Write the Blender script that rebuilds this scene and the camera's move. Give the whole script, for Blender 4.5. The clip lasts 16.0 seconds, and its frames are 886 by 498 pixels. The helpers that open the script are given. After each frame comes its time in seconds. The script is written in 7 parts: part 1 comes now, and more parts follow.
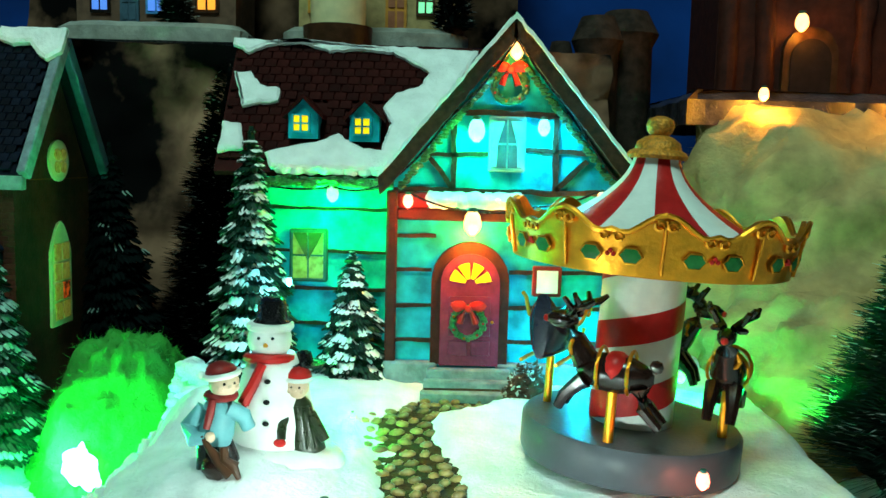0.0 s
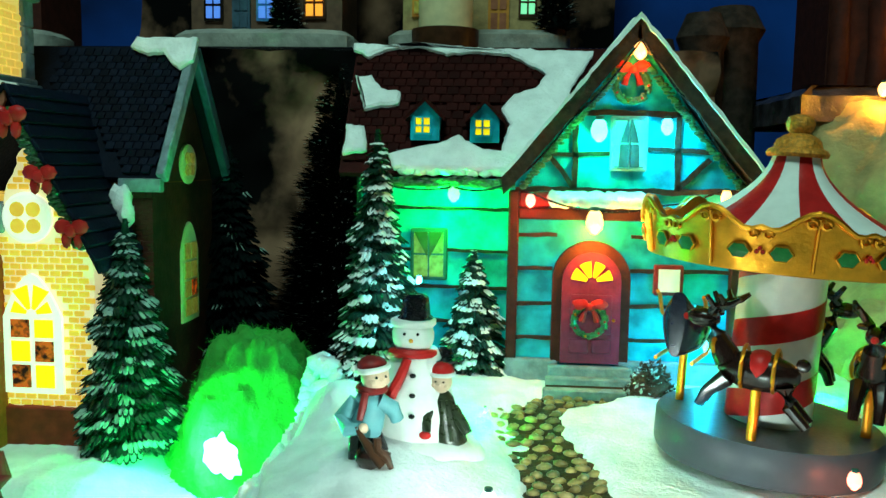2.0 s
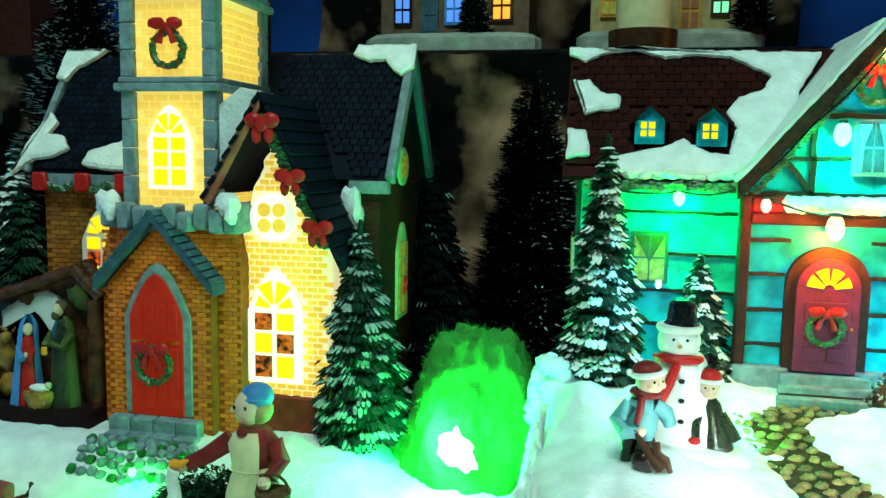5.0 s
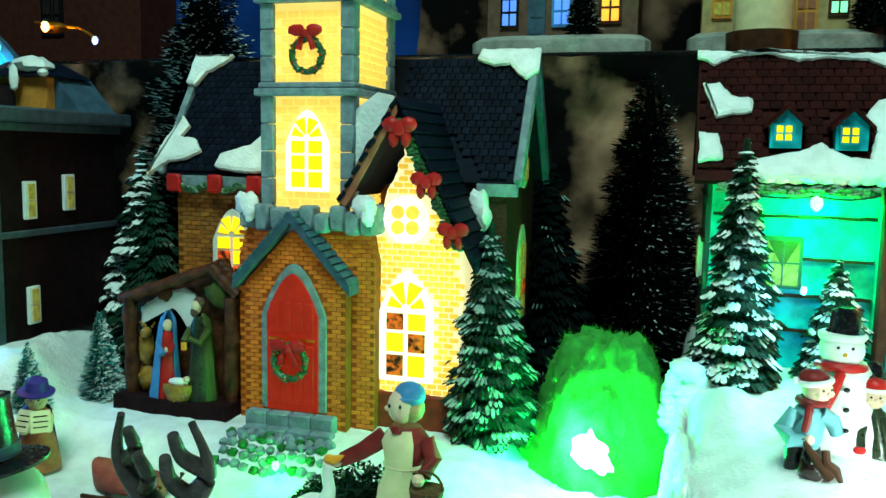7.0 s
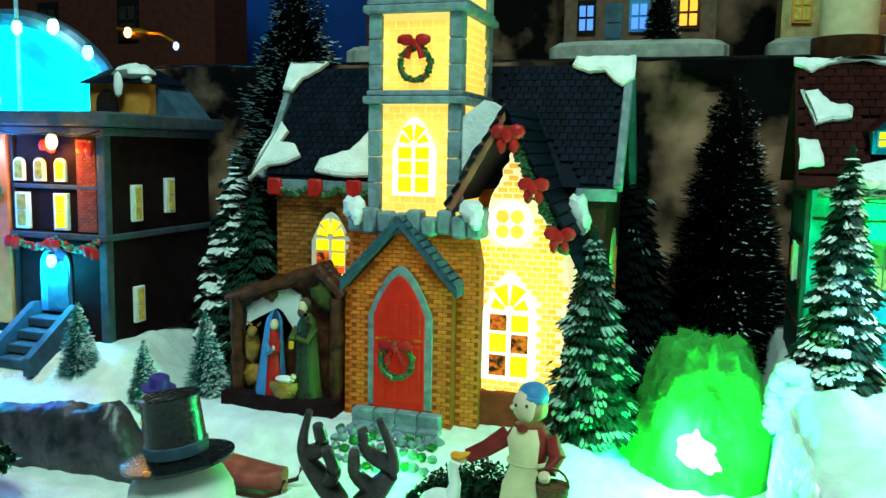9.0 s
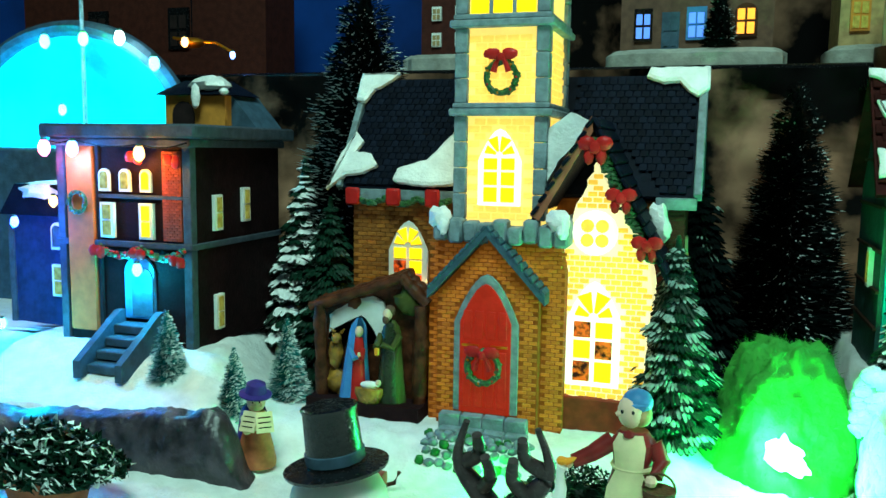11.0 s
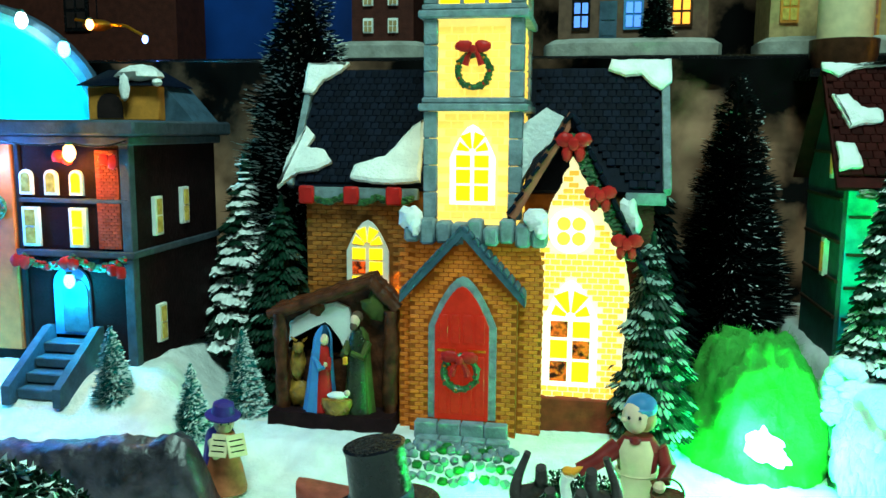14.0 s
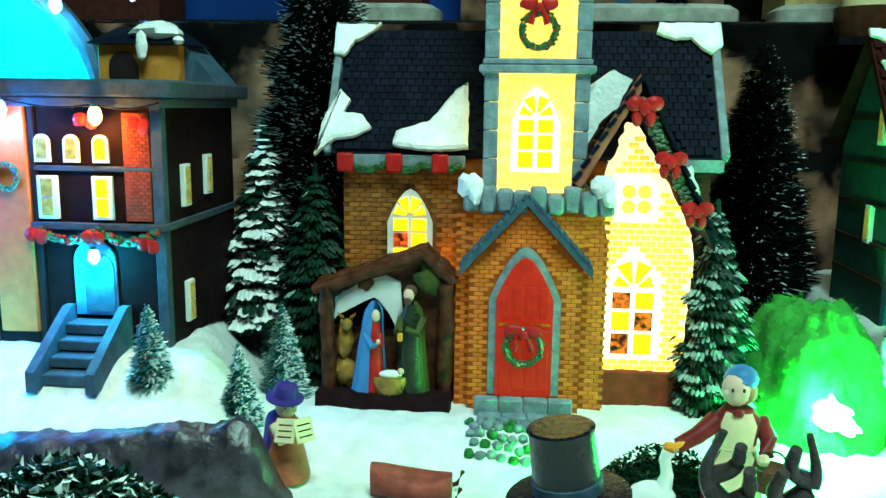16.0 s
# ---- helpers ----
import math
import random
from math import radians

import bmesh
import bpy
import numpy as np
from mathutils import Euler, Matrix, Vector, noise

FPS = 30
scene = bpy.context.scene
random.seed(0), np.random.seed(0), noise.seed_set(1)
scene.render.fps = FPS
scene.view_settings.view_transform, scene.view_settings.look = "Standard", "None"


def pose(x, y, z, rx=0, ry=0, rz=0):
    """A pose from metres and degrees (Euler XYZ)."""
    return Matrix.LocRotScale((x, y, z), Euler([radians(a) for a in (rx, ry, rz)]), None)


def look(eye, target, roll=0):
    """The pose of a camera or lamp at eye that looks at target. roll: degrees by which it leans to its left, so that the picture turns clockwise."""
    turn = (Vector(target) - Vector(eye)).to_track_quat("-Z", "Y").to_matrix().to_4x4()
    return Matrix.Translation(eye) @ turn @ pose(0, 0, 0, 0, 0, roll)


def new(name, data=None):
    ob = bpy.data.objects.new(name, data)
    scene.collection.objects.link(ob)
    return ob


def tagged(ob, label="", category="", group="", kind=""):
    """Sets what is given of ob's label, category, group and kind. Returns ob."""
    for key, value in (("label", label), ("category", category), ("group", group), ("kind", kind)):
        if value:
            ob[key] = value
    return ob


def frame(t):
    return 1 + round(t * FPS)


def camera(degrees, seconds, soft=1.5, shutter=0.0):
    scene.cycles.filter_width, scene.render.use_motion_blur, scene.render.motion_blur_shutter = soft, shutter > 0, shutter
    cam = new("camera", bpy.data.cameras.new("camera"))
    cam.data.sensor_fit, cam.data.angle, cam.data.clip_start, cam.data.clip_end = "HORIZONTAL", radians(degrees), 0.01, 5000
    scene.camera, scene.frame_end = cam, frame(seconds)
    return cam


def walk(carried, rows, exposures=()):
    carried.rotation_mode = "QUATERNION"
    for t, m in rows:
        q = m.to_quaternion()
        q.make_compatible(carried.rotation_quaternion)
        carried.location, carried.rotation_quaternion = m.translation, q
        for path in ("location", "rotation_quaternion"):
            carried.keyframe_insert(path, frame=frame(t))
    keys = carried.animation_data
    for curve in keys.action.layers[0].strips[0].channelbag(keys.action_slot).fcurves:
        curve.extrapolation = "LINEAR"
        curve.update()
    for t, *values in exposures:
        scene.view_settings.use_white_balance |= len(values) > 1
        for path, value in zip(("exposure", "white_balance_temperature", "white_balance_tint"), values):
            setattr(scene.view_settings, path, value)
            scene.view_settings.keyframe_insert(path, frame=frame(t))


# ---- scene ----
cam = camera(56.9, 16.0, soft=1.5)
METRES, EYE, TILT, LEAN, TURN = 0.42, 0.115, 0.0, 0.0, 0.0
ROWS = [
    (0.0, 0.0, 0.0, 0.0, 0.15, -5.94, -1.43),
    (0.5, -0.0066, 0.004, 0.0009, 0.7, -5.97, -1.25),
    (1.0, -0.0212, -0.0028, 0.0017, 2.01, -6.32, -0.94),
    (1.5, -0.048, -0.0146, 0.0, 3.56, -6.23, -0.87),
    (2.0, -0.071, -0.0229, 0.0002, 4.84, -6.09, -0.89),
    (2.5, -0.0966, -0.0358, 0.005, 6.54, -6.01, -1.11),
    (3.0, -0.1159, -0.0418, 0.0074, 7.81, -6.05, -1.17),
    (3.5, -0.1328, -0.0458, 0.0098, 8.77, -6.13, -1.07),
    (4.0, -0.1673, -0.0541, 0.009, 9.99, -6.33, -1.05),
    (6.5, -0.3079, -0.088, 0.0121, 15.13, -6.66, -0.9),
    (7.0, -0.332, -0.1037, 0.0146, 16.13, -6.7, -1.03),
    (7.5, -0.3552, -0.1215, 0.0194, 16.72, -6.64, -1.04),
    (8.0, -0.3812, -0.1406, 0.0215, 17.06, -6.68, -1.21),
    (8.5, -0.4061, -0.1543, 0.0251, 17.46, -6.79, -1.15),
    (9.0, -0.4324, -0.1683, 0.0242, 17.92, -6.88, -1.04),
    (9.5, -0.4637, -0.1856, 0.0252, 18.42, -6.89, -0.95),
    (10.0, -0.4871, -0.1973, 0.0287, 18.82, -6.92, -0.96),
    (12.5, -0.6133, -0.2693, 0.0619, 14.55, -7.41, -0.47),
    (13.0, -0.6302, -0.2495, 0.0667, 12.55, -7.93, -0.53),
    (13.5, -0.6497, -0.2308, 0.0577, 11.36, -7.94, -0.64),
    (14.0, -0.685, -0.2085, 0.0636, 9.92, -8.24, -0.39),
    (14.5, -0.7366, -0.2121, 0.0875, 8.38, -7.89, -0.26),
    (15.0, -0.7826, -0.199, 0.0814, 6.93, -8.07, -0.52),
    (15.5, -0.8262, -0.1798, 0.0619, 5.33, -8.9, -0.64),
    (16.0, -0.8805, -0.1756, 0.046, 4.85, -9.94, -0.71),
]
walk(cam, [(t, pose(0, 0, EYE, TILT, LEAN, TURN) @ pose(METRES * x, METRES * y, METRES * z, 90 + pitch, roll, yaw)) for t, x, y, z, yaw, pitch, roll in ROWS],
     exposures=[(0.0, -0.20), (2.5, -0.36), (4.0, -0.20), (6.5, 0.22), (10.0, 0.34), (12.5, 0.44), (14.5, 0.57), (16.0, 0.75)])

# ---- world and lights ----
world = bpy.data.worlds.new("room_world")
scene.world = world
world.use_nodes = True
world.node_tree.nodes["Background"].inputs[0].default_value = (0.2, 0.4, 0.6, 1)
world.node_tree.nodes["Background"].inputs[1].default_value = 0.0015


def area_lamp(name, eye, target, size, watts, colour):
    data = bpy.data.lights.new(name, "AREA")
    data.size, data.energy, data.color = size, watts, colour
    ob = new(name, data)
    ob.matrix_world = look(eye, target)
    return ob


def bulb_lamp(name, place, watts, colour, radius=0.003):
    data = bpy.data.lights.new(name, "POINT")
    data.energy, data.color, data.shadow_soft_size = watts, colour, radius
    ob = new(name, data)
    ob.location = place
    return ob


# the room's ceiling light, in front of the display and above it
area_lamp("room_ceiling_light", (-0.2, -0.25, 1.3), (-0.2, 0.40, 0.0), 0.5, 21.5, (0.565, 1.0, 0.86))

# ---- materials ----


def mat(name, col, rough=0.6, metal=0.0, var=0.3, scale=120.0, bump=0.25, bscale=500.0, col2=None, emit=0.0,
        ecol=None, rnd=0.0, coat=0.0, lo=0.35, hi=0.65, spec=0.15):
    m = bpy.data.materials.new(name)
    m.use_nodes = True
    nt = m.node_tree
    b = nt.nodes["Principled BSDF"]
    b.inputs["Roughness"].default_value = rough
    b.inputs["Metallic"].default_value = metal
    b.inputs["Coat Weight"].default_value = coat
    b.inputs["Specular IOR Level"].default_value = 0.5 if metal else spec
    tc = nt.nodes.new("ShaderNodeTexCoord")
    n1 = nt.nodes.new("ShaderNodeTexNoise")
    n1.inputs["Scale"].default_value, n1.inputs["Detail"].default_value = scale, 6
    nt.links.new(tc.outputs["Object"], n1.inputs["Vector"])
    ramp = nt.nodes.new("ShaderNodeMapRange")
    ramp.inputs[1].default_value, ramp.inputs[2].default_value = lo, hi
    nt.links.new(n1.outputs[0], ramp.inputs[0])
    mix = nt.nodes.new("ShaderNodeMix")
    mix.data_type = "RGBA"
    dark = col2 or tuple(c * (1 - var) for c in col)
    mix.inputs[6].default_value, mix.inputs[7].default_value = (*dark, 1), (*col, 1)
    nt.links.new(ramp.outputs[0], mix.inputs[0])
    out = mix.outputs[2]
    if rnd:
        info = nt.nodes.new("ShaderNodeObjectInfo")
        hsv = nt.nodes.new("ShaderNodeHueSaturation")
        mr = nt.nodes.new("ShaderNodeMapRange")
        mr.inputs[3].default_value, mr.inputs[4].default_value = 1 - rnd, 1 + rnd
        nt.links.new(info.outputs["Random"], mr.inputs[0])
        nt.links.new(mr.outputs[0], hsv.inputs["Value"])
        nt.links.new(out, hsv.inputs["Color"])
        out = hsv.outputs[0]
    nt.links.new(out, b.inputs["Base Color"])
    n2 = nt.nodes.new("ShaderNodeTexNoise")
    n2.inputs["Scale"].default_value, n2.inputs["Detail"].default_value = bscale, 8
    nt.links.new(tc.outputs["Object"], n2.inputs["Vector"])
    if bump:
        bp = nt.nodes.new("ShaderNodeBump")
        bp.inputs["Strength"].default_value, bp.inputs["Distance"].default_value = bump, 0.001
        nt.links.new(n2.outputs[0], bp.inputs["Height"])
        nt.links.new(bp.outputs[0], b.inputs["Normal"])
    rr = nt.nodes.new("ShaderNodeMapRange")
    rr.inputs[3].default_value, rr.inputs[4].default_value = max(0.03, rough - 0.12), min(1, rough + 0.12)
    nt.links.new(n2.outputs[0], rr.inputs[0])
    nt.links.new(rr.outputs[0], b.inputs["Roughness"])
    if emit:
        b.inputs["Emission Strength"].default_value = emit
        if ecol:
            b.inputs["Emission Color"].default_value = (*ecol, 1)
        else:
            nt.links.new(out, b.inputs["Emission Color"])
    return m


def glow(name, col, strength):
    return mat(name, col, 0.3, emit=strength, ecol=col, var=0.05, bump=0)


SNOW = mat("snow", (0.84, 0.88, 0.87), 0.36, var=0.16, scale=90, bump=1.0, bscale=420, spec=0.5)
# white cotton, with the amber lamps' gold light put into its base colour
GOLDCOTTON = mat("gold_lit_cotton", (0.55, 0.40, 0.17), 0.95, var=0.5, scale=40, bump=1.0, bscale=350)
TEAL = mat("turquoise_paint", (0.008, 0.47, 0.60), 0.42, var=0.6, scale=75, bump=0.35, bscale=400)
TIMBER = mat("dark_timber", (0.05, 0.022, 0.013), 0.6, var=0.6, scale=220, bump=0.7, bscale=500)
ROOFBROWN = mat("brown_shingle", (0.034, 0.005, 0.004), 0.6, var=0.4, bump=0.4, rnd=0.35, spec=0.05)
NAVY = mat("navy_slate", (0.0045, 0.0075, 0.017), 0.6, var=0.4, bump=0.5, rnd=0.4, spec=0.06)
STONE = mat("grey_stone", (0.22, 0.30, 0.33), 0.6, var=0.4, scale=150, bump=0.6, bscale=600)
TOWNSTONE = mat("slate_grey_trim", (0.055, 0.075, 0.10), 0.6, var=0.35, scale=150, bump=0.5)
NIGHTBLUE = mat("night_blue_wall", (0.012, 0.03, 0.10), 0.6, var=0.4, bump=0.4)
# porch brick and mortar: faint orange emission stands in for light on them
GLOWBRICK = mat("glowing_orange_brick", (0.62, 0.158, 0.015), 0.5, var=0.5, scale=60, bump=0.6, rnd=0.28, emit=0.075, ecol=(1.0, 0.30, 0.01), spec=0.3)
GLOWMORTAR = mat("glowing_brown_mortar", (0.30, 0.065, 0.009), 0.8, var=0.45, bump=0.5, emit=0.035, ecol=(1.0, 0.28, 0.01))
NAVEBRICK = mat("brown_nave_brick", (0.42, 0.15, 0.022), 0.6, var=0.5, scale=60, bump=0.6, rnd=0.25, spec=0.3)
NAVEMORTAR = mat("dark_nave_mortar", (0.22, 0.075, 0.014), 0.8, var=0.45, bump=0.5)
DARKBRICK = mat("dark_brick", (0.016, 0.006, 0.007), 0.7, var=0.4, bump=0.5, rnd=0.3, spec=0.06)
DARKMORTAR = mat("dark_mortar", (0.02, 0.011, 0.011), 0.8, var=0.4)
REDBRICK = mat("red_brick", (0.34, 0.05, 0.02), 0.6, var=0.4, rnd=0.25)
LITBRICK = mat("lit_yellow_brick", (0.62, 0.38, 0.05), 0.5, var=0.2, scale=180, emit=0.68, ecol=(1.0, 0.60, 0.06), rnd=0.22)
LITTOWERBRICK = mat("lit_tower_brick", (0.62, 0.45, 0.10), 0.5, var=0.2, scale=180, emit=0.72, ecol=(1.0, 0.68, 0.10), rnd=0.15)
LITTOWER = mat("lit_tower_mortar", (0.65, 0.5, 0.15), 0.5, var=0.2, emit=0.72, ecol=(1.0, 0.76, 0.17))
LITMORTAR = mat("lit_pale_mortar", (0.7, 0.65, 0.4), 0.5, var=0.15, emit=0.72, ecol=(1.0, 0.92, 0.46))
WINGLOW = glow("lit_window_yellow", (1.0, 0.66, 0.005), 0.95)
WINDIM = mat("lit_window_dim", (0.3, 0.3, 0.08), 0.3, var=0.6, scale=250, emit=0.10, ecol=(1.0, 0.85, 0.1))
WINRED = mat("window_red", (0.75, 0.10, 0.012), 0.3, col2=(0.02, 0.004, 0.003), scale=210, lo=0.42, hi=0.58, emit=0.45)
WHITE = mat("white_paint", (0.78, 0.80, 0.76), 0.45, var=0.12, bump=0.15)
WHITELIT = mat("white_lit_plastic", (0.8, 0.82, 0.74), 0.45, var=0.1, emit=0.7, ecol=(1.0, 1.0, 0.82))
RED = mat("red_paint", (0.55, 0.02, 0.018), 0.35, var=0.3, bump=0.2)
# red door paint with some emission added to brighten it
DOORREDGLOW = mat("glowing_red_door", (0.32, 0.012, 0.007), 0.4, var=0.45, bump=0.4, emit=0.17, ecol=(1.0, 0.05, 0.01))
DOORPLUM = mat("plum_door", (0.22, 0.022, 0.055), 0.45, var=0.35, bump=0.4)
GOLD = mat("gold_paint", (1.0, 0.36, 0.025), 0.34, metal=0.9, var=0.25, scale=150, bump=0.25)
GOLDGLITTER = mat("gold_glitter", (0.80, 0.31, 0.03), 0.5, metal=0.45, var=0.5, scale=700, bump=0.9, bscale=900)
GREYPLASTIC = mat("grey_plastic", (0.075, 0.08, 0.095), 0.35, var=0.12, bump=0.05)
HOLLY = mat("holly_green", (0.02, 0.17, 0.04), 0.4, var=0.4)
GARLAND = mat("garland_green", (0.022, 0.14, 0.035), 0.35, var=0.7, scale=500, spec=0.6)
PINE = mat("pine_green", (0.005, 0.034, 0.019), 0.45, var=0.5, scale=200, bump=0.3)
NEEDLE = mat("brush_green", (0.013, 0.05, 0.035), 0.7, var=0.5, bump=0)
NEEDLEDARK = mat("dark_brush", (0.003, 0.007, 0.007), 0.8, var=0.4, bump=0, spec=0.03)
NEEDLETEAL = mat("teal_brush", (0.015, 0.26, 0.25), 0.7, var=0.4, bump=0)
FROST = mat("frost_white", (0.80, 0.93, 0.91), 0.6, var=0.25, bump=0)
BARK = mat("bark", (0.045, 0.028, 0.022), 0.85, var=0.6, scale=110, bump=1.0, bscale=300)
ROCK = mat("dark_rock", (0.060, 0.050, 0.066), 0.34, spec=0.7, var=0.7, scale=90, bump=1.0, bscale=260, col2=(0.008, 0.008, 0.012))
KRAFT = mat("smoky_kraft_paper", (0.33, 0.175, 0.11), 0.85, scale=9, col2=(0.003, 0.003, 0.003), lo=0.46, hi=0.62, spec=0.03, bump=0.6, bscale=60)
BLUEWALL = mat("blue_wall", (0.004, 0.06, 0.34), 0.8, scale=4, var=0.75, bump=0.1)
BLACK = mat("black_paint", (0.006, 0.006, 0.007), 0.25, var=0.3, spec=0.4)
DARKCLOTH = mat("dark_room", (0.02, 0.02, 0.022), 0.9, var=0.3, scale=5)
BROWN = mat("brown_glaze", (0.075, 0.03, 0.015), 0.35, var=0.5, bump=0.3)
TERRA = mat("terracotta", (0.38, 0.13, 0.07), 0.7, var=0.3, bump=0.3)
PEACH = mat("peach_plaster", (0.72, 0.15, 0.04), 0.7, var=0.2, bump=0.3)
ORANGE = mat("orange_plaster", (0.60, 0.24, 0.04), 0.7, var=0.25, bump=0.3)
SLATEBLUE = mat("slate_blue", (0.05, 0.10, 0.15), 0.55, var=0.4, bump=0.4)
SKIN = mat("painted_face", (0.72, 0.50, 0.36), 0.4, var=0.1, bump=0.05)
CREAM = mat("cream_paint", (0.72, 0.62, 0.36), 0.45, var=0.15, bump=0.1)
BLUEPAINT = mat("blue_paint", (0.06, 0.24, 0.50), 0.4, var=0.25, bump=0.1)
AQUA = mat("aqua_paint", (0.16, 0.42, 0.46), 0.4, var=0.25, bump=0.1)
MAROON = mat("maroon_paint", (0.22, 0.022, 0.02), 0.4, var=0.35, bump=0.1)
OLIVE = mat("olive_paint", (0.07, 0.085, 0.02), 0.45, var=0.35, bump=0.1)
ORANGEPAINT = mat("orange_paint", (0.85, 0.32, 0.03), 0.4, var=0.1, bump=0)
# turquoise boards of the cottage side, darkened in colour for the shaded side
SIDESHADE = mat("shaded_side_boards", (0.02, 0.075, 0.07), 0.6, var=0.4, bump=0.4)
GREENPAINT = mat("green_side_paint", (0.03, 0.13, 0.10), 0.6, var=0.35, bump=0.3)
COBBLE = mat("cobble", (0.30, 0.21, 0.075), 0.32, var=0.6, scale=200, bump=0.5, rnd=0.45, spec=0.5)
PATHMUD = mat("path_mortar", (0.055, 0.032, 0.012), 0.6, var=0.6, scale=200, bump=0.7)
BEIGE = mat("beige_wall", (0.42, 0.29, 0.13), 0.7, var=0.35, bump=0.3)
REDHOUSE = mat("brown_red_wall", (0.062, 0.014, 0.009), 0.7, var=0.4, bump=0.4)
PLUMWALL = mat("plum_wall", (0.14, 0.075, 0.05), 0.6, var=0.35, bump=0.3)
REINDEER = mat("reindeer_brown", (0.02, 0.008, 0.006), 0.2, var=0.4, bump=0.1, spec=0.5)
TUSK = mat("antler_grey", (0.07, 0.055, 0.055), 0.25, var=0.5, bump=0.2)
WICKER = mat("wicker", (0.13, 0.05, 0.028), 0.7, var=0.5, scale=500, bump=0.8)
ICEBLUE = mat("ice_blue_shell", (0.02, 0.62, 0.80), 0.5, var=0.3, scale=40, bump=0.3)

# white snow greyed in colour for the weak light on the shelf
DIMSNOW = mat("dimmed_snow", (0.36, 0.37, 0.33), 0.6, var=0.4, scale=70, bump=1.0, bscale=300)
PALESNOW = mat("frosted_spray", (0.30, 0.46, 0.40), 0.5, var=0.35, scale=300, bump=0.6, spec=0.3)
OCHRE = mat("ochre_glaze", (0.42, 0.20, 0.03), 0.35, var=0.6, scale=180, bump=0.4, spec=0.4)
VIOLET = mat("violet_paint", (0.055, 0.035, 0.24), 0.4, var=0.35, bump=0.1)
SALMON = mat("salmon_paint", (0.55, 0.16, 0.07), 0.5, var=0.4, scale=160, bump=0.2)
DUSTYRED = mat("dusty_red_paint", (0.40, 0.085, 0.06), 0.55, var=0.45, scale=110, bump=0.4)
SLEIGHBLUE = mat("sleigh_blue", (0.006, 0.010, 0.035), 0.18, var=0.3, bump=0.05, spec=0.6)
GLAZE = mat("dark_green_glaze", (0.022, 0.035, 0.014), 0.3, var=0.6, scale=260, bump=0.4, spec=0.5)
STABLEWOOD = mat("stable_wood", (0.11, 0.032, 0.014), 0.4, var=0.75, scale=140, bump=0.9, bscale=350)
# white cotton coloured green: the green lamp's light is put into the base
GREENLITCOTTON = mat("green_lit_cotton", (0.05, 0.34, 0.05), 0.95, scale=30, var=0.2, bump=1.0, bscale=350)

# ---- mesh building ----


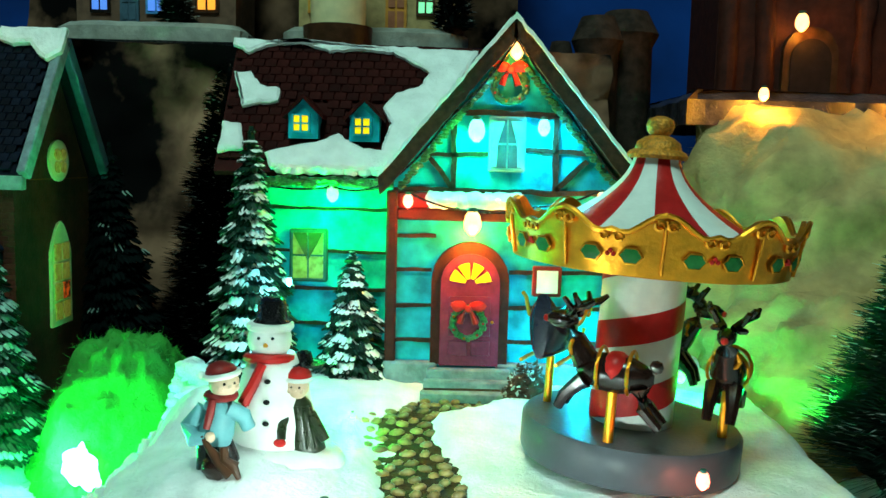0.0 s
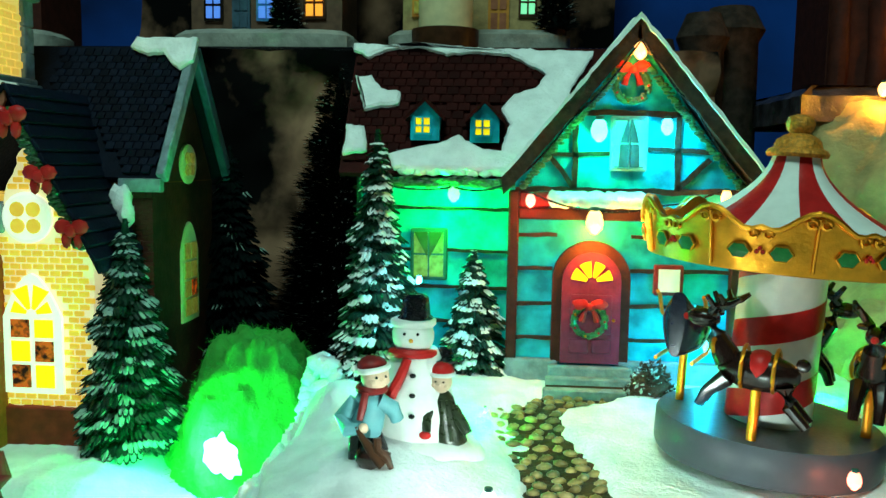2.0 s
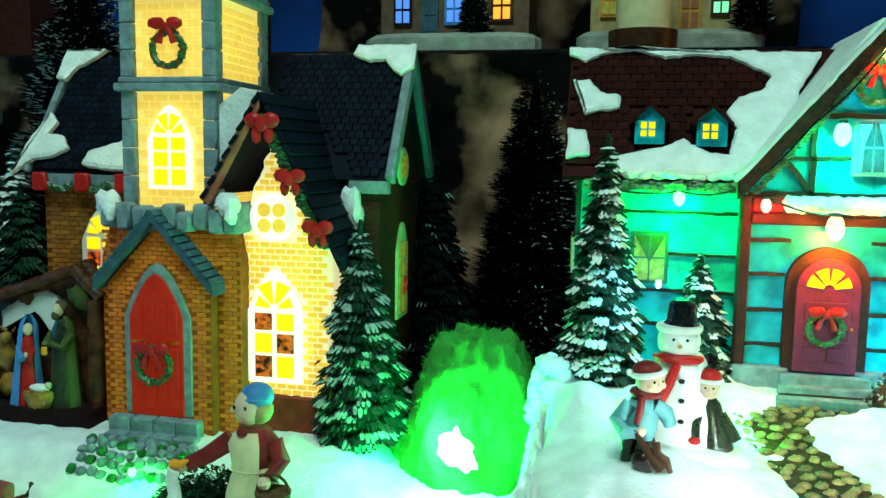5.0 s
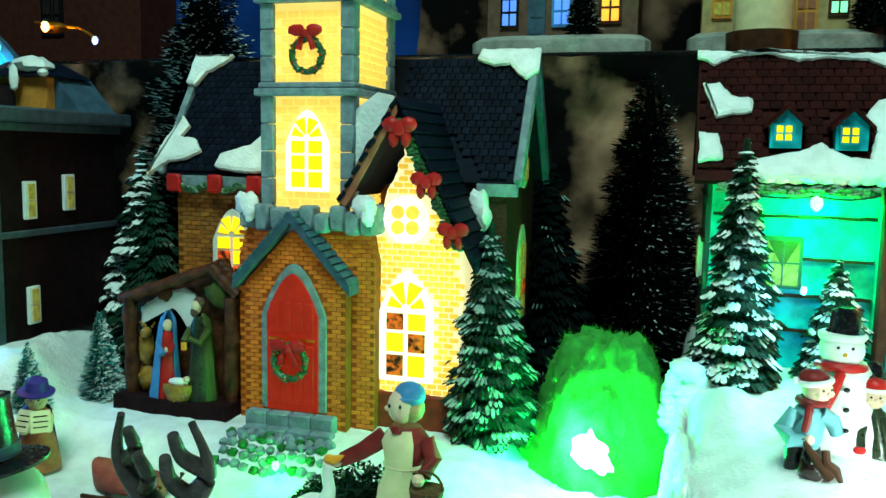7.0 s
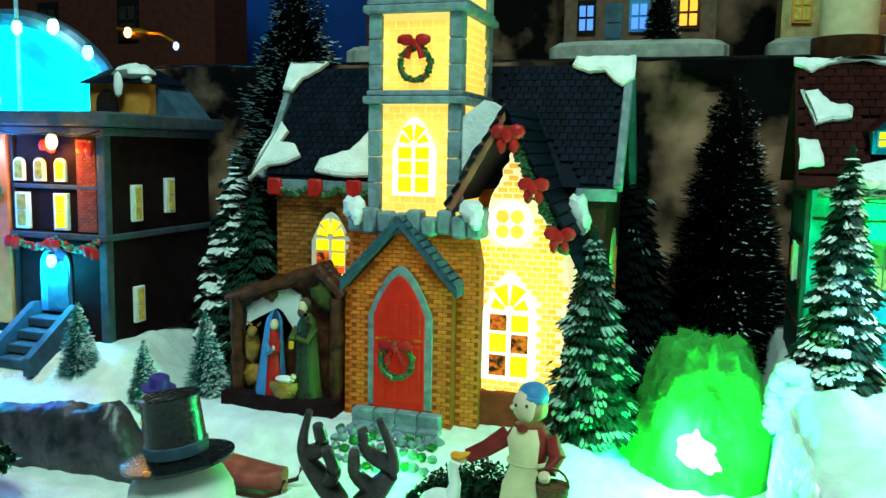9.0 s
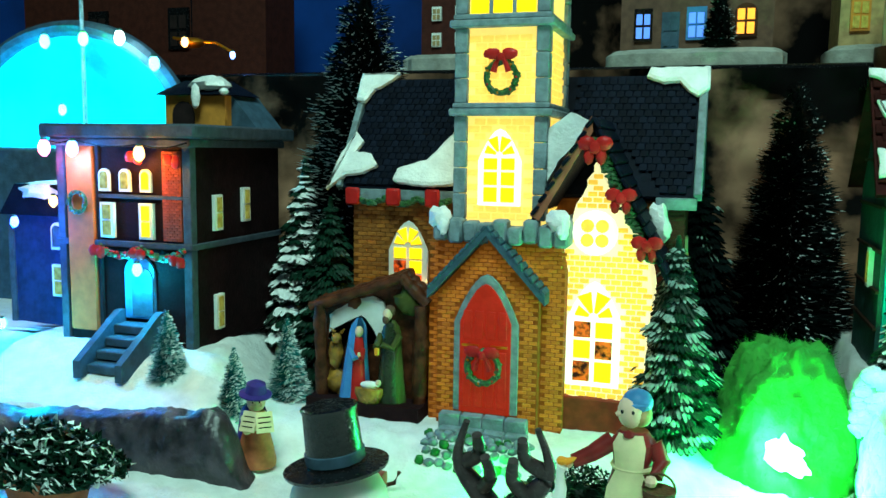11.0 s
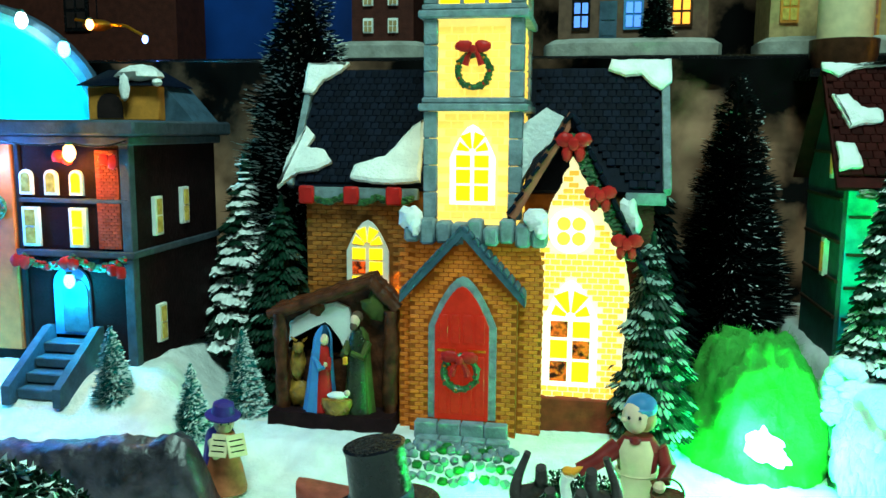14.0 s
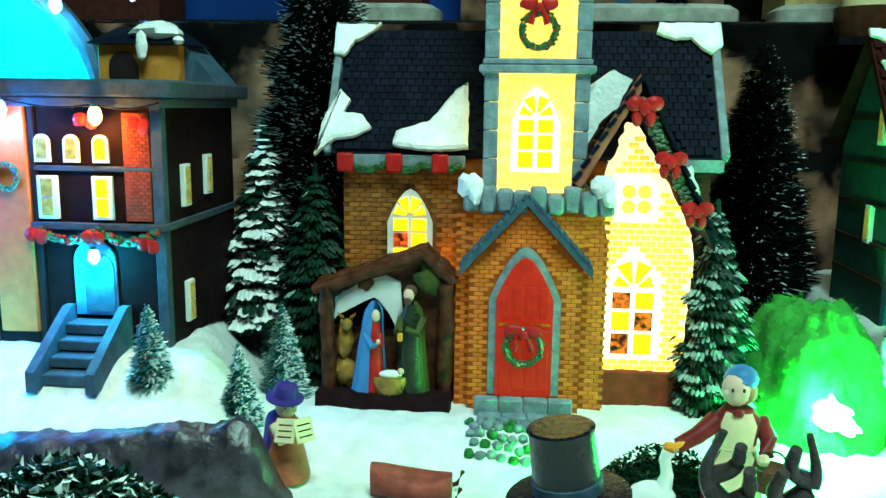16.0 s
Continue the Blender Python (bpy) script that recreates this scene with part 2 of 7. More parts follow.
class Shape:
    """Collects vertices and faces with material numbers."""

    def __init__(self):
        self.v, self.f, self.m = [], [], []

    def add(self, vs, fs, mi=0, at=None):
        k = len(self.v)
        self.v += [tuple(at @ Vector(p)) for p in vs] if at else [tuple(p) for p in vs]
        self.f += [tuple(i + k for i in f) for f in fs]
        self.m += [mi] * len(fs)
        return self

    def box(self, x0, x1, y0, y1, z0, z1, mi=0, c=0.0, at=None):
        c = min(c, (x1 - x0) * 0.4, (y1 - y0) * 0.4, (z1 - z0) * 0.4)
        if c <= 0:
            vs = [(x, y, z) for x in (x0, x1) for y in (y0, y1) for z in (z0, z1)]
            return self.add(vs, [(0, 1, 3, 2), (4, 6, 7, 5), (0, 4, 5, 1), (2, 3, 7, 6), (0, 2, 6, 4), (1, 5, 7, 3)], mi, at)
        vs, idx = [], {}
        for i, x in enumerate((x0, x1)):
            for j, y in enumerate((y0, y1)):
                for k, z in enumerate((z0, z1)):
                    dx, dy, dz = (c, -c)[i], (c, -c)[j], (c, -c)[k]
                    for a, p in enumerate(((x, y + dy, z + dz), (x + dx, y, z + dz), (x + dx, y + dy, z))):
                        idx[i, j, k, a] = len(vs)
                        vs.append(p)
        g = idx
        fs = []
        for i in (0, 1):
            fs.append(tuple(g[i, j, k, 0] for j, k in ((0, 0), (0, 1), (1, 1), (1, 0))))
            fs.append(tuple(g[j, i, k, 1] for j, k in ((0, 0), (1, 0), (1, 1), (0, 1))))
            fs.append(tuple(g[j, k, i, 2] for j, k in ((0, 0), (0, 1), (1, 1), (1, 0))))
        for a in (0, 1):
            for b in (0, 1):
                fs.append((g[0, a, b, 1], g[1, a, b, 1], g[1, a, b, 2], g[0, a, b, 2]))
                fs.append((g[a, 0, b, 0], g[a, 1, b, 0], g[a, 1, b, 2], g[a, 0, b, 2]))
                fs.append((g[a, b, 0, 0], g[a, b, 1, 0], g[a, b, 1, 1], g[a, b, 0, 1]))
        for i in (0, 1):
            for j in (0, 1):
                for k in (0, 1):
                    fs.append((g[i, j, k, 0], g[i, j, k, 1], g[i, j, k, 2]))
        return self.add(vs, fs, mi, at)

    def lathe(self, prof, n=20, o=(0, 0, 0), mi=0, at=None, sx=1, sy=1):
        vs, fs = [], []
        for r, z in prof:
            for i in range(n):
                a = 2 * math.pi * i / n
                vs.append((o[0] + r * sx * math.cos(a), o[1] + r * sy * math.sin(a), o[2] + z))
        for k in range(len(prof) - 1):
            for i in range(n):
                j = (i + 1) % n
                fs.append((k * n + i, k * n + j, (k + 1) * n + j, (k + 1) * n + i))
        fs.append(tuple(range(n - 1, -1, -1)))
        fs.append(tuple(range((len(prof) - 1) * n, len(prof) * n)))
        return self.add(vs, fs, mi, at)

    def ball(self, c, r, mi=0, n=12, rough=0.0, at=None):
        r = (r, r, r) if isinstance(r, (int, float)) else r
        m = max(4, n // 2)
        vs, fs = [], []
        for k in range(m + 1):
            p = math.pi * (k / m - 0.5)
            for i in range(n):
                a = 2 * math.pi * i / n
                d = Vector((math.cos(p) * math.cos(a), math.cos(p) * math.sin(a), math.sin(p)))
                s = 1 + (rough * noise.noise(d * 2.3 + Vector(c) * 170) if rough else 0)
                vs.append((c[0] + r[0] * d.x * s, c[1] + r[1] * d.y * s, c[2] + r[2] * d.z * s))
        for k in range(m):
            for i in range(n):
                j = (i + 1) % n
                fs.append((k * n + i, k * n + j, (k + 1) * n + j, (k + 1) * n + i))
        return self.add(vs, fs, mi, at)

    def tube(self, pts, rad, n=8, mi=0, at=None):
        pts = [Vector(p) for p in pts]
        rads = rad if isinstance(rad, (list, tuple)) else [rad] * len(pts)
        vs, fs = [], []
        for k, p in enumerate(pts):
            d = (pts[min(k + 1, len(pts) - 1)] - pts[max(k - 1, 0)]).normalized()
            u = d.cross(Vector((0.13, 0.21, 0.97)) if abs(d.z) < 0.9 else Vector((1, 0.1, 0))).normalized()
            w = d.cross(u)
            for i in range(n):
                a = 2 * math.pi * i / n
                vs.append(p + (u * math.cos(a) + w * math.sin(a)) * rads[k])
        for k in range(len(pts) - 1):
            for i in range(n):
                j = (i + 1) % n
                fs.append((k * n + i, k * n + j, (k + 1) * n + j, (k + 1) * n + i))
        fs += [tuple(range(n - 1, -1, -1)), tuple(range((len(pts) - 1) * n, len(pts) * n))]
        return self.add(vs, fs, mi, at)

    def slab(self, pts, y0, y1, mi=0, at=None):
        """A polygon of (x, z) points, from y0 in front to y1 behind."""
        n = len(pts)
        vs = [(x, y0, z) for x, z in pts] + [(x, y1, z) for x, z in pts]
        fs = [tuple(range(n)), tuple(range(2 * n - 1, n - 1, -1))]
        fs += [(i, i + n, (i + 1) % n + n, (i + 1) % n) for i in range(n)]
        return self.add(vs, fs, mi, at)


def bend(pts, k=5):
    """A smooth curve through a few points."""
    p = [Vector(pts[0])] + [Vector(q) for q in pts] + [Vector(pts[-1])]
    out = []
    for a, b, c, d in zip(p, p[1:], p[2:], p[3:]):
        for i in range(k):
            t = i / k
            out.append(0.5 * (2 * b + (c - a) * t + (2 * a - 5 * b + 4 * c - d) * t * t + (3 * b - a - 3 * c + d) * t ** 3))
    return out + [p[-1]]


def tub_shape(at, length, half, top):
    """A rounded sleigh body along x, open profile top(t) from its high back to its front."""
    s = Shape()
    for k in range(15):
        t = k / 14
        w = half * math.sin(math.pi * (0.03 + 0.94 * t)) ** 0.45
        for i in range(18):
            a = 2 * math.pi * i / 18
            c, d = math.copysign(abs(math.cos(a)) ** 0.6, math.cos(a)), math.copysign(abs(math.sin(a)) ** 0.6, math.sin(a))
            s.v.append(tuple(at @ Vector((length * (t - 0.5), w * c * (0.82 + 0.18 * d), top(t) * (0.5 + 0.5 * d)))))
    s.f = [(k * 18 + i, k * 18 + (i + 1) % 18, (k + 1) * 18 + (i + 1) % 18, (k + 1) * 18 + i) for k in range(14) for i in range(18)] + [tuple(range(17, -1, -1)), tuple(range(252, 270))]
    s.m = [0] * len(s.f)
    return s


WORLD_OF = {}


def thing(name, place, label, category, group="", kind="", rz=0):
    ob = new(name)
    ob.empty_display_size = 0.01
    ob.matrix_basis = WORLD_OF[ob] = pose(*place, 0, 0, rz)
    return tagged(ob, label, category, group, kind)


def mesh_of(name, shape, mats, sharp=40):
    me = bpy.data.meshes.new(name)
    me.from_pydata(shape.v, [], shape.f)
    for m in (mats if isinstance(mats, (list, tuple)) else [mats]):
        me.materials.append(m)
    me.polygons.foreach_set("material_index", shape.m)
    bm = bmesh.new()
    bm.from_mesh(me)
    if len(bm.faces) < 60000:
        bmesh.ops.recalc_face_normals(bm, faces=bm.faces)
    bm.to_mesh(me)
    bm.free()
    if sharp:
        me.shade_smooth()
        me.set_sharp_from_angle(angle=radians(sharp))
        for p in me.polygons:
            if len(p.vertices) > 8:
                p.use_smooth = False
    return me


def part(name, shape, mats, parent, label="", sharp=40):
    """One mesh, given in world places, under a thing or a part."""
    me = mesh_of(name, shape, mats, sharp)
    me.transform(WORLD_OF[parent].inverted())
    ob = new(name, me)
    ob.parent = parent
    WORLD_OF[ob] = WORLD_OF[parent]
    return tagged(ob, label)


def single(name, shape, mats, label, category, group="", kind="", sharp=40):
    ob = new(name, mesh_of(name, shape, mats, sharp))
    WORLD_OF[ob] = Matrix()
    return tagged(ob, label, category, group, kind)


def piece(name, me, parent, m):
    ob = new(name, me)
    ob.parent = parent
    ob.matrix_basis = WORLD_OF[parent].inverted() @ m
    return ob


def smooth(a, b, v):
    t = min(1.0, max(0.0, (v - a) / (b - a)))
    return t * t * (3 - 2 * t)


def nz(x, y, z=0.0, s=1.0):
    return noise.noise(Vector((x * s, y * s, z * s)))


def ragged(pts, step=0.003, amp=0.0012, seed=0):
    """A closed outline with uneven edges."""
    out = []
    for i, p in enumerate(pts):
        q = pts[(i + 1) % len(pts)]
        k = max(1, int(math.dist(p, q) / step))
        for j in range(k):
            t = j / k
            x, y = p[0] + (q[0] - p[0]) * t, p[1] + (q[1] - p[1]) * t
            out.append((x + amp * nz(x * 260, y * 260, seed + 0.5), y + amp * nz(x * 260, y * 260, seed + 7.5)))
    return out


def snow_slab(shape, pts, m, thick=0.003, mi=0, step=0.003, amp=0.0012, seed=0):
    """Lumpy snow with an uneven outline, lying on the xy plane of m."""
    if sum(a[0] * b[1] - b[0] * a[1] for a, b in zip(pts, pts[1:] + pts[:1])) < 0:
        pts = pts[::-1]
    o = ragged(pts, step, amp, seed)
    n = len(o)
    vs = [(x, y, 0) for x, y in o] + [(x, y, thick * 0.7) for x, y in o]
    for i in range(n):
        a, b = o[i - 1], o[(i + 1) % n]
        dx, dy = b[0] - a[0], b[1] - a[1]
        d = math.hypot(dx, dy) or 1
        vs.append((o[i][0] - dy / d * thick * 0.5, o[i][1] + dx / d * thick * 0.5, thick))
    fs = [(i, (i + 1) % n, (i + 1) % n + n, i + n) for i in range(n)]
    fs += [(i + n, (i + 1) % n + n, (i + 1) % n + 2 * n, i + 2 * n) for i in range(n)]
    fs.append(tuple(range(2 * n, 3 * n)))
    shape.add(vs, fs, mi, m)


def slope_frame(x, y0, z0, y1, z1):
    """Frame on a roof slope: x along the eave, y up the slope, z out of it."""
    up = Vector((0, y1 - y0, z1 - z0)).normalized()
    out = Vector((1, 0, 0)).cross(up)
    return Matrix(((1, up.x, out.x, x), (0, up.y, out.y, y0), (0, up.z, out.z, z0), (0, 0, 0, 1)))


def arch(w, h, n=10, pointed=0.0):
    """Outline of an arched opening, width w, total height h, from the lower left."""
    r = w / 2
    rise = r * (1 + pointed)
    pts = [(-r, 0), (r, 0)]
    for i in range(n + 1):
        a = math.pi * i / n
        x = math.cos(a) * r
        z = math.sin(a) * rise if not pointed else rise * (1 - (abs(x) / r) ** 1.7)
        pts.append((x, h - rise + z))
    return pts


def moved(pts, x, z):
    return [(a + x, b + z) for a, b in pts]

# ---- ground and room ----


PATH_ROWS = ((0.26, 0.000, 0.018), (0.31, -0.005, 0.018), (0.345, -0.010, 0.020), (0.371, -0.019, 0.018), (0.392, -0.021, 0.019), (0.413, 0.001, 0.024), (0.432, 0.014, 0.023))


def path_at(y):
    """Middle and half width of the cobbled path at a depth."""
    for (y0, m0, h0), (y1, m1, h1) in zip(PATH_ROWS, PATH_ROWS[1:]):
        if y <= y1:
            break
    t = smooth(y0, y1, y)
    return m0 + (m1 - m0) * t, h0 + (h1 - h0) * t


def path_side(x, y):
    """How far a place lies from the middle of the path, over its half width."""
    mid, half = path_at(y)
    return abs(x - mid) / half


def ground_z(x, y):
    z = -0.064 + 0.004 * nz(x, y, 0.3, 9)
    church = smooth(-0.56, -0.50, x) * (1 - smooth(-0.245, -0.215, x)) * smooth(0.345, 0.375, y - 0.006 * nz(x, 0, 3, 40))
    z += (-0.048 - z) * church
    left = (1 - smooth(-0.565, -0.50, x - 0.35 * (0.40 - y))) * smooth(0.312, 0.322, y - 0.05 * (x + 0.5))
    z += (-0.037 + 0.023 * smooth(0.325, 0.385, y) - z) * left
    cot = smooth(-0.138, -0.126, x + 0.005 * nz(y, 1, 2, 30)) * smooth(0.235, 0.27, y) * (1 - smooth(0.165, 0.20, x))
    top = -0.007 - 0.006 * (1 - smooth(0.34, 0.40, y)) + 0.004 * smooth(-0.10, -0.06, x) * (1 - smooth(-0.05, -0.01, x))
    z += (top - z) * cot
    if cot > 0.5 and y < 0.43:
        z -= 0.006 * (1 - smooth(0.85, 1.15, path_side(x, y) + 0.12 * nz(x, y, 0, 120)))
    z += 0.012 * math.exp(-((x + 0.085) ** 2 + (y - 0.318) ** 2) / 0.0009) * cot
    z += 0.017 * math.exp(-((x + 0.110) / 0.017) ** 2 - ((y - 0.372) / 0.030) ** 2) * cot
    far = smooth(0.17, 0.24, x)
    z += (-0.045 + 0.06 * smooth(0.46, 0.60, y) - z) * far
    z += 0.0016 * nz(x, y, 0.7, 70) + 0.0008 * nz(x, y, 0.2, 210)
    return z


def ground():
    xs = np.concatenate([np.arange(-1.6, -0.72, 0.04), np.arange(-0.72, 0.30, 0.0034), np.arange(0.30, 1.3, 0.04)])
    ys = np.concatenate([np.arange(-0.35, 0.10, 0.03), np.arange(0.10, 0.60, 0.0034), np.arange(0.60, 1.0, 0.04)])
    s = Shape()
    for y in ys:
        for x in xs:
            s.v.append((x, y, ground_z(x, y)))
    w = len(xs)
    for j in range(len(ys) - 1):
        for i in range(w - 1):
            s.f.append((j * w + i, j * w + i + 1, (j + 1) * w + i + 1, (j + 1) * w + i))
    s.m = [0] * len(s.f)
    return single("ground", s, SNOW, "white artificial snow blanket over the display table", "ground", kind="structure", sharp=0)


g = ground()
g.data.shade_smooth()

room = Shape().box(-1.75, 1.45, -1.3, -1.27, -0.75, 1.36).box(-1.75, -1.72, -1.27, 0.98, -0.75, 1.36).box(1.42, 1.45, -1.27, 0.98, -0.75, 1.36)
single("wall_room", room, DARKCLOTH, "dark unlit walls of the room", "wall", kind="structure")
single("floor", Shape().box(-1.75, 1.45, -1.3, 1.03, -0.80, -0.7502), DARKCLOTH, "dark floor of the room", "floor", kind="structure")
single("ceiling", Shape().box(-1.75, 1.45, -1.3, 1.03, 1.3602, 1.40), DARKCLOTH, "dark ceiling of the room", "ceiling", kind="structure")
single("wall_back", Shape().box(-1.72, 1.42, 0.981, 1.03, -0.75, 1.36), BLUEWALL, "deep blue wall behind the display", "wall", kind="structure")
single("display_table", Shape().box(-1.59, 1.23, -0.34, 0.979, -0.75, -0.085, c=0.006), DARKCLOTH, "large table draped in dark cloth under the display", "table")


def paper_backdrop():
    s = Shape()
    nx, nzz = 190, 34
    for k in range(nzz + 1):
        for i in range(nx + 1):
            x, t = -1.2 + 1.33 * i / nx, k / nzz
            z = -0.09 + 0.295 * t
            c = Vector((x * 11, 3.1, z * 11))
            y = 0.675 - 0.03 * abs(noise.noise(c)) - 0.018 * abs(noise.noise(c * 2.7)) - 0.006 * noise.noise(c * 7)
            s.v.append((x, y, z))
    w = nx + 1
    s.f = [(j * w + i, j * w + i + 1, (j + 1) * w + i + 1, (j + 1) * w + i) for j in range(nzz) for i in range(nx)]
    s.m = [0] * len(s.f)
    return single("backdrop", s, KRAFT, "crumpled brown mountain paper with smoky dark streaks", "backdrop", kind="structure", sharp=60)


paper_backdrop()
upper = Shape()
for k in range(13):
    for i in range(71):
        x, z = -0.43 + 0.50 * i / 70, 0.205 + 0.30 * k / 12
        upper.v.append((x, 0.86 - 0.03 * abs(nz(x * 11, 5.0, z * 11)) - 0.012 * nz(x * 33, 2.0, z * 33), z))
upper.f = [(k * 71 + i, k * 71 + i + 1, (k + 1) * 71 + i + 1, (k + 1) * 71 + i) for k in range(12) for i in range(70)]
upper.m = [0] * len(upper.f)
single("backdrop_upper", upper, KRAFT, "crumpled dark mountain paper behind the shelf houses", "backdrop", kind="structure", sharp=60)
shelf = thing("shelf", (-0.5, 0.70, 0.20), "long black shelf board behind the village", "shelf", kind="structure")
part("board", Shape().box(-1.3, 0.06, 0.682, 0.975, 0.192, 0.210, c=0.002), BLACK, shelf)

# ---- trees ----


def bottlebrush(name, x, y, z, h, r, n, label, mats=(NEEDLE, FROST), frost=0.3, tip=0.25, width=0.0007, group="bottlebrush trees", power=0.85):
    rng = random.Random(int(abs(x * 7919 + y * 104729 + h * 1000) * 1000))
    t = thing(name, (x, y, z), label, "tree", group)
    part("trunk", Shape().lathe([(0.0022, 0), (0.0018, h * 0.3), (0.0006, h * 0.98)], 7, (x, y, z)), BARK, t)
    part("stand", Shape().lathe([(r * 0.42, 0), (r * 0.42, 0.003), (r * 0.36, 0.005)], 14, (x, y, z)), BARK, t)
    s = Shape()
    s.lathe([(r * 0.62, h * 0.06), (r * 0.45, h * 0.4), (0.0008, h * 0.97)], 12, (x, y, z), 0)
    for i in range(n):
        u = 1 - math.sqrt(rng.random())
        zz = z + h * (0.05 + 0.95 * u)
        bump = 1 + 0.10 * math.sin(u * 46) + 0.08 * nz(u * 9, x * 31, y * 17)
        R = (r * (1 - u) ** power + 0.0012) * rng.uniform(0.72, 1.05) * bump
        a = rng.random() * 2 * math.pi
        ca, sa = math.cos(a), math.sin(a)
        lift = R * rng.uniform(-0.1, 0.35)
        w = width * rng.uniform(0.6, 1.3)
        dx, dy = -sa * w, ca * w
        f = 1 - tip * rng.uniform(0.4, 1.3)
        p0 = (x + ca * R * 0.3, y + sa * R * 0.3, zz)
        p1 = (x + ca * R * f, y + sa * R * f, zz + lift * f)
        p2 = (x + ca * R, y + sa * R, zz + lift)
        k = len(s.v)
        s.v += [p0, (p1[0] - dx, p1[1] - dy, p1[2]), (p1[0] + dx, p1[1] + dy, p1[2] + w), p2]
        s.f += [(k, k + 1, k + 2), (k + 1, k + 3, k + 2)]
        s.m += [0, 1 if rng.random() < frost else 0]
    part("crown", s, list(mats), t, sharp=0)
    return t


def pine(name, x, y, z, h, r, tiers, label, snow=0.5, size=0.011, seed=1, lean=0.0, group="moulded pine trees", cap=0.0, mats=(PINE, SNOW), tuft=1.0, power=0.66):
    """A moulded pine: tiers of drooping fingered sprays, snow on some."""
    rng = random.Random(seed)
    t = thing(name, (x, y, z), label, "tree", group)
    part("trunk", Shape().lathe([(r * 0.16, 0), (r * 0.12, h * 0.2), (0.001, h * 0.95)], 8, (x, y, z)), BARK, t)
    s, w = Shape(), Shape()
    s.lathe([(r * 0.55, h * 0.05), (r * 0.38, h * 0.45), (0.0012, h * 0.97)], 12, (x, y, z))
    for k in range(tiers):
        u = k / (tiers - 1)
        R = r * (1 - u) ** power * (1 + 0.06 * math.sin(k * 2.1)) + 0.0020
        zz = z + h * (0.06 + 0.88 * u)
        m = max(4, int(2 * math.pi * R / (size * 0.62)))
        a0 = rng.random() * 6.28
        for i in range(m):
            a = a0 + 2 * math.pi * (i + rng.uniform(-0.3, 0.3)) / m
            L = min(size * 1.5, R * 0.9) * rng.uniform(0.7, 1.2)
            Ro = R * rng.uniform(0.78, 1.08) * (1 + 0.20 * nz(math.cos(a) * 1.6 + seed, math.sin(a) * 1.6, k * 0.55))
            wd = size * rng.uniform(0.55, 0.85)
            drop = L * rng.uniform(0.28, 0.52)
            zj = zz + rng.uniform(-0.45, 0.45) * h / tiers
            white = rng.random() < snow * (0.42 + 1.5 * nz(math.cos(a) * 2, math.sin(a) * 2, k * 0.8 + seed))
            for f in (-1, 0, 1):
                b = a + f * wd * 0.58 / max(Ro, 0.004)
                cb, sb = math.cos(b), math.sin(b)
                Rt = Ro * (1.0 if f == 0 else 0.94) + rng.uniform(-0.0006, 0.0006)
                Ri = max(0.0, Ro - L)
                ww = wd * rng.uniform(0.30, 0.42)

                def at(rad, side, up):
                    return (x + cb * rad - sb * side + lean * (zj - z), y + sb * rad + cb * side, zj + up)
                mid = Ri + (Rt - Ri) * 0.62
                th = size * 0.10
                vs = [at(Ri, 0, drop * 0.5), at(mid, -ww, -drop * 0.10), at(mid, 0, drop * 0.16), at(mid, ww, -drop * 0.10), at(Rt, -ww * 0.5, -drop * 0.60), at(Rt * 1.01, 0, -drop * 0.78), at(Rt, ww * 0.5, -drop * 0.60), at(mid, 0, -drop * 0.42)]
                s.add(vs, [(0, 1, 2), (0, 2, 3), (1, 4, 5, 2), (2, 5, 6, 3), (1, 7, 5, 4), (7, 3, 6, 5), (0, 7, 1), (0, 3, 7)])
                if white:
                    q = mid - (Rt - Ri) * (0.05 if snow < 1 else 0.45)
                    e = rng.uniform(0.75, 1.08)
                    tw = tuft * rng.uniform(0.7, 1.15)
                    vs = [at(q, 0, drop * 0.22 + th), at(mid, -ww * 0.85 * tw, th * 0.9), at(mid, 0, drop * 0.22 + th), at(mid, ww * 0.85 * tw, th * 0.9), at(mid + (Rt - mid) * e, -ww * 0.55 * tw, -drop * 0.55 * e + th), at(mid + (Rt - mid) * e * 1.05, 0, -drop * 0.70 * e + th), at(mid + (Rt - mid) * e, ww * 0.55 * tw, -drop * 0.55 * e + th)]
                    w.add(vs, [(0, 1, 2), (0, 2, 3), (1, 4, 5, 2), (2, 5, 6, 3)])
    if cap:
        w.ball((x + lean * h, y, z + h * 0.93), (cap * 0.55, cap * 0.55, cap), n=10, rough=0.5)
        w.ball((x + cap * 0.6 + lean * h, y - cap * 0.3, z + h * 0.93 - cap * 0.9), (cap * 0.5, cap * 0.5, cap * 0.6), n=10, rough=0.5)
    part("foliage", s, mats[0], t, sharp=0)
    if w.v:
        tagged(part("snow_cover", w, mats[1], t, "white snow on the sprays", sharp=0), kind="stuff")
    return t


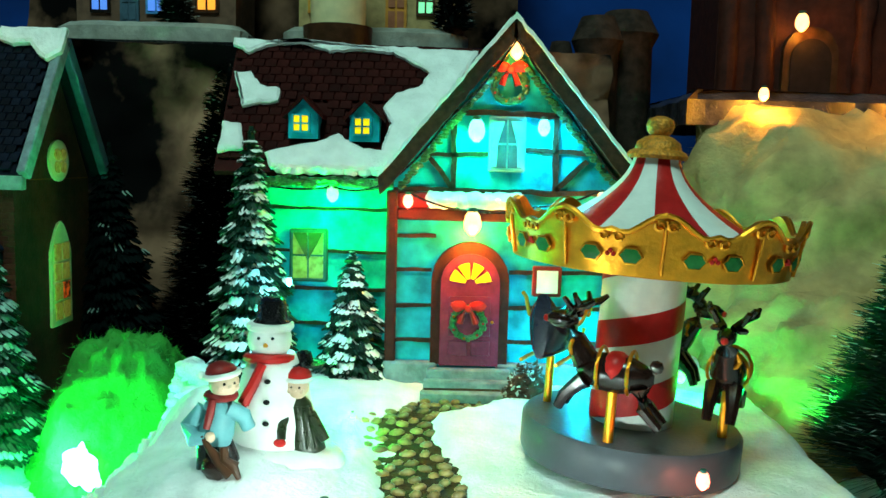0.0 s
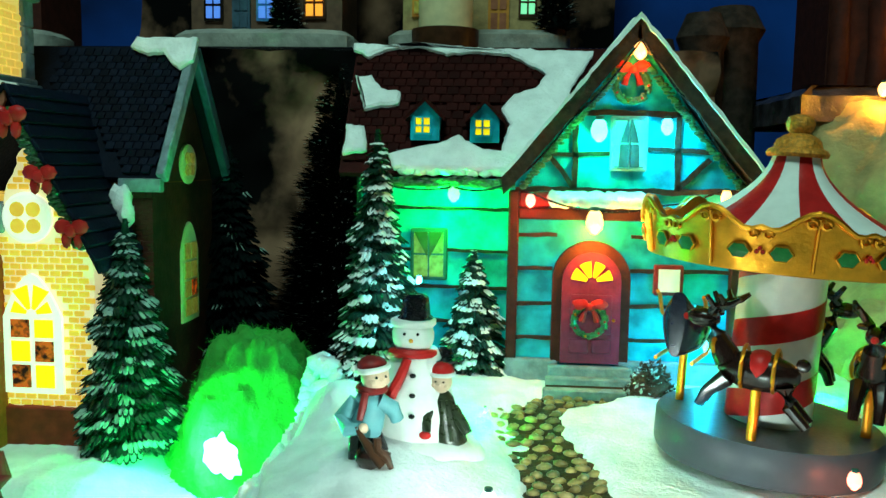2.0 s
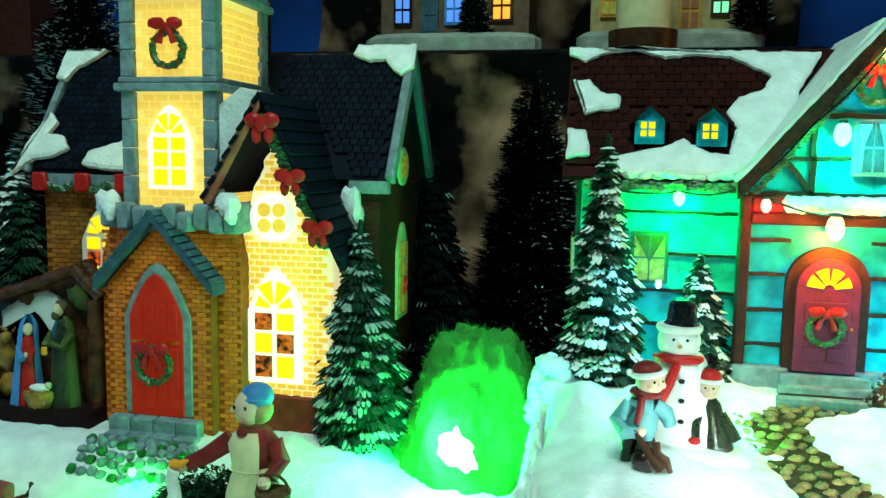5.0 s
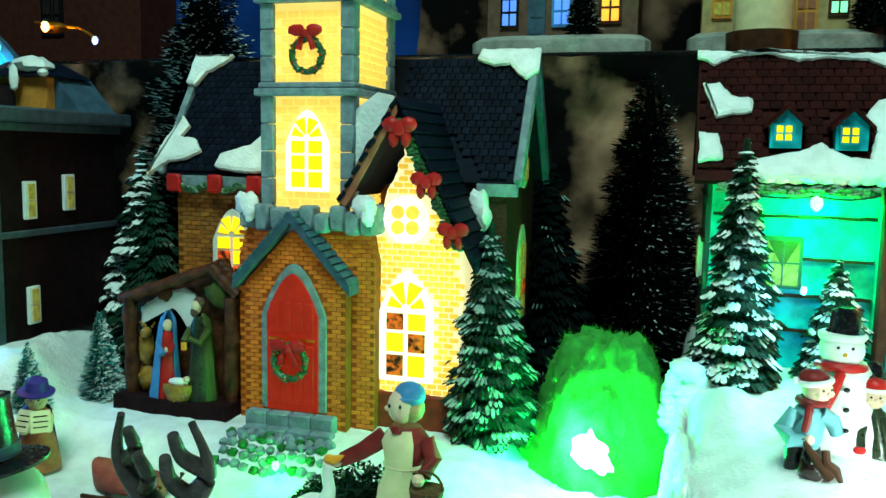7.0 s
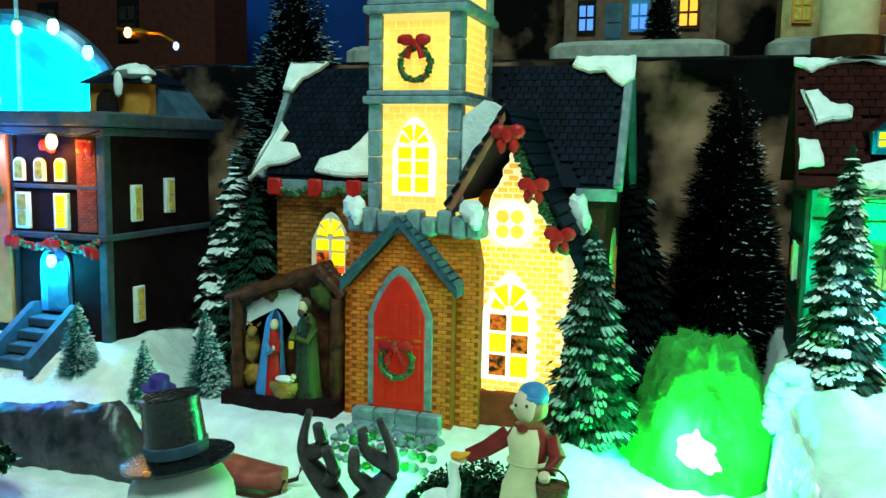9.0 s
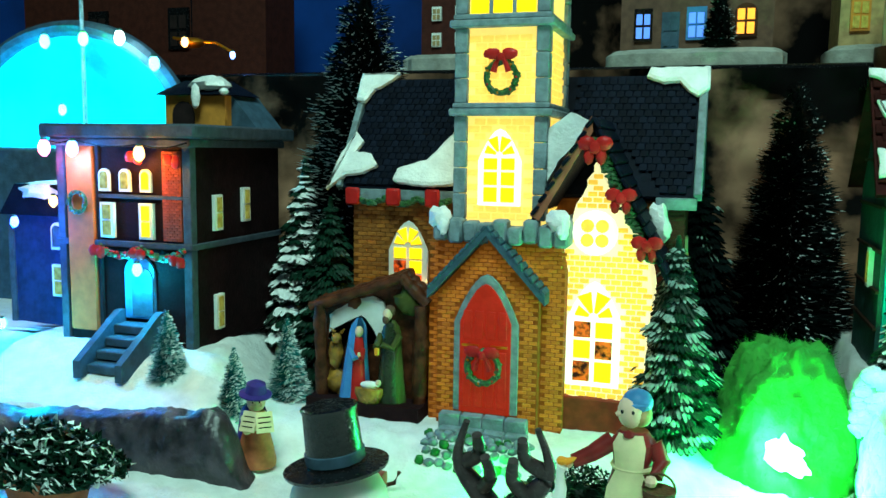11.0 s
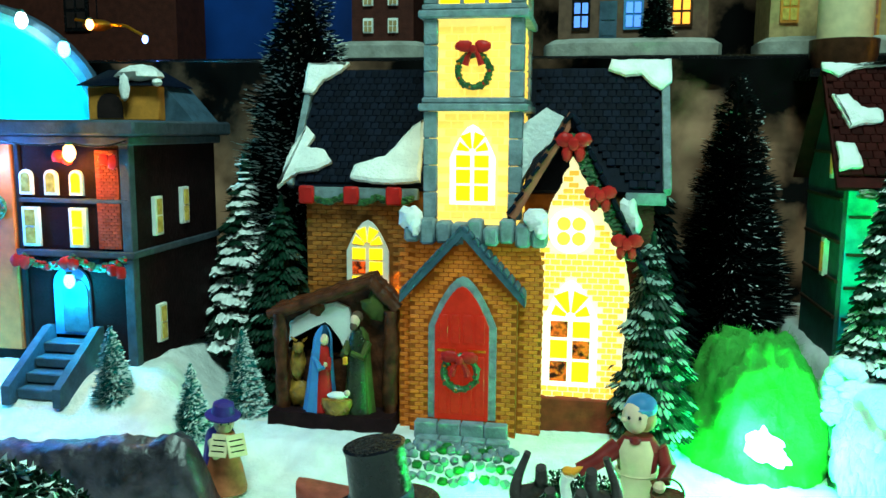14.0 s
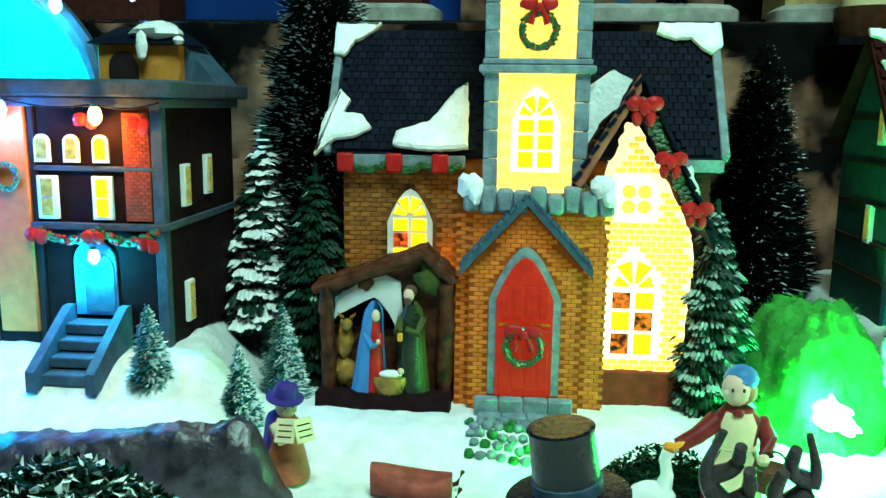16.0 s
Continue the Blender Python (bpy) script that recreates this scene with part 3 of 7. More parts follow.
pine("pine_tree", -0.245, 0.430, -0.054, 0.139, 0.0310, 25, "frost-tipped dark green moulded pine beside the church", 1.0, 0.0076, 3, mats=(PINE, PALESNOW), tuft=0.95)
pine("pine_tree", -0.1045, 0.4425, -0.012, 0.149, 0.0245, 27, "tall snowy green pine beside the cottage", 0.95, 0.0080, 5, tuft=1.25)
pine("pine_tree", -0.0505, 0.456, -0.008, 0.076, 0.0205, 17, "small snowy pine against the cottage wall", 0.9, 0.0066, 7, tuft=1.2)
pine("pine_tree", -0.553, 0.522, -0.03, 0.158, 0.041, 17, "heavily snowed pine beside the dark brick house", 1.9, 0.0115, 11, power=0.8, tuft=1.7)
pine("pine_tree", -0.500, 0.462, -0.05, 0.150, 0.036, 22, "dark green pine behind the nativity stable", 0.32, 0.0085, 13, mats=(PINE, PALESNOW), tuft=0.8)
pine("pine_tree", -0.234, 0.572, -0.06, 0.190, 0.040, 24, "tall dark pine behind the church", 0.14, 0.0085, 17, mats=(NEEDLEDARK, PALESNOW), tuft=0.4)
bottlebrush("bottlebrush_tree", -0.165, 0.630, -0.06, 0.252, 0.056, 20000, "large dark bottlebrush fir with white frost specks", (NEEDLEDARK, FROST), 0.09, 0.16, 0.0006, power=0.60)
bottlebrush("bottlebrush_tree", -0.515, 0.560, -0.05, 0.34, 0.082, 16000, "very tall frosted dark bottlebrush fir behind the church", (NEEDLEDARK, FROST), 0.38, 0.15, 0.0009, power=0.72)
bottlebrush("bottlebrush_tree", 0.237, 0.375, -0.035, 0.165, 0.060, 16000, "green bottlebrush fir beside the carousel", (NEEDLE, FROST), 0.14, 0.12)
bottlebrush("bottlebrush_tree", -0.574, 0.362, -0.031, 0.053, 0.0145, 3000, "little frosted bottlebrush fir on the snow", (NEEDLETEAL, FROST), 0.62, 0.45, 0.0010)
bottlebrush("bottlebrush_tree", -0.521, 0.360, -0.054, 0.055, 0.0145, 3000, "little frosted bottlebrush fir at the snow bank", (NEEDLETEAL, FROST), 0.62, 0.45, 0.0010)
bottlebrush("bottlebrush_tree", -0.511, 0.414, -0.056, 0.067, 0.0175, 4000, "little frosted bottlebrush fir near the stable", (NEEDLETEAL, FROST), 0.62, 0.45, 0.0010)

# ---- cottage ----
cottage = thing("cottage", (-0.015, 0.50, -0.008), "turquoise half-timbered cottage with snowy brown roof", "house")
GX, GZ = 0.0355, 0.186
wall = part("wall", Shape().box(-0.120, -0.0282, 0.478, 0.565, -0.008, 0.110).slab(
    [(-0.028, -0.008), (0.094, -0.008), (0.094, 0.107), (GX, GZ), (-0.028, 0.107)], 0.452, 0.565), TEAL, cottage, "turquoise painted boards")
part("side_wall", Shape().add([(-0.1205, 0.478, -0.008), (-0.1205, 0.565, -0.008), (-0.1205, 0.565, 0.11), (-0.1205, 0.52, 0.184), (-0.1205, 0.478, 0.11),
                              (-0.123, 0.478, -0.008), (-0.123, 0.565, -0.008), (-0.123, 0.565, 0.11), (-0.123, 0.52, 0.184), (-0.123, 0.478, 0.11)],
                             [(0, 1, 2, 3, 4), (9, 8, 7, 6, 5), (0, 5, 6, 1), (1, 6, 7, 2), (2, 7, 8, 3), (3, 8, 9, 4), (4, 9, 5, 0)]), SIDESHADE, cottage, "turquoise side wall with shade in its colour")


def batten(parent, x0, z0, x1, z1, y, w, name="batten", m=TIMBER, deep=0.0022):
    d = Vector((x1 - x0, 0, z1 - z0))
    n = max(2, int(d.length / 0.005))
    px, pz = -d.z / d.length, d.x / d.length
    up, lo = [], []
    for i in range(n + 1):
        t = i / n
        cx, cz = x0 + d.x * t, z0 + d.z * t
        k = w / 2 * (1 + 0.35 * nz(cx * 300, cz * 300, y))
        off = w * 0.3 * nz(cx * 120, cz * 120, 5 + y)
        up.append((cx + px * (k + off), cz + pz * (k + off)))
        lo.append((cx - px * (k - off), cz - pz * (k - off)))
    return part(name, Shape().slab(lo + up[::-1], y - deep, y + 0.001), m, parent)


for z, a, b in ((0.0165, -0.026, -0.006), (0.036, -0.026, -0.006), (0.056, -0.026, -0.006), (0.075, -0.026, -0.004),
                (0.0165, 0.037, 0.093), (0.036, 0.037, 0.093), (0.056, 0.037, 0.093), (0.075, 0.037, 0.093)):
    batten(cottage, a, z, b, z + 0.0004, 0.452, 0.0021)
for z in (0.020, 0.041, 0.063, 0.088):
    batten(cottage, -0.119, z, -0.029, z - 0.001, 0.478, 0.0019)
for z in (0.02, 0.044, 0.07, 0.098, 0.128):
    half = 0.042 if z < 0.11 else 0.042 * (0.184 - z) / 0.074
    part("side_batten", Shape().box(-0.1248, -0.1225, 0.52 - half, 0.52 + half, z, z + 0.002), TIMBER, cottage)
for y, z in ((0.497, 0.112), (0.505, 0.045)):
    w = part("side_window", Shape().box(-0.1262, -0.1225, y - 0.004, y + 0.004, z, z + 0.026), WHITE, cottage, "narrow white side window")
    part("pane", Shape().box(-0.1268, -0.1240, y - 0.0025, y + 0.0025, z + 0.003, z + 0.023), WINDIM, w)
# gable timbers
for x0, z0, x1, z1, w in ((-0.028, 0.1005, 0.094, 0.1005, 0.003), (0.004, 0.1435, 0.066, 0.1425, 0.0032), (0.0045, 0.101, 0.0045, 0.143, 0.003),
                          (0.0605, 0.101, 0.0605, 0.143, 0.003), (-0.010, 0.120, 0.024, 0.1205, 0.0024), (0.043, 0.1235, 0.078, 0.1225, 0.0026),
                          (-0.010, 0.120, 0.004, 0.102, 0.003), (0.078, 0.118, 0.061, 0.102, 0.003)):
    batten(cottage, x0, z0, x1, z1, 0.452, w, "timber")
part("corner_post", Shape().box(-0.0315, -0.0255, 0.4475, 0.456, -0.006, 0.1, c=0.001), REDHOUSE, cottage, "red-brown corner post")
part("corner_post", Shape().box(0.091, 0.096, 0.4485, 0.456, -0.006, 0.1, c=0.001), REDHOUSE, cottage)
part("lintel", Shape().box(-0.026, 0.066, 0.447, 0.4515, 0.084, 0.0905, c=0.001), REDHOUSE, cottage, "red-brown lintel")
part("painted_panel", Shape().box(-0.0255, -0.0085, 0.4485, 0.4515, 0.0905, 0.0995, c=0.001), MAROON, cottage, "dull red panel")
aw = Shape()
aw.tube([(-0.0095 + 0.0018 * i, 0.4485 - 0.0005 * (i % 3), 0.0955 + 0.0010 * nz(i * 0.6, 4.4)) for i in range(31)],
        [0.0024 if i in (0, 30) else 0.0046 + 0.0010 * nz(i * 0.8, 7.7) for i in range(31)], 14, 0)
part("awning_snow", aw, SNOW, cottage, "white snow over the door lintel", sharp=90)
for x in (-0.026, 0.037):
    foot = part("foundation", Shape().box(x - 0.006, x + (0.024 if x < 0 else 0.056), 0.4455, 0.452, -0.009, 0.005, c=0.0012), STONE, cottage, "grey stone plinth")

# main roof
EY, EZ, RY, RZ = 0.464, 0.108, 0.520, 0.187
SL = math.hypot(RY - EY, RZ - EZ)
RF = slope_frame(0, EY, EZ, RY, RZ)
roof = part("roof", Shape().add([(-0.131, 0, 0), (0.06, 0, 0), (0.06, SL, 0), (-0.131, SL, 0), (-0.131, 0, -0.004), (0.06, 0, -0.004), (0.06, SL, -0.004), (-0.131, SL, -0.004)],
                                [(0, 1, 2, 3), (4, 7, 6, 5), (0, 4, 5, 1), (1, 5, 6, 2), (2, 6, 7, 3), (3, 7, 4, 0)], 0, RF)
            .add([(-0.131, RY, RZ), (0.06, RY, RZ), (0.06, 0.58, 0.108), (-0.131, 0.58, 0.108)], [(0, 1, 2, 3)]), ROOFBROWN, cottage, "brown shingle roof")
gs = Shape()
for s in (-1, 1):
    gs.add([(GX, 0.440, GZ + 0.006), (GX + s * 0.067, 0.440, 0.106), (GX + s * 0.067, 0.56, 0.106), (GX, 0.56, GZ + 0.006),
            (GX, 0.440, GZ + 0.002), (GX + s * 0.067, 0.440, 0.102), (GX + s * 0.067, 0.56, 0.102), (GX, 0.56, GZ + 0.002)],
           [(0, 1, 2, 3), (4, 7, 6, 5), (0, 4, 5, 1), (1, 5, 6, 2), (2, 6, 7, 3)])
part("gable_roof", gs, ROOFBROWN, cottage)
for s in (-1, 1):
    b = Shape()
    n = 26
    pts = [(GX + s * 0.071 * i / n + 0.0006 * nz(i, s, 1.5), GZ + 0.006 - 0.085 * i / n + 0.0008 * nz(i * 0.9, s, 4.5)) for i in range(n + 1)]
    b.slab(pts + [(x - s * 0.0012, z - 0.0098 + 0.0006 * nz(x * 500, z * 500)) for x, z in pts[::-1]], 0.4365, 0.4425)
    part("bargeboard", b, TIMBER, cottage, "carved brown bargeboard")
    sn = Shape()
    up = [(x, z + 0.0028 + 0.0014 * nz(x * 300, 0, 9)) for x, z in pts]
    sn.slab(pts + up[::-1], 0.4345, 0.450)
    part("edge_snow", sn, SNOW, cottage, "snow along the bargeboard")
LS = Vector((-0.067, 0, 0.106 - GZ - 0.006))
for sg, o in ((1, [(0.002, 0.0), (0.10, 0.0), (0.10, 0.090), (0.06, 0.095), (0.03, 0.102), (0.006, 0.102)]), (-1, [(0.002, 0.0), (0.10, 0.0), (0.10, 0.102), (0.003, 0.102)])):
    lf = Matrix(((0, sg * LS.x / LS.length, -0.77 * sg, GX), (1, 0, 0, 0.444), (0, LS.z / LS.length, 0.64, GZ + 0.0062), (0, 0, 0, 1)))
    ls = Shape()
    snow_slab(ls, o, lf, 0.003, amp=0.0015)
    part("gable_snow", ls, SNOW, cottage, "white snow on the gable roof")


def roof_spot(px, py):
    """From rough sketch numbers of the roof's front to roof metres."""
    v = max(0.0, min(1.0, (290 - py) / (290 - 78)))
    d = 0.462 + 0.056 * v
    return ((px - 786) * d / 1444, v * SL)


c_shape = [(418, 66), (840, 92), (800, 150), (760, 300), (480, 298), (470, 268), (500, 258), (560, 250), (600, 236), (640, 258), (672, 258), (690, 218), (676, 192),
           (700, 168), (745, 152), (756, 132), (690, 96), (620, 92), (580, 97), (530, 82), (480, 88), (440, 104), (416, 88)]
for k, sketch in enumerate((c_shape, [(413, 138), (445, 138), (462, 158), (496, 165), (494, 184), (462, 188), (432, 196), (424, 168)],
                            [(396, 220), (428, 222), (432, 262), (388, 268)])):
    snow = Shape()
    snow_slab(snow, [roof_spot(*p) for p in sketch], RF @ pose(0, 0, 0.0022), 0.0034, step=0.0028 if k == 0 else 0.0022, amp=0.0016 if k == 0 else 0.0015, seed=k)
    if k == 0:
        for i in range(5, 14):
            snow.ball((-0.128 + 0.0075 * i, EY - 0.001, EZ + 0.002 + 0.0015 * nz(i, 3)), (0.0055, 0.003, 0.0032), n=8, rough=0.4)
    part("roof_snow", snow, SNOW, cottage, "glittering white snow patch")
# dormers
for x, z in ((-0.0815, 0.1385), (-0.0465, 0.1375)):
    y = EY + (z - 0.012 - EZ) * (RY - EY) / (RZ - EZ)
    d = part("dormer", Shape().slab([(x - 0.0085, z - 0.011), (x + 0.0085, z - 0.011), (x + 0.0085, z + 0.004), (x, z + 0.012), (x - 0.0085, z + 0.004)], y - 0.006, y + 0.03), TEAL, cottage, "turquoise dormer")
    part("dormer_window", Shape().box(x - 0.0052, x + 0.0032, y - 0.0072, y - 0.005, z - 0.0065, z + 0.002), WINGLOW, d, "lit yellow dormer pane")
    fr = Shape()
    for q in (-0.0062, -0.0012, 0.0036):
        fr.box(x + q - 0.0006, x + q + 0.0006, y - 0.0082, y - 0.006, z - 0.0072, z + 0.003)
    for q in (-0.0072, -0.0025, 0.0024):
        fr.box(x - 0.0066, x + 0.0040, y - 0.0080, y - 0.006, z + q - 0.0005, z + q + 0.0005)
    part("window_frame", fr, TEAL, d)
    for s in (-1, 1):
        dr = Shape()
        p0, p1 = Vector((x, 0, z + 0.0138)), Vector((x + s * 0.0115, 0, z + 0.0025))
        dr.slab([(p0.x, p0.z), (p1.x, p1.z), (p1.x, p1.z - 0.0024), (p0.x, p0.z - 0.0024)], y - 0.0095, y + 0.03)
        part("dormer_roof", dr, ROOFBROWN, d)


def wreath(name, x, y, z, r, parent, bow=True, bow_up=1.0):
    rng = random.Random(int(x * 1e4))
    s = Shape()
    for i in range(80):
        a = rng.random() * 6.28
        q = r * rng.uniform(0.82, 1.15)
        c = (x + math.cos(a) * q, y + rng.uniform(-0.0012, 0.0006), z + math.sin(a) * q)
        s.ball(c, (r * 0.16, 0.0012, r * 0.12), n=5)
    s.tube([(x + math.cos(k * math.pi / 10) * r, y, z + math.sin(k * math.pi / 10) * r) for k in range(21)], r * 0.2, 6)
    w = part(name, s, GARLAND, parent, "green glitter wreath")
    for i in range(7):
        a = i * 0.9
        part("berry", Shape().ball((x + math.cos(a) * r, y - 0.0016, z + math.sin(a) * r), r * 0.09, n=6), GOLD if i % 2 else RED, w)
    if bow:
        b = Shape()
        zb = z + r * 0.95 * bow_up
        r *= 1.2
        for s_ in (-1, 1):
            b.ball((x + s_ * r * 0.48, y - 0.0022, zb + r * 0.16), (r * 0.46, 0.0018, r * 0.30), n=12, rough=0.3)
            b.tube([(x + s_ * r * 0.08, y - 0.0022, zb), (x + s_ * r * 0.30, y - 0.0020, zb - r * 0.42), (x + s_ * r * 0.42, y - 0.0014, zb - r * 0.78)], [r * 0.10, r * 0.15, r * 0.19], 7)
        b.ball((x, y - 0.003, zb), (r * 0.22, 0.0016, r * 0.22), n=8)
        part("bow", b, RED, w, "red ribbon bow")
    return w


wreath("wreath", 0.034, 0.4505, 0.158, 0.0088, cottage)
# upper window
w = part("window", Shape().box(0.0235, 0.0435, 0.4475, 0.4525, 0.1115, 0.1415, c=0.0008), AQUA, cottage, "pale upper window with curtains")
for a, b in ((0.0255, 0.0330), (0.0340, 0.0415)):
    for q, u in ((0.1135, 0.1260), (0.1270, 0.1395)):
        part("pane", Shape().box(a, b, 0.4468, 0.4480, q, u), SLATEBLUE, w)
    sx, ex = (a, b) if a < 0.03 else (b, a)
    part("curtain", Shape().slab([(sx, 0.1140), (sx + 0.30 * (ex - sx), 0.1140), (sx + 0.38 * (ex - sx), 0.1270), (sx + 0.85 * (ex - sx), 0.1390), (sx, 0.1390)], 0.4458, 0.4466), AQUA, w, "pale aqua curtain")
# wing window
w = part("window", Shape().box(-0.0895, -0.0675, 0.4735, 0.4785, 0.0445, 0.0755, c=0.0008), GREENPAINT, cottage, "green framed wing window")
for a, b in ((-0.0873, -0.0790), (-0.0780, -0.0697)):
    for q, u in ((0.0467, 0.0595), (0.0607, 0.0733)):
        part("pane", Shape().box(a, b, 0.4728, 0.4740, q, u), WINDIM, w, "lit pane")
    part("curtain", Shape().slab([(a, 0.0735), (b, 0.0735), (b if a < -0.08 else a, 0.058)], 0.4718, 0.4727), OLIVE, w)
# right window
w = part("window", Shape().box(0.050, 0.066, 0.4475, 0.4525, 0.043, 0.060, c=0.0008), MAROON, cottage, "small plum framed window")
part("pane", Shape().box(0.0522, 0.0638, 0.4468, 0.4480, 0.0452, 0.0578), WHITE, w)
# eave garland
gsh = Shape()
rng = random.Random(4)
for i in range(240):
    x = -0.117 + 0.09 * rng.random()
    gsh.ball((x, EY - 0.0005 + rng.uniform(-0.002, 0.002), EZ - 0.0035 + rng.uniform(-0.0025, 0.002) - 0.002 * math.sin((x + 0.117) * 105) ** 2), (0.0030, 0.0016, 0.0013), n=5)
part("eave_garland", gsh, GARLAND, cottage, "thin green garland under the eave")
gsh = Shape()
for i in range(300):
    t = rng.random()
    s_ = rng.choice((-1, 1))
    gsh.ball((GX + s_ * (0.004 + 0.056 * t), 0.4485 + rng.uniform(-0.001, 0.001), GZ - 0.014 - 0.070 * t + rng.uniform(-0.002, 0.002)), (0.0022, 0.0012, 0.0010), n=5)
part("gable_garland", gsh, GARLAND, cottage, "green garland along the gable")

# cottage door
DX = 0.0155
door = part("door_frame", Shape().slab(moved(arch(0.043, 0.0685, 16), DX, 0.004), 0.4465, 0.4525), REDHOUSE, cottage, "rounded red-brown door surround")
leaf = part("door", Shape().slab(moved(arch(0.0325, 0.0625, 16), DX, 0.004), 0.4442, 0.4468), DOORPLUM, cottage, "arched plum front door")
for a, b, q, u in ((-0.0115, -0.001, 0.010, 0.018), (0.001, 0.0115, 0.010, 0.018), (-0.0115, 0.0115, 0.021, 0.043)):
    part("panel", Shape().box(DX + a, DX + b, 0.4432, 0.4445, q, u, c=0.0004), DOORPLUM, leaf)
for i in range(4):
    a0, a1 = math.radians(8 + 43 * i), math.radians(45 * (i + 1) - 8)
    o = (DX, 0.050)
    pts = [(o[0] + 0.0115 * math.cos(a0 + (a1 - a0) * k / 4), o[1] + 0.0115 * math.sin(a0 + (a1 - a0) * k / 4)) for k in range(5)]
    pts += [(o[0] + 0.003 * math.cos(a1), o[1] + 0.003 * math.sin(a1)), (o[0] + 0.003 * math.cos(a0), o[1] + 0.003 * math.sin(a0))]
    part("fanlight", Shape().slab(pts, 0.4434, 0.4446), WINGLOW, leaf, "lit yellow fanlight pane")
wreath("wreath", DX - 0.001, 0.4425, 0.0285, 0.0085, leaf)
part("door_knob", Shape().ball((DX + 0.0125, 0.4430, 0.029), 0.0009, n=8), GOLD, leaf)
for i in range(3):
    part("step", Shape().box(DX - 0.023 - 0.0015 * i, DX + 0.023 + 0.0015 * i, 0.4445 - 0.0062 * (i + 1), 0.4445 - 0.0062 * i, -0.013, 0.003 - 0.0048 * i, c=0.0007), STONE, cottage, "grey stone step")

# ---- church ----
church = thing("church", (-0.36, 0.46, -0.05), "lit brick church with yellow glowing tower and navy roof", "church")
part("nave_wall", Shape().box(-0.481, -0.244, 0.462, 0.560, -0.052, 0.100), NAVEMORTAR, church, "brown brick nave")
# end wall of the nave, its shade put into a darker brick colour
part("right_end_wall", Shape().add([(-0.2438, 0.462, 0.1), (-0.2438, 0.56, 0.1), (-0.2438, 0.512, 0.178)], [(0, 1, 2)]).box(-0.2442, -0.2436, 0.463, 0.560, -0.05, 0.0995), REDHOUSE, church, "red-brown brick end wall, darkened as if shaded")
CE, CZ, CRY, CRZ = 0.458, 0.103, 0.512, 0.186
CSL = math.hypot(CRY - CE, CRZ - CZ)
CF = slope_frame(0, CE, CZ, CRY, CRZ)
croof = part("roof", Shape().add([(-0.494, 0, 0), (-0.236, 0, 0), (-0.236, CSL, 0), (-0.484, CSL, 0), (-0.494, 0, -0.004), (-0.236, 0, -0.004), (-0.236, CSL, -0.004), (-0.484, CSL, -0.004)],
                                 [(0, 1, 2, 3), (4, 7, 6, 5), (0, 4, 5, 1), (1, 5, 6, 2), (2, 6, 7, 3), (3, 7, 4, 0)], 0, CF)
             .add([(-0.484, CRY, CRZ), (-0.236, CRY, CRZ), (-0.236, 0.57, 0.10), (-0.494, 0.57, 0.10)], [(0, 1, 2, 3)]), NAVY, church, "dark navy slate roof")
# dark sheet over the nave front, standing in for shade beside the gable
part("strip_wall", Shape().box(-0.2612, -0.2432, 0.4612, 0.4630, -0.052, 0.0995), REDHOUSE, church, "red brick strip beside the gable, darkened as if shaded")
part("end_board", Shape().box(-0.2385, -0.2330, 0, CSL, -0.005, 0.0035, c=0.0008, at=CF), STONE, church, "grey stone verge")
part("end_board", Shape().box(-0.4935, -0.4885, 0, CSL, -0.005, 0.0032, c=0.0008, at=CF), STONE, church)
CB2 = Matrix.Translation((0, 0, 0)) @ slope_frame(0, CRY, CRZ - 0.002, 0.576, 0.094)
part("rear_end_board", Shape().box(-0.2385, -0.2330, 0, 0.105, -0.004, 0.0045, c=0.0008, at=CB2), SLATEBLUE, church, "blue-grey rear verge")
part("eave_board", Shape().box(-0.481, -0.400, 0.4565, 0.4625, 0.0945, 0.1025, c=0.0006), STONE, church)
part("eave_board", Shape().box(-0.262, -0.236, 0.4565, 0.4625, 0.0945, 0.1025, c=0.0006), STONE, church)
for o in (
    [(-0.494, 0.076), (-0.494, 0.101), (-0.462, 0.101), (-0.468, 0.094), (-0.480, 0.086), (-0.486, 0.074)],
    [(-0.498, -0.004), (-0.495, 0.022), (-0.486, 0.046), (-0.478, 0.038), (-0.482, 0.028), (-0.470, 0.026), (-0.462, 0.017), (-0.472, 0.010), (-0.486, 0.008)],
    [(-0.448, 0.004), (-0.446, 0.014), (-0.424, 0.022), (-0.408, 0.046), (-0.400, 0.052), (-0.398, 0.002), (-0.424, 0.000)],
    [(-0.275, 0.094), (-0.262, 0.089), (-0.252, 0.090), (-0.246, 0.082), (-0.240, 0.078), (-0.232, 0.084), (-0.232, 0.102), (-0.272, 0.102)]):
    cs = Shape()
    snow_slab(cs, o, CF @ pose(0, 0, 0.003), 0.0042, step=0.0026, amp=0.0011)
    part("roof_snow", cs, SNOW, church, "white snow lump on the slates")
# eave garland and red bows
rng = random.Random(9)
gsh = Shape()
for i in range(200):
    x = rng.uniform(-0.476, -0.404)
    gsh.ball((x, 0.4545 + rng.uniform(-0.001, 0.001), 0.0965 - 0.004 * abs(math.sin((x + 0.476) * 130)) + rng.uniform(-0.0015, 0.0015)), (0.0026, 0.0014, 0.0013), n=5)
part("eave_garland", gsh, GARLAND, church, "green garland with glints")
for x in (-0.478, -0.446, -0.416):
    part("red_bow", Shape().box(x - 0.0055, x + 0.0055, 0.4515, 0.4555, 0.091, 0.1035, c=0.0012), RED, church, "red ribbon block")


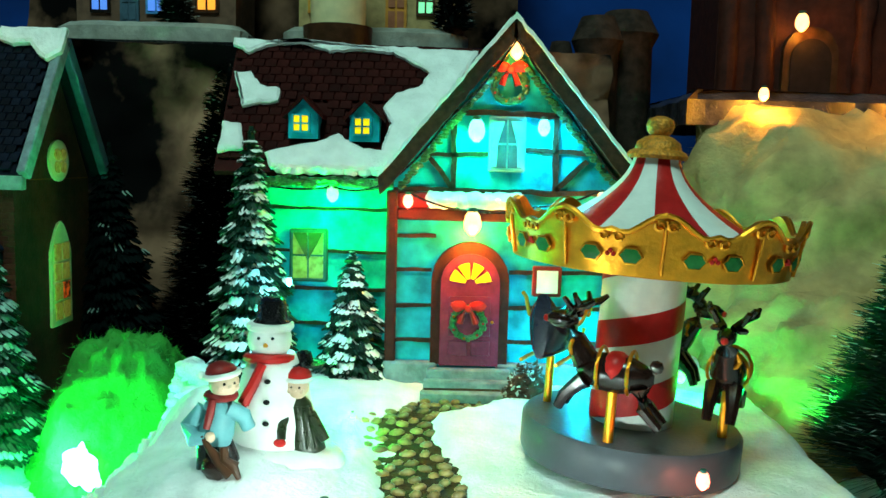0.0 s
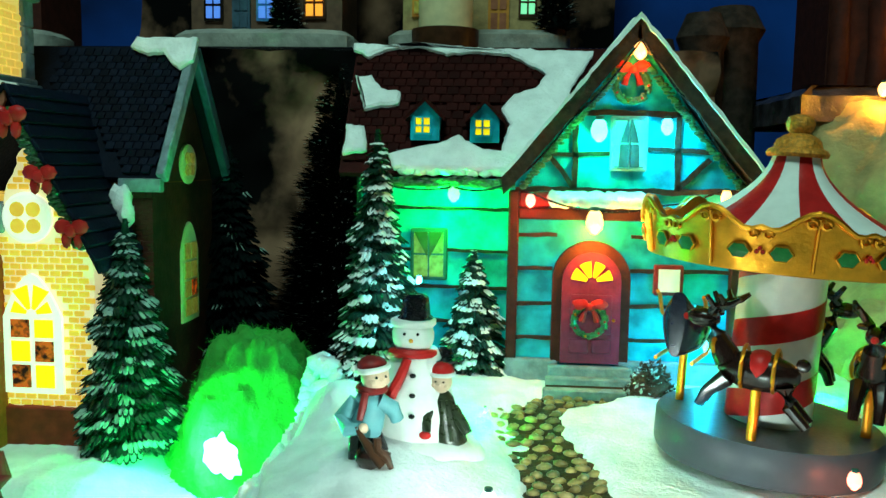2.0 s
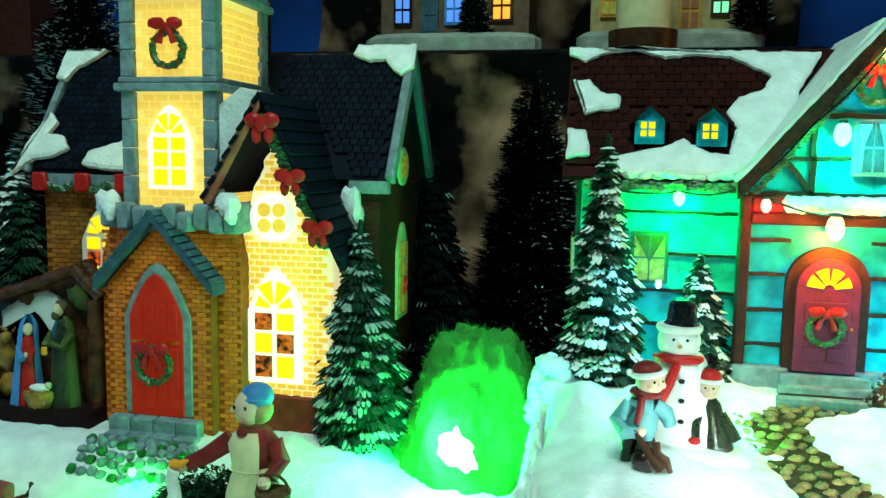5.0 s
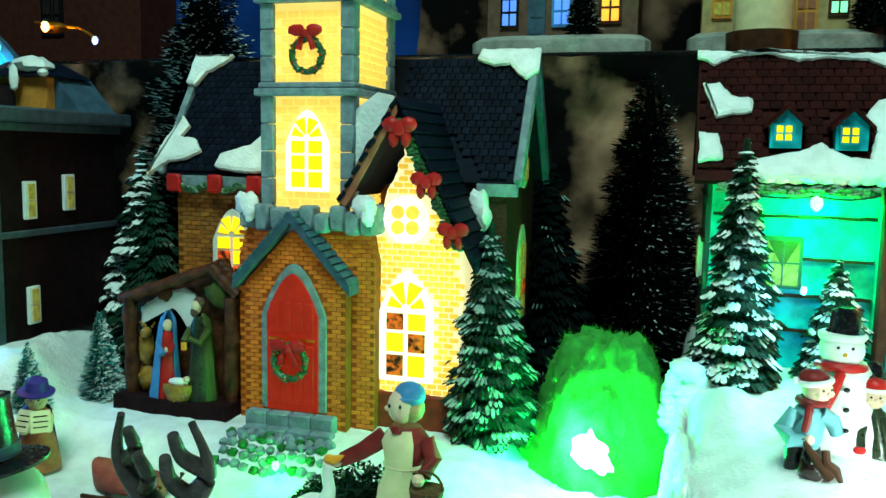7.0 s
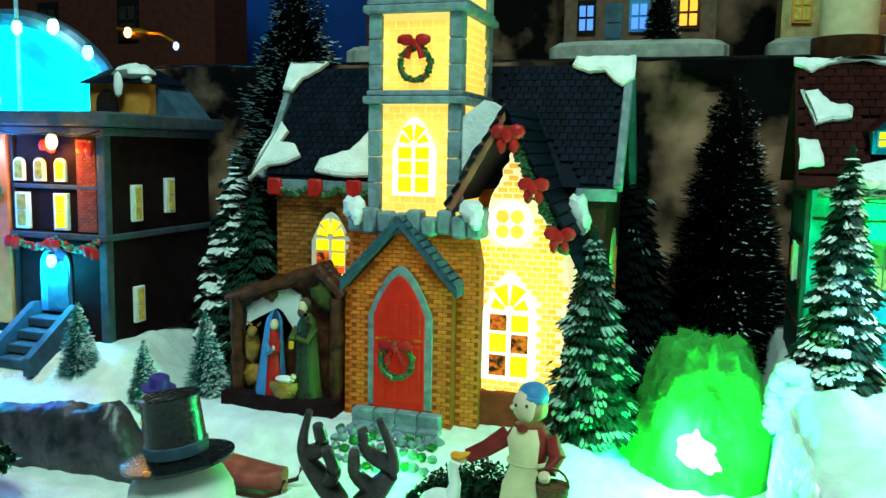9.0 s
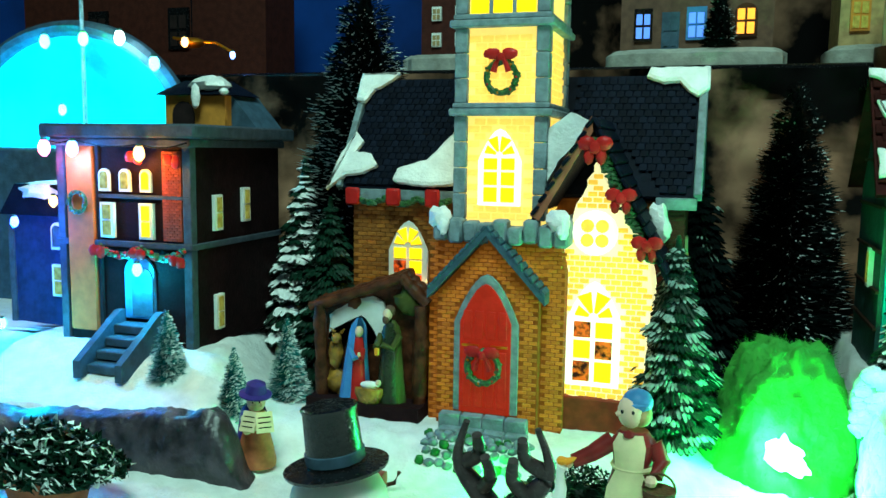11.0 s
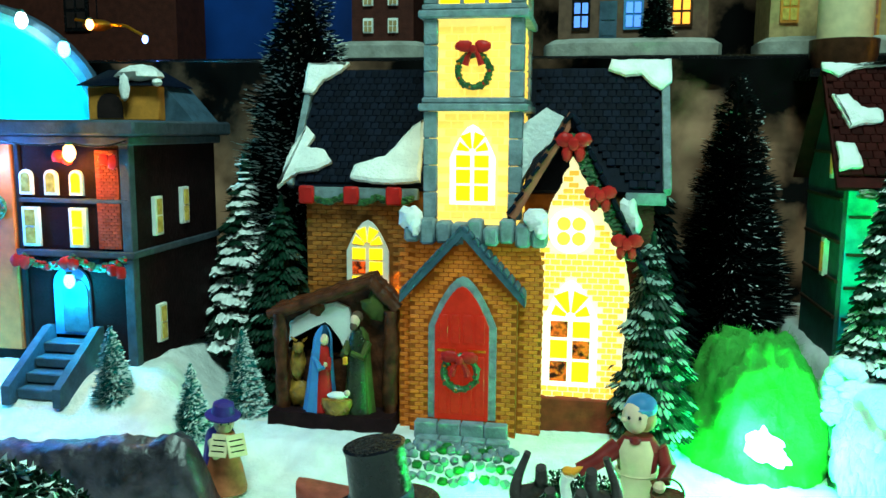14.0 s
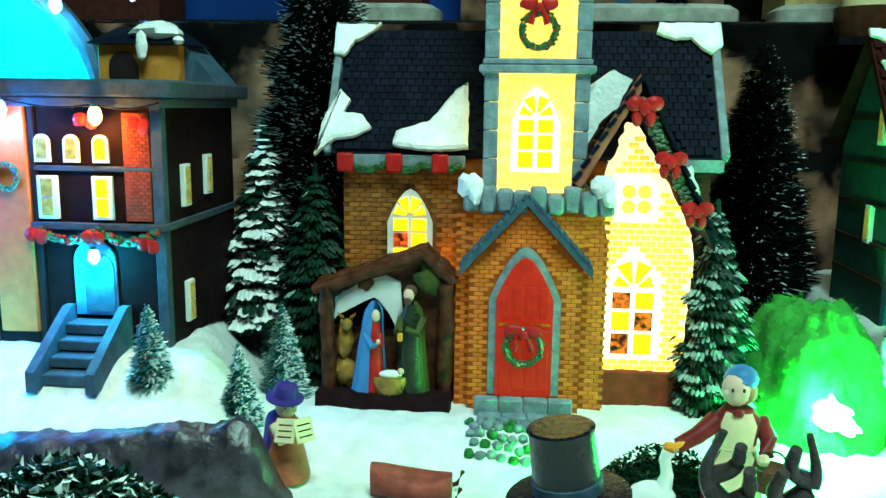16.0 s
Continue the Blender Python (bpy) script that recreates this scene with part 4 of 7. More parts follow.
def arch_window(parent, x, z, w, h, y, lit, frame_mat=WHITE, label="white arched window", dark=()):
    """Arched frame with glazing bars and panes set behind them."""
    win = part("window", Shape().slab(moved(arch(w, h, 14, 0.45), x, z), y - 0.0012, y + 0.001), frame_mat, parent, label)
    rows = ((0.05, 0.24), (0.27, 0.44), (0.47, 0.62))
    for i, (a, b) in enumerate(rows):
        for j, s in enumerate((-1, 1)):
            x0, x1 = sorted((x + s * w * 0.045, x + s * w * 0.36))
            part("pane", Shape().box(x0, x1, y - 0.0019, y - 0.0011, z + h * a, z + h * b), WINRED if (i, j) in dark else lit, win)
    o = (x, z + h * 0.66)
    for k in range(4):
        a0, a1 = math.radians(6 + 45 * k), math.radians(45 * (k + 1) - 6)
        r0, r1 = h * 0.05, (h * 0.25 if k in (1, 2) else w * 0.36)
        part("pane", Shape().slab([(o[0] + r0 * math.cos(a0), o[1] + r0 * math.sin(a0)), (o[0] + r1 * math.cos(a0), o[1] + r1 * math.sin(a0)),
                                   (o[0] + r1 * math.cos(a1), o[1] + r1 * math.sin(a1)), (o[0] + r0 * math.cos(a1), o[1] + r0 * math.sin(a1))], y - 0.0019, y - 0.0011), lit, win)
    return win


for o, h in (((0.0, 0.515, 0.111), 0.0), ((0.0, 0.515, 0.007), 0.066)):
    at = Matrix.Translation((-0.2434, o[1], o[2])) @ pose(0, 0, 0, 0, 0, 90)
    if h:
        w = part("end_window", Shape().slab(arch(0.027, h, 14, 0.4), -0.0015, 0.0005, at=at), CREAM, church, "arched end window")
        for j in range(4):
            for i in (-1, 1):
                part("pane", Shape().box(i * 0.0055 - 0.0042, i * 0.0055 + 0.0042, -0.0022, -0.001, 0.004 + 0.0125 * j, 0.0145 + 0.0125 * j, at=at), WINRED if (i, j) == (1, 1) else WINDIM, w)
    else:
        w = part("end_window", Shape().lathe([(0.013, 0), (0.013, 0.0015), (0.011, 0.002)], 20, at=at @ pose(0, 0, 0, 90)), CREAM, church, "round end window")
        for a in range(4):
            part("pane", Shape().lathe([(0.0038, 0), (0.0038, 0.0028)], 10, (0.0055 * math.cos(0.785 + a * 1.571), 0.0055 * math.sin(0.785 + a * 1.571), 0), at=at @ pose(0, 0, 0, 90)), WINDIM, w)
arch_window(church, -0.436, 0.028, 0.030, 0.052, 0.4595, WINGLOW, WHITE, "white arched nave window, lit yellow", dark=((1, 0), (0, 1)))

# tower
TX0, TX1, TY0, TY1 = -0.387, -0.326, 0.411, 0.482
tower = part("tower", Shape().box(TX0 + 0.003, TX1 - 0.003, TY0 + 0.003, TY1, 0.084, 0.262), LITTOWER, church, "glowing yellow brick tower")
for z0, z1 in ((0.0875, 0.1535), (0.1615, 0.2085), (0.2165, 0.262)):
    for x in (TX0, TX1 - 0.0085):
        n = max(2, round((z1 - z0) / 0.017))
        for k in range(n):
            a, b = z0 + (z1 - z0) * k / n, z0 + (z1 - z0) * (k + 1) / n
            part("quoin", Shape().box(x, x + 0.0085, TY0 - 0.001, TY0 + 0.009, a + 0.0002, b - 0.0002, c=0.0007), STONE, tower)
            part("quoin", Shape().box(x, x + 0.0085, TY1 - 0.009, TY1 + 0.001, a + 0.0002, b - 0.0002, c=0.0007), STONE, tower)
for z in (0.1535, 0.2085, 0.262):
    part("string_course", Shape().box(TX0 - 0.003, TX1 + 0.003, TY0 - 0.004, TY1 + 0.004, z, z + 0.0045, c=0.0008)
         .box(TX0 - 0.001, TX1 + 0.001, TY0 - 0.002, TY1 + 0.002, z + 0.0045, z + 0.0082, c=0.0008), STONE, tower, "grey stone string course")
part("tower_roof", Shape().lathe([(0.045, 0.2702), (0.03, 0.31), (0.001, 0.38)], 4, ((TX0 + TX1) / 2, (TY0 + TY1) / 2, 0), at=None), NAVY, tower)
arch_window(tower, -0.3565, 0.0965, 0.028, 0.049, TY0 + 0.0012, WINGLOW, WHITELIT, "white arched tower window")
wreath("wreath", -0.3565, TY0 + 0.0005, 0.1775, 0.0098, tower, True, 1.35)
for x in (-0.371, -0.3565, -0.342):
    part("belfry_opening", Shape().slab(moved(arch(0.0125, 0.042, 10, 0.3), x, 0.2175), TY0 + 0.001, TY0 + 0.004), WINGLOW, tower, "glowing belfry louvre")
for x in (-0.364, -0.349):
    part("belfry_pillar", Shape().box(x - 0.0012, x + 0.0012, TY0, TY0 + 0.004, 0.2167, 0.262), STONE, tower)
# stone collar under the tower
rng = random.Random(21)
for i in range(9):
    x = -0.3975 + 0.0098 * i
    part("collar_stone", Shape().box(x, x + 0.0094, 0.402 + rng.uniform(-0.001, 0.001), 0.486, 0.0735 + rng.uniform(-0.002, 0.001), 0.0865 + rng.uniform(-0.003, 0.003), c=0.0016), STONE, church)
for x in (-0.3935, -0.3165):
    sn = Shape().ball((x, 0.404, 0.0885), (0.0075, 0.006, 0.007), n=12, rough=0.5).ball((x + 0.003, 0.4015, 0.0835), (0.004, 0.004, 0.006), n=10, rough=0.5)
    part("snow_lump", sn, SNOW, church, "lump of white snow")
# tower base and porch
base = part("tower_base", Shape().slab([(-0.402, -0.05), (-0.312, -0.05), (-0.312, 0.055), (-0.316, 0.074), (-0.396, 0.074), (-0.402, 0.055)], 0.4095, 0.49), GLOWMORTAR, church, "orange brick tower base with added faint glow")
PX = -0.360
porch = part("porch_wall", Shape().slab([(PX - 0.0335, -0.05), (PX + 0.0335, -0.05), (PX + 0.0335, 0.040), (PX, 0.076), (PX - 0.0335, 0.040)], 0.4015, 0.4096), GLOWMORTAR, church, "orange brick porch with added faint glow")
for s in (-1, 1):
    pr = Shape()
    n = 11
    pr.slab([(PX, 0.0845), (PX + s * 0.0385, 0.0425), (PX + s * 0.0385, 0.0365), (PX, 0.0785)], 0.394, 0.4095)
    r = part("porch_roof", pr, SLATEBLUE, church, "blue-grey porch roof")
    for k in range(n):
        t = (k + 0.5) / n
        x, z = PX + s * 0.0385 * t, 0.0850 - 0.042 * t
        part("tile", Shape().box(-0.0021, 0.0021, -0.0082, 0.0078, -0.0008, 0.0010, c=0.0004, at=Matrix.Translation((x, 0.4015, z)) @ pose(0, 0, 0, 0, s * 47.5 + s * 8, 0)), SLATEBLUE, r)
fr = part("door_frame", Shape().slab(moved(arch(0.0425, 0.0905, 18, 0.5), PX, -0.037), 0.3992, 0.4020), STONE, church, "grey pointed stone door surround")
cd = part("door", Shape().slab(moved(arch(0.0335, 0.0845, 18, 0.5), PX, -0.037), 0.3975, 0.3995), DOORREDGLOW, church, "pointed red church door with added glow")
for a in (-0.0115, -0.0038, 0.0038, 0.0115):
    part("door_panel", Shape().box(PX + a - 0.0028, PX + a + 0.0028, 0.3966, 0.3978, 0.012, 0.030, c=0.0004), DOORREDGLOW, cd)
    part("door_panel", Shape().box(PX + a - 0.0028, PX + a + 0.0028, 0.3966, 0.3978, -0.033, 0.004, c=0.0004), DOORREDGLOW, cd)
part("hinge", Shape().box(PX - 0.015, PX - 0.004, 0.3962, 0.3972, 0.0068, 0.0082).box(PX + 0.004, PX + 0.015, 0.3962, 0.3972, 0.0068, 0.0082), GOLD, cd)
wreath("wreath", PX - 0.0005, 0.3950, -0.006, 0.0105, cd, True, 0.85)
for i in range(2):
    for k in range(4):
        x0 = PX - 0.0285 + 0.0146 * k + (0.002 if i else 0)
        part("step_stone", Shape().box(x0, x0 + 0.0142, 0.3905 - 0.0075 * i, 0.3985 - 0.0075 * i, -0.055, -0.0375 - 0.0075 * i, c=0.0008), STONE, church, "grey step block")
# stepped gable with rosette
GXC = -0.2935
gout = [(-0.317, -0.026), (-0.262, -0.026), (-0.2615, 0.010), (-0.259, 0.042), (-0.262, 0.060), (-0.270, 0.078), (-0.279, 0.094), (-0.289, 0.112), (-0.2965, 0.126),
        (-0.302, 0.110), (-0.309, 0.096), (-0.312, 0.082), (-0.318, 0.070), (-0.315, 0.05)]
gable = part("gable_wall", Shape().slab(ragged(gout, 0.003, 0.0016), 0.4215, 0.47), LITMORTAR, church, "glowing yellow brick gable")
part("gable_base", Shape().box(-0.3185, -0.2605, 0.4185, 0.47, -0.052, -0.0262, c=0.001), REDBRICK, church, "dark red brick gable base")
arch_window(gable, -0.2945, -0.018, 0.034, 0.068, 0.4195, WINGLOW, WHITELIT, "white arched gable window", dark=((2, 0), (1, 1), (0, 0)))
ro = part("rosette", Shape().lathe([(0.0142, 0), (0.0142, 0.002), (0.0125, 0.003)], 22, (0, 0, 0), at=Matrix.Translation((GXC - 0.002, 0.4205, 0.081)) @ pose(0, 0, 0, 90)), WHITELIT, gable, "white round rosette window")
for k in range(4):
    a = math.pi / 4 + k * math.pi / 2
    part("pane", Shape().lathe([(0.0042, 0), (0.0042, 0.0012)], 12, at=Matrix.Translation((GXC - 0.002 + 0.0065 * math.cos(a), 0.4180, 0.081 + 0.0065 * math.sin(a))) @ pose(0, 0, 0, 90)), LITBRICK, ro)
for s, foot in ((1, (-0.250, 0.058)), (-1, (-0.334, 0.090))):
    top = (-0.297, 0.152)
    gr = Shape()
    gr.slab([top, foot, (foot[0], foot[1] - 0.006), (top[0], top[1] - 0.007)], 0.4085, 0.50)
    rr = part("gable_roof", gr, NAVY, church, "navy slate gable roof")
    n = 13 if s > 0 else 8
    d = Vector((foot[0] - top[0], foot[1] - top[1]))
    for k in range(n):
        t = (k + 0.5) / n
        ang = math.degrees(math.atan2(-d.y, d.x * s))
        part("tile", Shape().box(-0.0036, 0.0036, -0.003, 0.09, -0.0012, 0.0012, c=0.0005, at=Matrix.Translation((top[0] + d.x * t, 0.4075, top[1] + d.y * t + 0.001)) @ pose(0, 0, 0, 0, s * (ang - 8), 0)), NAVY, rr)
part("valley_board", Shape().slab(ragged([(-0.2985, 0.1535), (-0.3345, 0.0915), (-0.3290, 0.0885), (-0.2975, 0.1440)], 0.004, 0.0006), 0.4062, 0.4084), TERRA, church, "orange-brown verge board")
sn = Shape()
sn.slab(ragged([(-0.3335, 0.094), (-0.326, 0.112), (-0.318, 0.128), (-0.310, 0.134), (-0.302, 0.150), (-0.312, 0.156), (-0.326, 0.146), (-0.332, 0.128)], 0.003, 0.001), 0.414, 0.440)
part("gable_snow", sn, SNOW, church, "white snow in the roof valley")
sn = Shape()
sn.ball((-0.2600, 0.4555, 0.0895), (0.0065, 0.006, 0.0095), n=14, rough=0.5).ball((-0.2555, 0.4535, 0.0815), (0.0048, 0.005, 0.0075), n=12, rough=0.5)
part("gable_snow", sn, SNOW, church, "white snow on the gable foot")
gsh = Shape()
for i in range(260):
    t = rng.random()
    gsh.ball((-0.2965 + 0.037 * t + rng.uniform(-0.0025, 0.0025), 0.4085 + rng.uniform(-0.0012, 0.0012), 0.140 - 0.074 * t + rng.uniform(-0.003, 0.003)), (0.0024, 0.0014, 0.0012), n=5)
part("gable_garland", gsh, GARLAND, church, "green glitter garland")
for x, z, q in ((-0.2955, 0.1345, 0.0095), (-0.279, 0.104, 0.0085), (-0.2625, 0.0755, 0.0085)):
    b = Shape().ball((x, 0.4045, z), (q * 0.45, 0.003, q * 0.45), n=8)
    for s in (-1, 1):
        b.ball((x + s * q * 0.55, 0.405, z + q * 0.25), (q * 0.6, 0.0026, q * 0.5), n=8).ball((x + s * q * 0.4, 0.406, z - q * 0.55), (q * 0.35, 0.0022, q * 0.6), n=8)
    part("red_bow", b, RED, church, "red ribbon bow")

# ---- nativity stable ----
stable = thing("nativity_stable", (-0.448, 0.42, -0.045), "dark brown nativity stable of rough wood", "nativity scene")
pl = ragged([(-0.486, 0.3935), (-0.404, 0.3935), (-0.402, 0.436), (-0.486, 0.436)], 0.006, 0.0016)
pn = len(pl)
part("plinth", Shape().add([(a, b, -0.051) for a, b in pl] + [(a * 0.99 - 0.00445, b, -0.0385 + 0.0012 * nz(a * 200, b * 200)) for a, b in pl],
                           [tuple(range(pn, 2 * pn))] + [(i, (i + 1) % pn, (i + 1) % pn + pn, i + pn) for i in range(pn)]), DARKBRICK, stable, "dark glazed plinth")
part("back_wall", Shape().slab(ragged([(-0.482, -0.041), (-0.408, -0.041), (-0.408, 0.026), (-0.422, 0.043), (-0.482, 0.024)], 0.005, 0.002), 0.4150, 0.434), STABLEWOOD, stable)
for x0, z0, x1, z1, r, deep in ((-0.479, -0.042, -0.4815, 0.024, 0.0046, 0.406), (-0.4085, -0.042, -0.4065, 0.028, 0.0052, 0.408), (-0.489, 0.0215, -0.419, 0.0465, 0.0036, 0.4075),
                                (-0.489, 0.0225, -0.419, 0.0475, 0.0036, 0.4160), (-0.489, 0.0225, -0.419, 0.0475, 0.0042, 0.424), (-0.4215, 0.0470, -0.4025, 0.0290, 0.0040, 0.4085), (-0.4215, 0.0475, -0.4025, 0.0300, 0.0044, 0.418)):
    n = 14
    part("beam", Shape().tube([(x0 + (x1 - x0) * k / n + 0.0010 * nz(k * 0.7, x0 * 90), deep, z0 + (z1 - z0) * k / n + 0.0010 * nz(k * 0.8, deep * 90)) for k in range(n + 1)],
                              [r * (1 + 0.35 * nz(k * 0.9, x0 * 50, deep * 40)) for k in range(n + 1)], 9), STABLEWOOD, stable, "rough wooden beam", 60)
sn = Shape()
snow_slab(sn, [(-0.4770, -0.002), (-0.4765, 0.016), (-0.468, 0.022), (-0.456, 0.0285), (-0.444, 0.031), (-0.436, 0.028), (-0.435, 0.010), (-0.439, -0.004), (-0.444, 0.006), (-0.452, 0.016), (-0.462, 0.010), (-0.468, 0.006), (-0.473, 0.004)], pose(0, 0.4152, 0.0, 90, 0, 0), 0.004, step=0.002)
part("snow_patch", sn, WHITE, stable, "white snow on the stable wall")
part("roof_patch", Shape().ball((-0.4175, 0.4105, 0.0305), (0.0088, 0.004, 0.0095), n=14, rough=0.5), OLIVE, stable, "olive green thatch under the roof")
part("beam_end", Shape().ball((-0.4575, 0.4115, 0.0265), (0.0050, 0.003, 0.0055), n=12, rough=0.4), STABLEWOOD, stable, "brown beam end")


def mantle(s, x, y, z, h, r0, r1, mi, open_at=-90, gap=70, lean=0.0, seed=0):
    """A cloak of folds round a figure, open on one side."""
    rows, n = 12, 26
    vs = []
    for k in range(rows + 1):
        t = k / rows
        r = r0 + (r1 - r0) * t ** 0.8 if t < 0.86 else r1 * math.sqrt(max(0.02, 1 - ((t - 0.86) / 0.15) ** 2))
        for i in range(n + 1):
            a = math.radians(open_at + gap / 2 + (360 - gap) * i / n)
            q = r * (1 + 0.07 * math.sin(i * 1.7 + seed) * (1 - t))
            vs.append((x + lean * t * t + q * math.cos(a), y + 0.75 * q * math.sin(a), z + h * t))
    s.add(vs, [(k * (n + 1) + i, k * (n + 1) + i + 1, (k + 1) * (n + 1) + i + 1, (k + 1) * (n + 1) + i) for k in range(rows) for i in range(n)], mi)


def kneeling_mother():
    s = Shape()
    x, y, z = -0.4520, 0.4035, -0.0385
    mantle(s, x - 0.0012, y + 0.0004, z, 0.0560, 0.0112, 0.0054, 0, -58, 62, 0.003, 1)
    s.lathe([(0.0084, 0), (0.0078, 0.006), (0.0056, 0.022), (0.0052, 0.034), (0.0040, 0.042), (0.0020, 0.044)], 16, (x + 0.0008, y - 0.0008, z), 1, sy=0.8)
    s.ball((x + 0.0022, y - 0.0016, z + 0.0470), (0.0032, 0.0032, 0.0040), 2, 12)
    s.tube([(x - 0.004, y - 0.002, z + 0.036), (x + 0.001, y - 0.0065, z + 0.029), (x + 0.0045, y - 0.007, z + 0.031)], [0.0024, 0.0020, 0.0014], 8, 0)
    s.tube([(x + 0.0048, y - 0.001, z + 0.035), (x + 0.0062, y - 0.006, z + 0.029), (x + 0.005, y - 0.007, z + 0.031)], [0.0022, 0.0018, 0.0014], 8, 1)
    s.ball((x + 0.0048, y - 0.0074, z + 0.0325), (0.0013, 0.0010, 0.0018), 2, 8)
    return single("robed_figurine", s, [BLUEPAINT, RED, SKIN], "kneeling painted figurine in red robe and blue veil", "figurine", "nativity figurines")


def standing_father():
    s = Shape()
    x, y, z = -0.4275, 0.4050, -0.0385
    mantle(s, x, y + 0.001, z, 0.056, 0.0105, 0.0062, 0, -110, 80, 0.0, 4)
    s.lathe([(0.0090, 0), (0.0080, 0.010), (0.0062, 0.034), (0.0058, 0.048), (0.0030, 0.054)], 16, (x - 0.0006, y - 0.0008, z), 1, sy=0.8)
    s.ball((x - 0.0020, y - 0.0016, z + 0.0600), (0.0034, 0.0034, 0.0044), 2, 12)
    s.ball((x - 0.0024, y - 0.0036, z + 0.0568), (0.0026, 0.0018, 0.0032), 3, 10)
    s.ball((x - 0.0012, y + 0.0006, z + 0.0622), (0.0040, 0.0036, 0.0040), 3, 12)
    s.tube([(x + 0.006, y - 0.001, z + 0.046), (x + 0.004, y - 0.007, z + 0.038), (x - 0.003, y - 0.0085, z + 0.041)], [0.0030, 0.0026, 0.0018], 8, 0)
    s.tube([(x - 0.006, y - 0.001, z + 0.046), (x - 0.0085, y - 0.006, z + 0.038), (x - 0.006, y - 0.009, z + 0.041)], [0.0028, 0.0024, 0.0016], 8, 0)
    s.box(x - 0.0078, x - 0.0048, y - 0.0108, y - 0.0082, z + 0.0335, z + 0.0385, 4, 0.0004)
    return single("robed_figurine", s, [OLIVE, GLAZE, SKIN, PLUMWALL, ORANGEPAINT], "standing bearded figurine in dark olive robe with lantern", "figurine", "nativity figurines")


kneeling_mother()
standing_father()
ox = Shape().ball((-0.4700, 0.4085, -0.030), (0.0072, 0.005, 0.0095), n=14, rough=0.35).ball((-0.4695, 0.4075, -0.0085), (0.0048, 0.0050, 0.0125), n=12, rough=0.3)
ox.ball((-0.4675, 0.4040, 0.002), (0.0034, 0.0046, 0.0038), n=10).tube([(-0.471, 0.409, 0.005), (-0.474, 0.407, 0.008)], [0.0012, 0.0005], 6).tube([(-0.466, 0.409, 0.005), (-0.463, 0.407, 0.008)], [0.0012, 0.0005], 6)
single("animal_figurine", ox, OCHRE, "ochre brown animal figurine resting in the stable", "figurine", "nativity figurines")
crib = Shape().lathe([(0.0065, 0), (0.0092, 0.007), (0.0088, 0.0105), (0.006, 0.0105)], 16, (-0.4405, 0.3985, -0.0390), 0, sx=1.15, sy=0.75)
rng = random.Random(12)
for i in range(60):
    a = rng.random() * 6.28
    p = Vector((-0.4405 + 0.009 * math.cos(a) * rng.uniform(0.6, 1.05), 0.3985 + 0.006 * math.sin(a), -0.0300 + rng.uniform(-0.006, 0.002)))
    crib.tube([p, p + Vector((rng.uniform(-0.003, 0.003), rng.uniform(-0.002, 0.001), rng.uniform(-0.003, 0.002)))], 0.0004, 4, 0)
crib.ball((-0.4400, 0.3980, -0.0268), (0.0072, 0.0034, 0.0028), 1, 12).ball((-0.4335, 0.3975, -0.0245), 0.0022, 2, 8)
single("manger", crib, [OCHRE, WHITE, SKIN], "golden straw manger with white bundle", "manger")

# ---- dark brick house ----
town = thing("town_house", (-0.63, 0.45, -0.012), "dark brick town house with grey cornice", "house")
HX0, HX1, HY0, HY1, HZ0, HZ1 = -0.690, -0.575, 0.394, 0.516, -0.016, 0.134
hw = part("wall", Shape().box(HX0, HX1, HY0, HY1, HZ0, HZ1), DARKBRICK, town, "very dark brown brick wall")
for x in (HX0 - 0.001, HX1 - 0.006):
    part("corner_pilaster", Shape().box(x, x + 0.007, HY0 - 0.002, HY0 + 0.005, HZ0, HZ1, c=0.0006), TOWNSTONE, town, "grey corner pilaster")
part("corner_pilaster", Shape().box(-0.656, -0.652, HY0 - 0.002, HY0 + 0.002, HZ0, HZ1, c=0.0006), DARKMORTAR, town)
part("band", Shape().box(HX0 - 0.002, HX1 + 0.002, HY0 - 0.003, HY1 + 0.002, 0.058, 0.0625, c=0.0006), TOWNSTONE, town, "grey string course")
part("band", Shape().box(-0.654, HX1, HY0 - 0.0022, HY0 + 0.001, 0.0935, 0.0965, c=0.0006), TOWNSTONE, town)
part("cornice", Shape().box(HX0 - 0.009, HX1 + 0.010, HY0 - 0.010, HY1 + 0.01, 0.137, 0.147, c=0.0015).box(HX0 - 0.004, HX1 + 0.004, HY0 - 0.005, HY1 + 0.004, 0.131, 0.137, c=0.001), TOWNSTONE, town, "grey overhanging cornice")
part("plaster_panel", Shape().box(-0.681, -0.657, HY0 - 0.0035, HY0 + 0.001, HZ0 + 0.01, 0.132, c=0.0008), PEACH, town, "terracotta plaster bay")
part("brick_patch", Shape().box(-0.598, -0.582, HY0 - 0.0015, HY0 + 0.001, 0.064, 0.128), REDBRICK, town, "red brick strip")


def sash(parent, x, z, w, h, y, lit, side=0):
    """A sash window; side 1 puts it on the wall that faces +x at depth y."""
    at = Matrix.Translation((x, y, z)) @ (pose(0, 0, 0, 0, 0, 90) if side else pose(0, 0, 0))
    win = part("window", Shape().box(-w / 2, w / 2, -0.0022, 0.001, 0, h, c=0.0004, at=at), WHITE, parent, "white sash window")
    for a, b in ((0.08, 0.48), (0.53, 0.93)):
        part("pane", Shape().box(-w * 0.27, w * 0.27, -0.0030, -0.0020, h * a, h * b, at=at), lit, win)
    return win


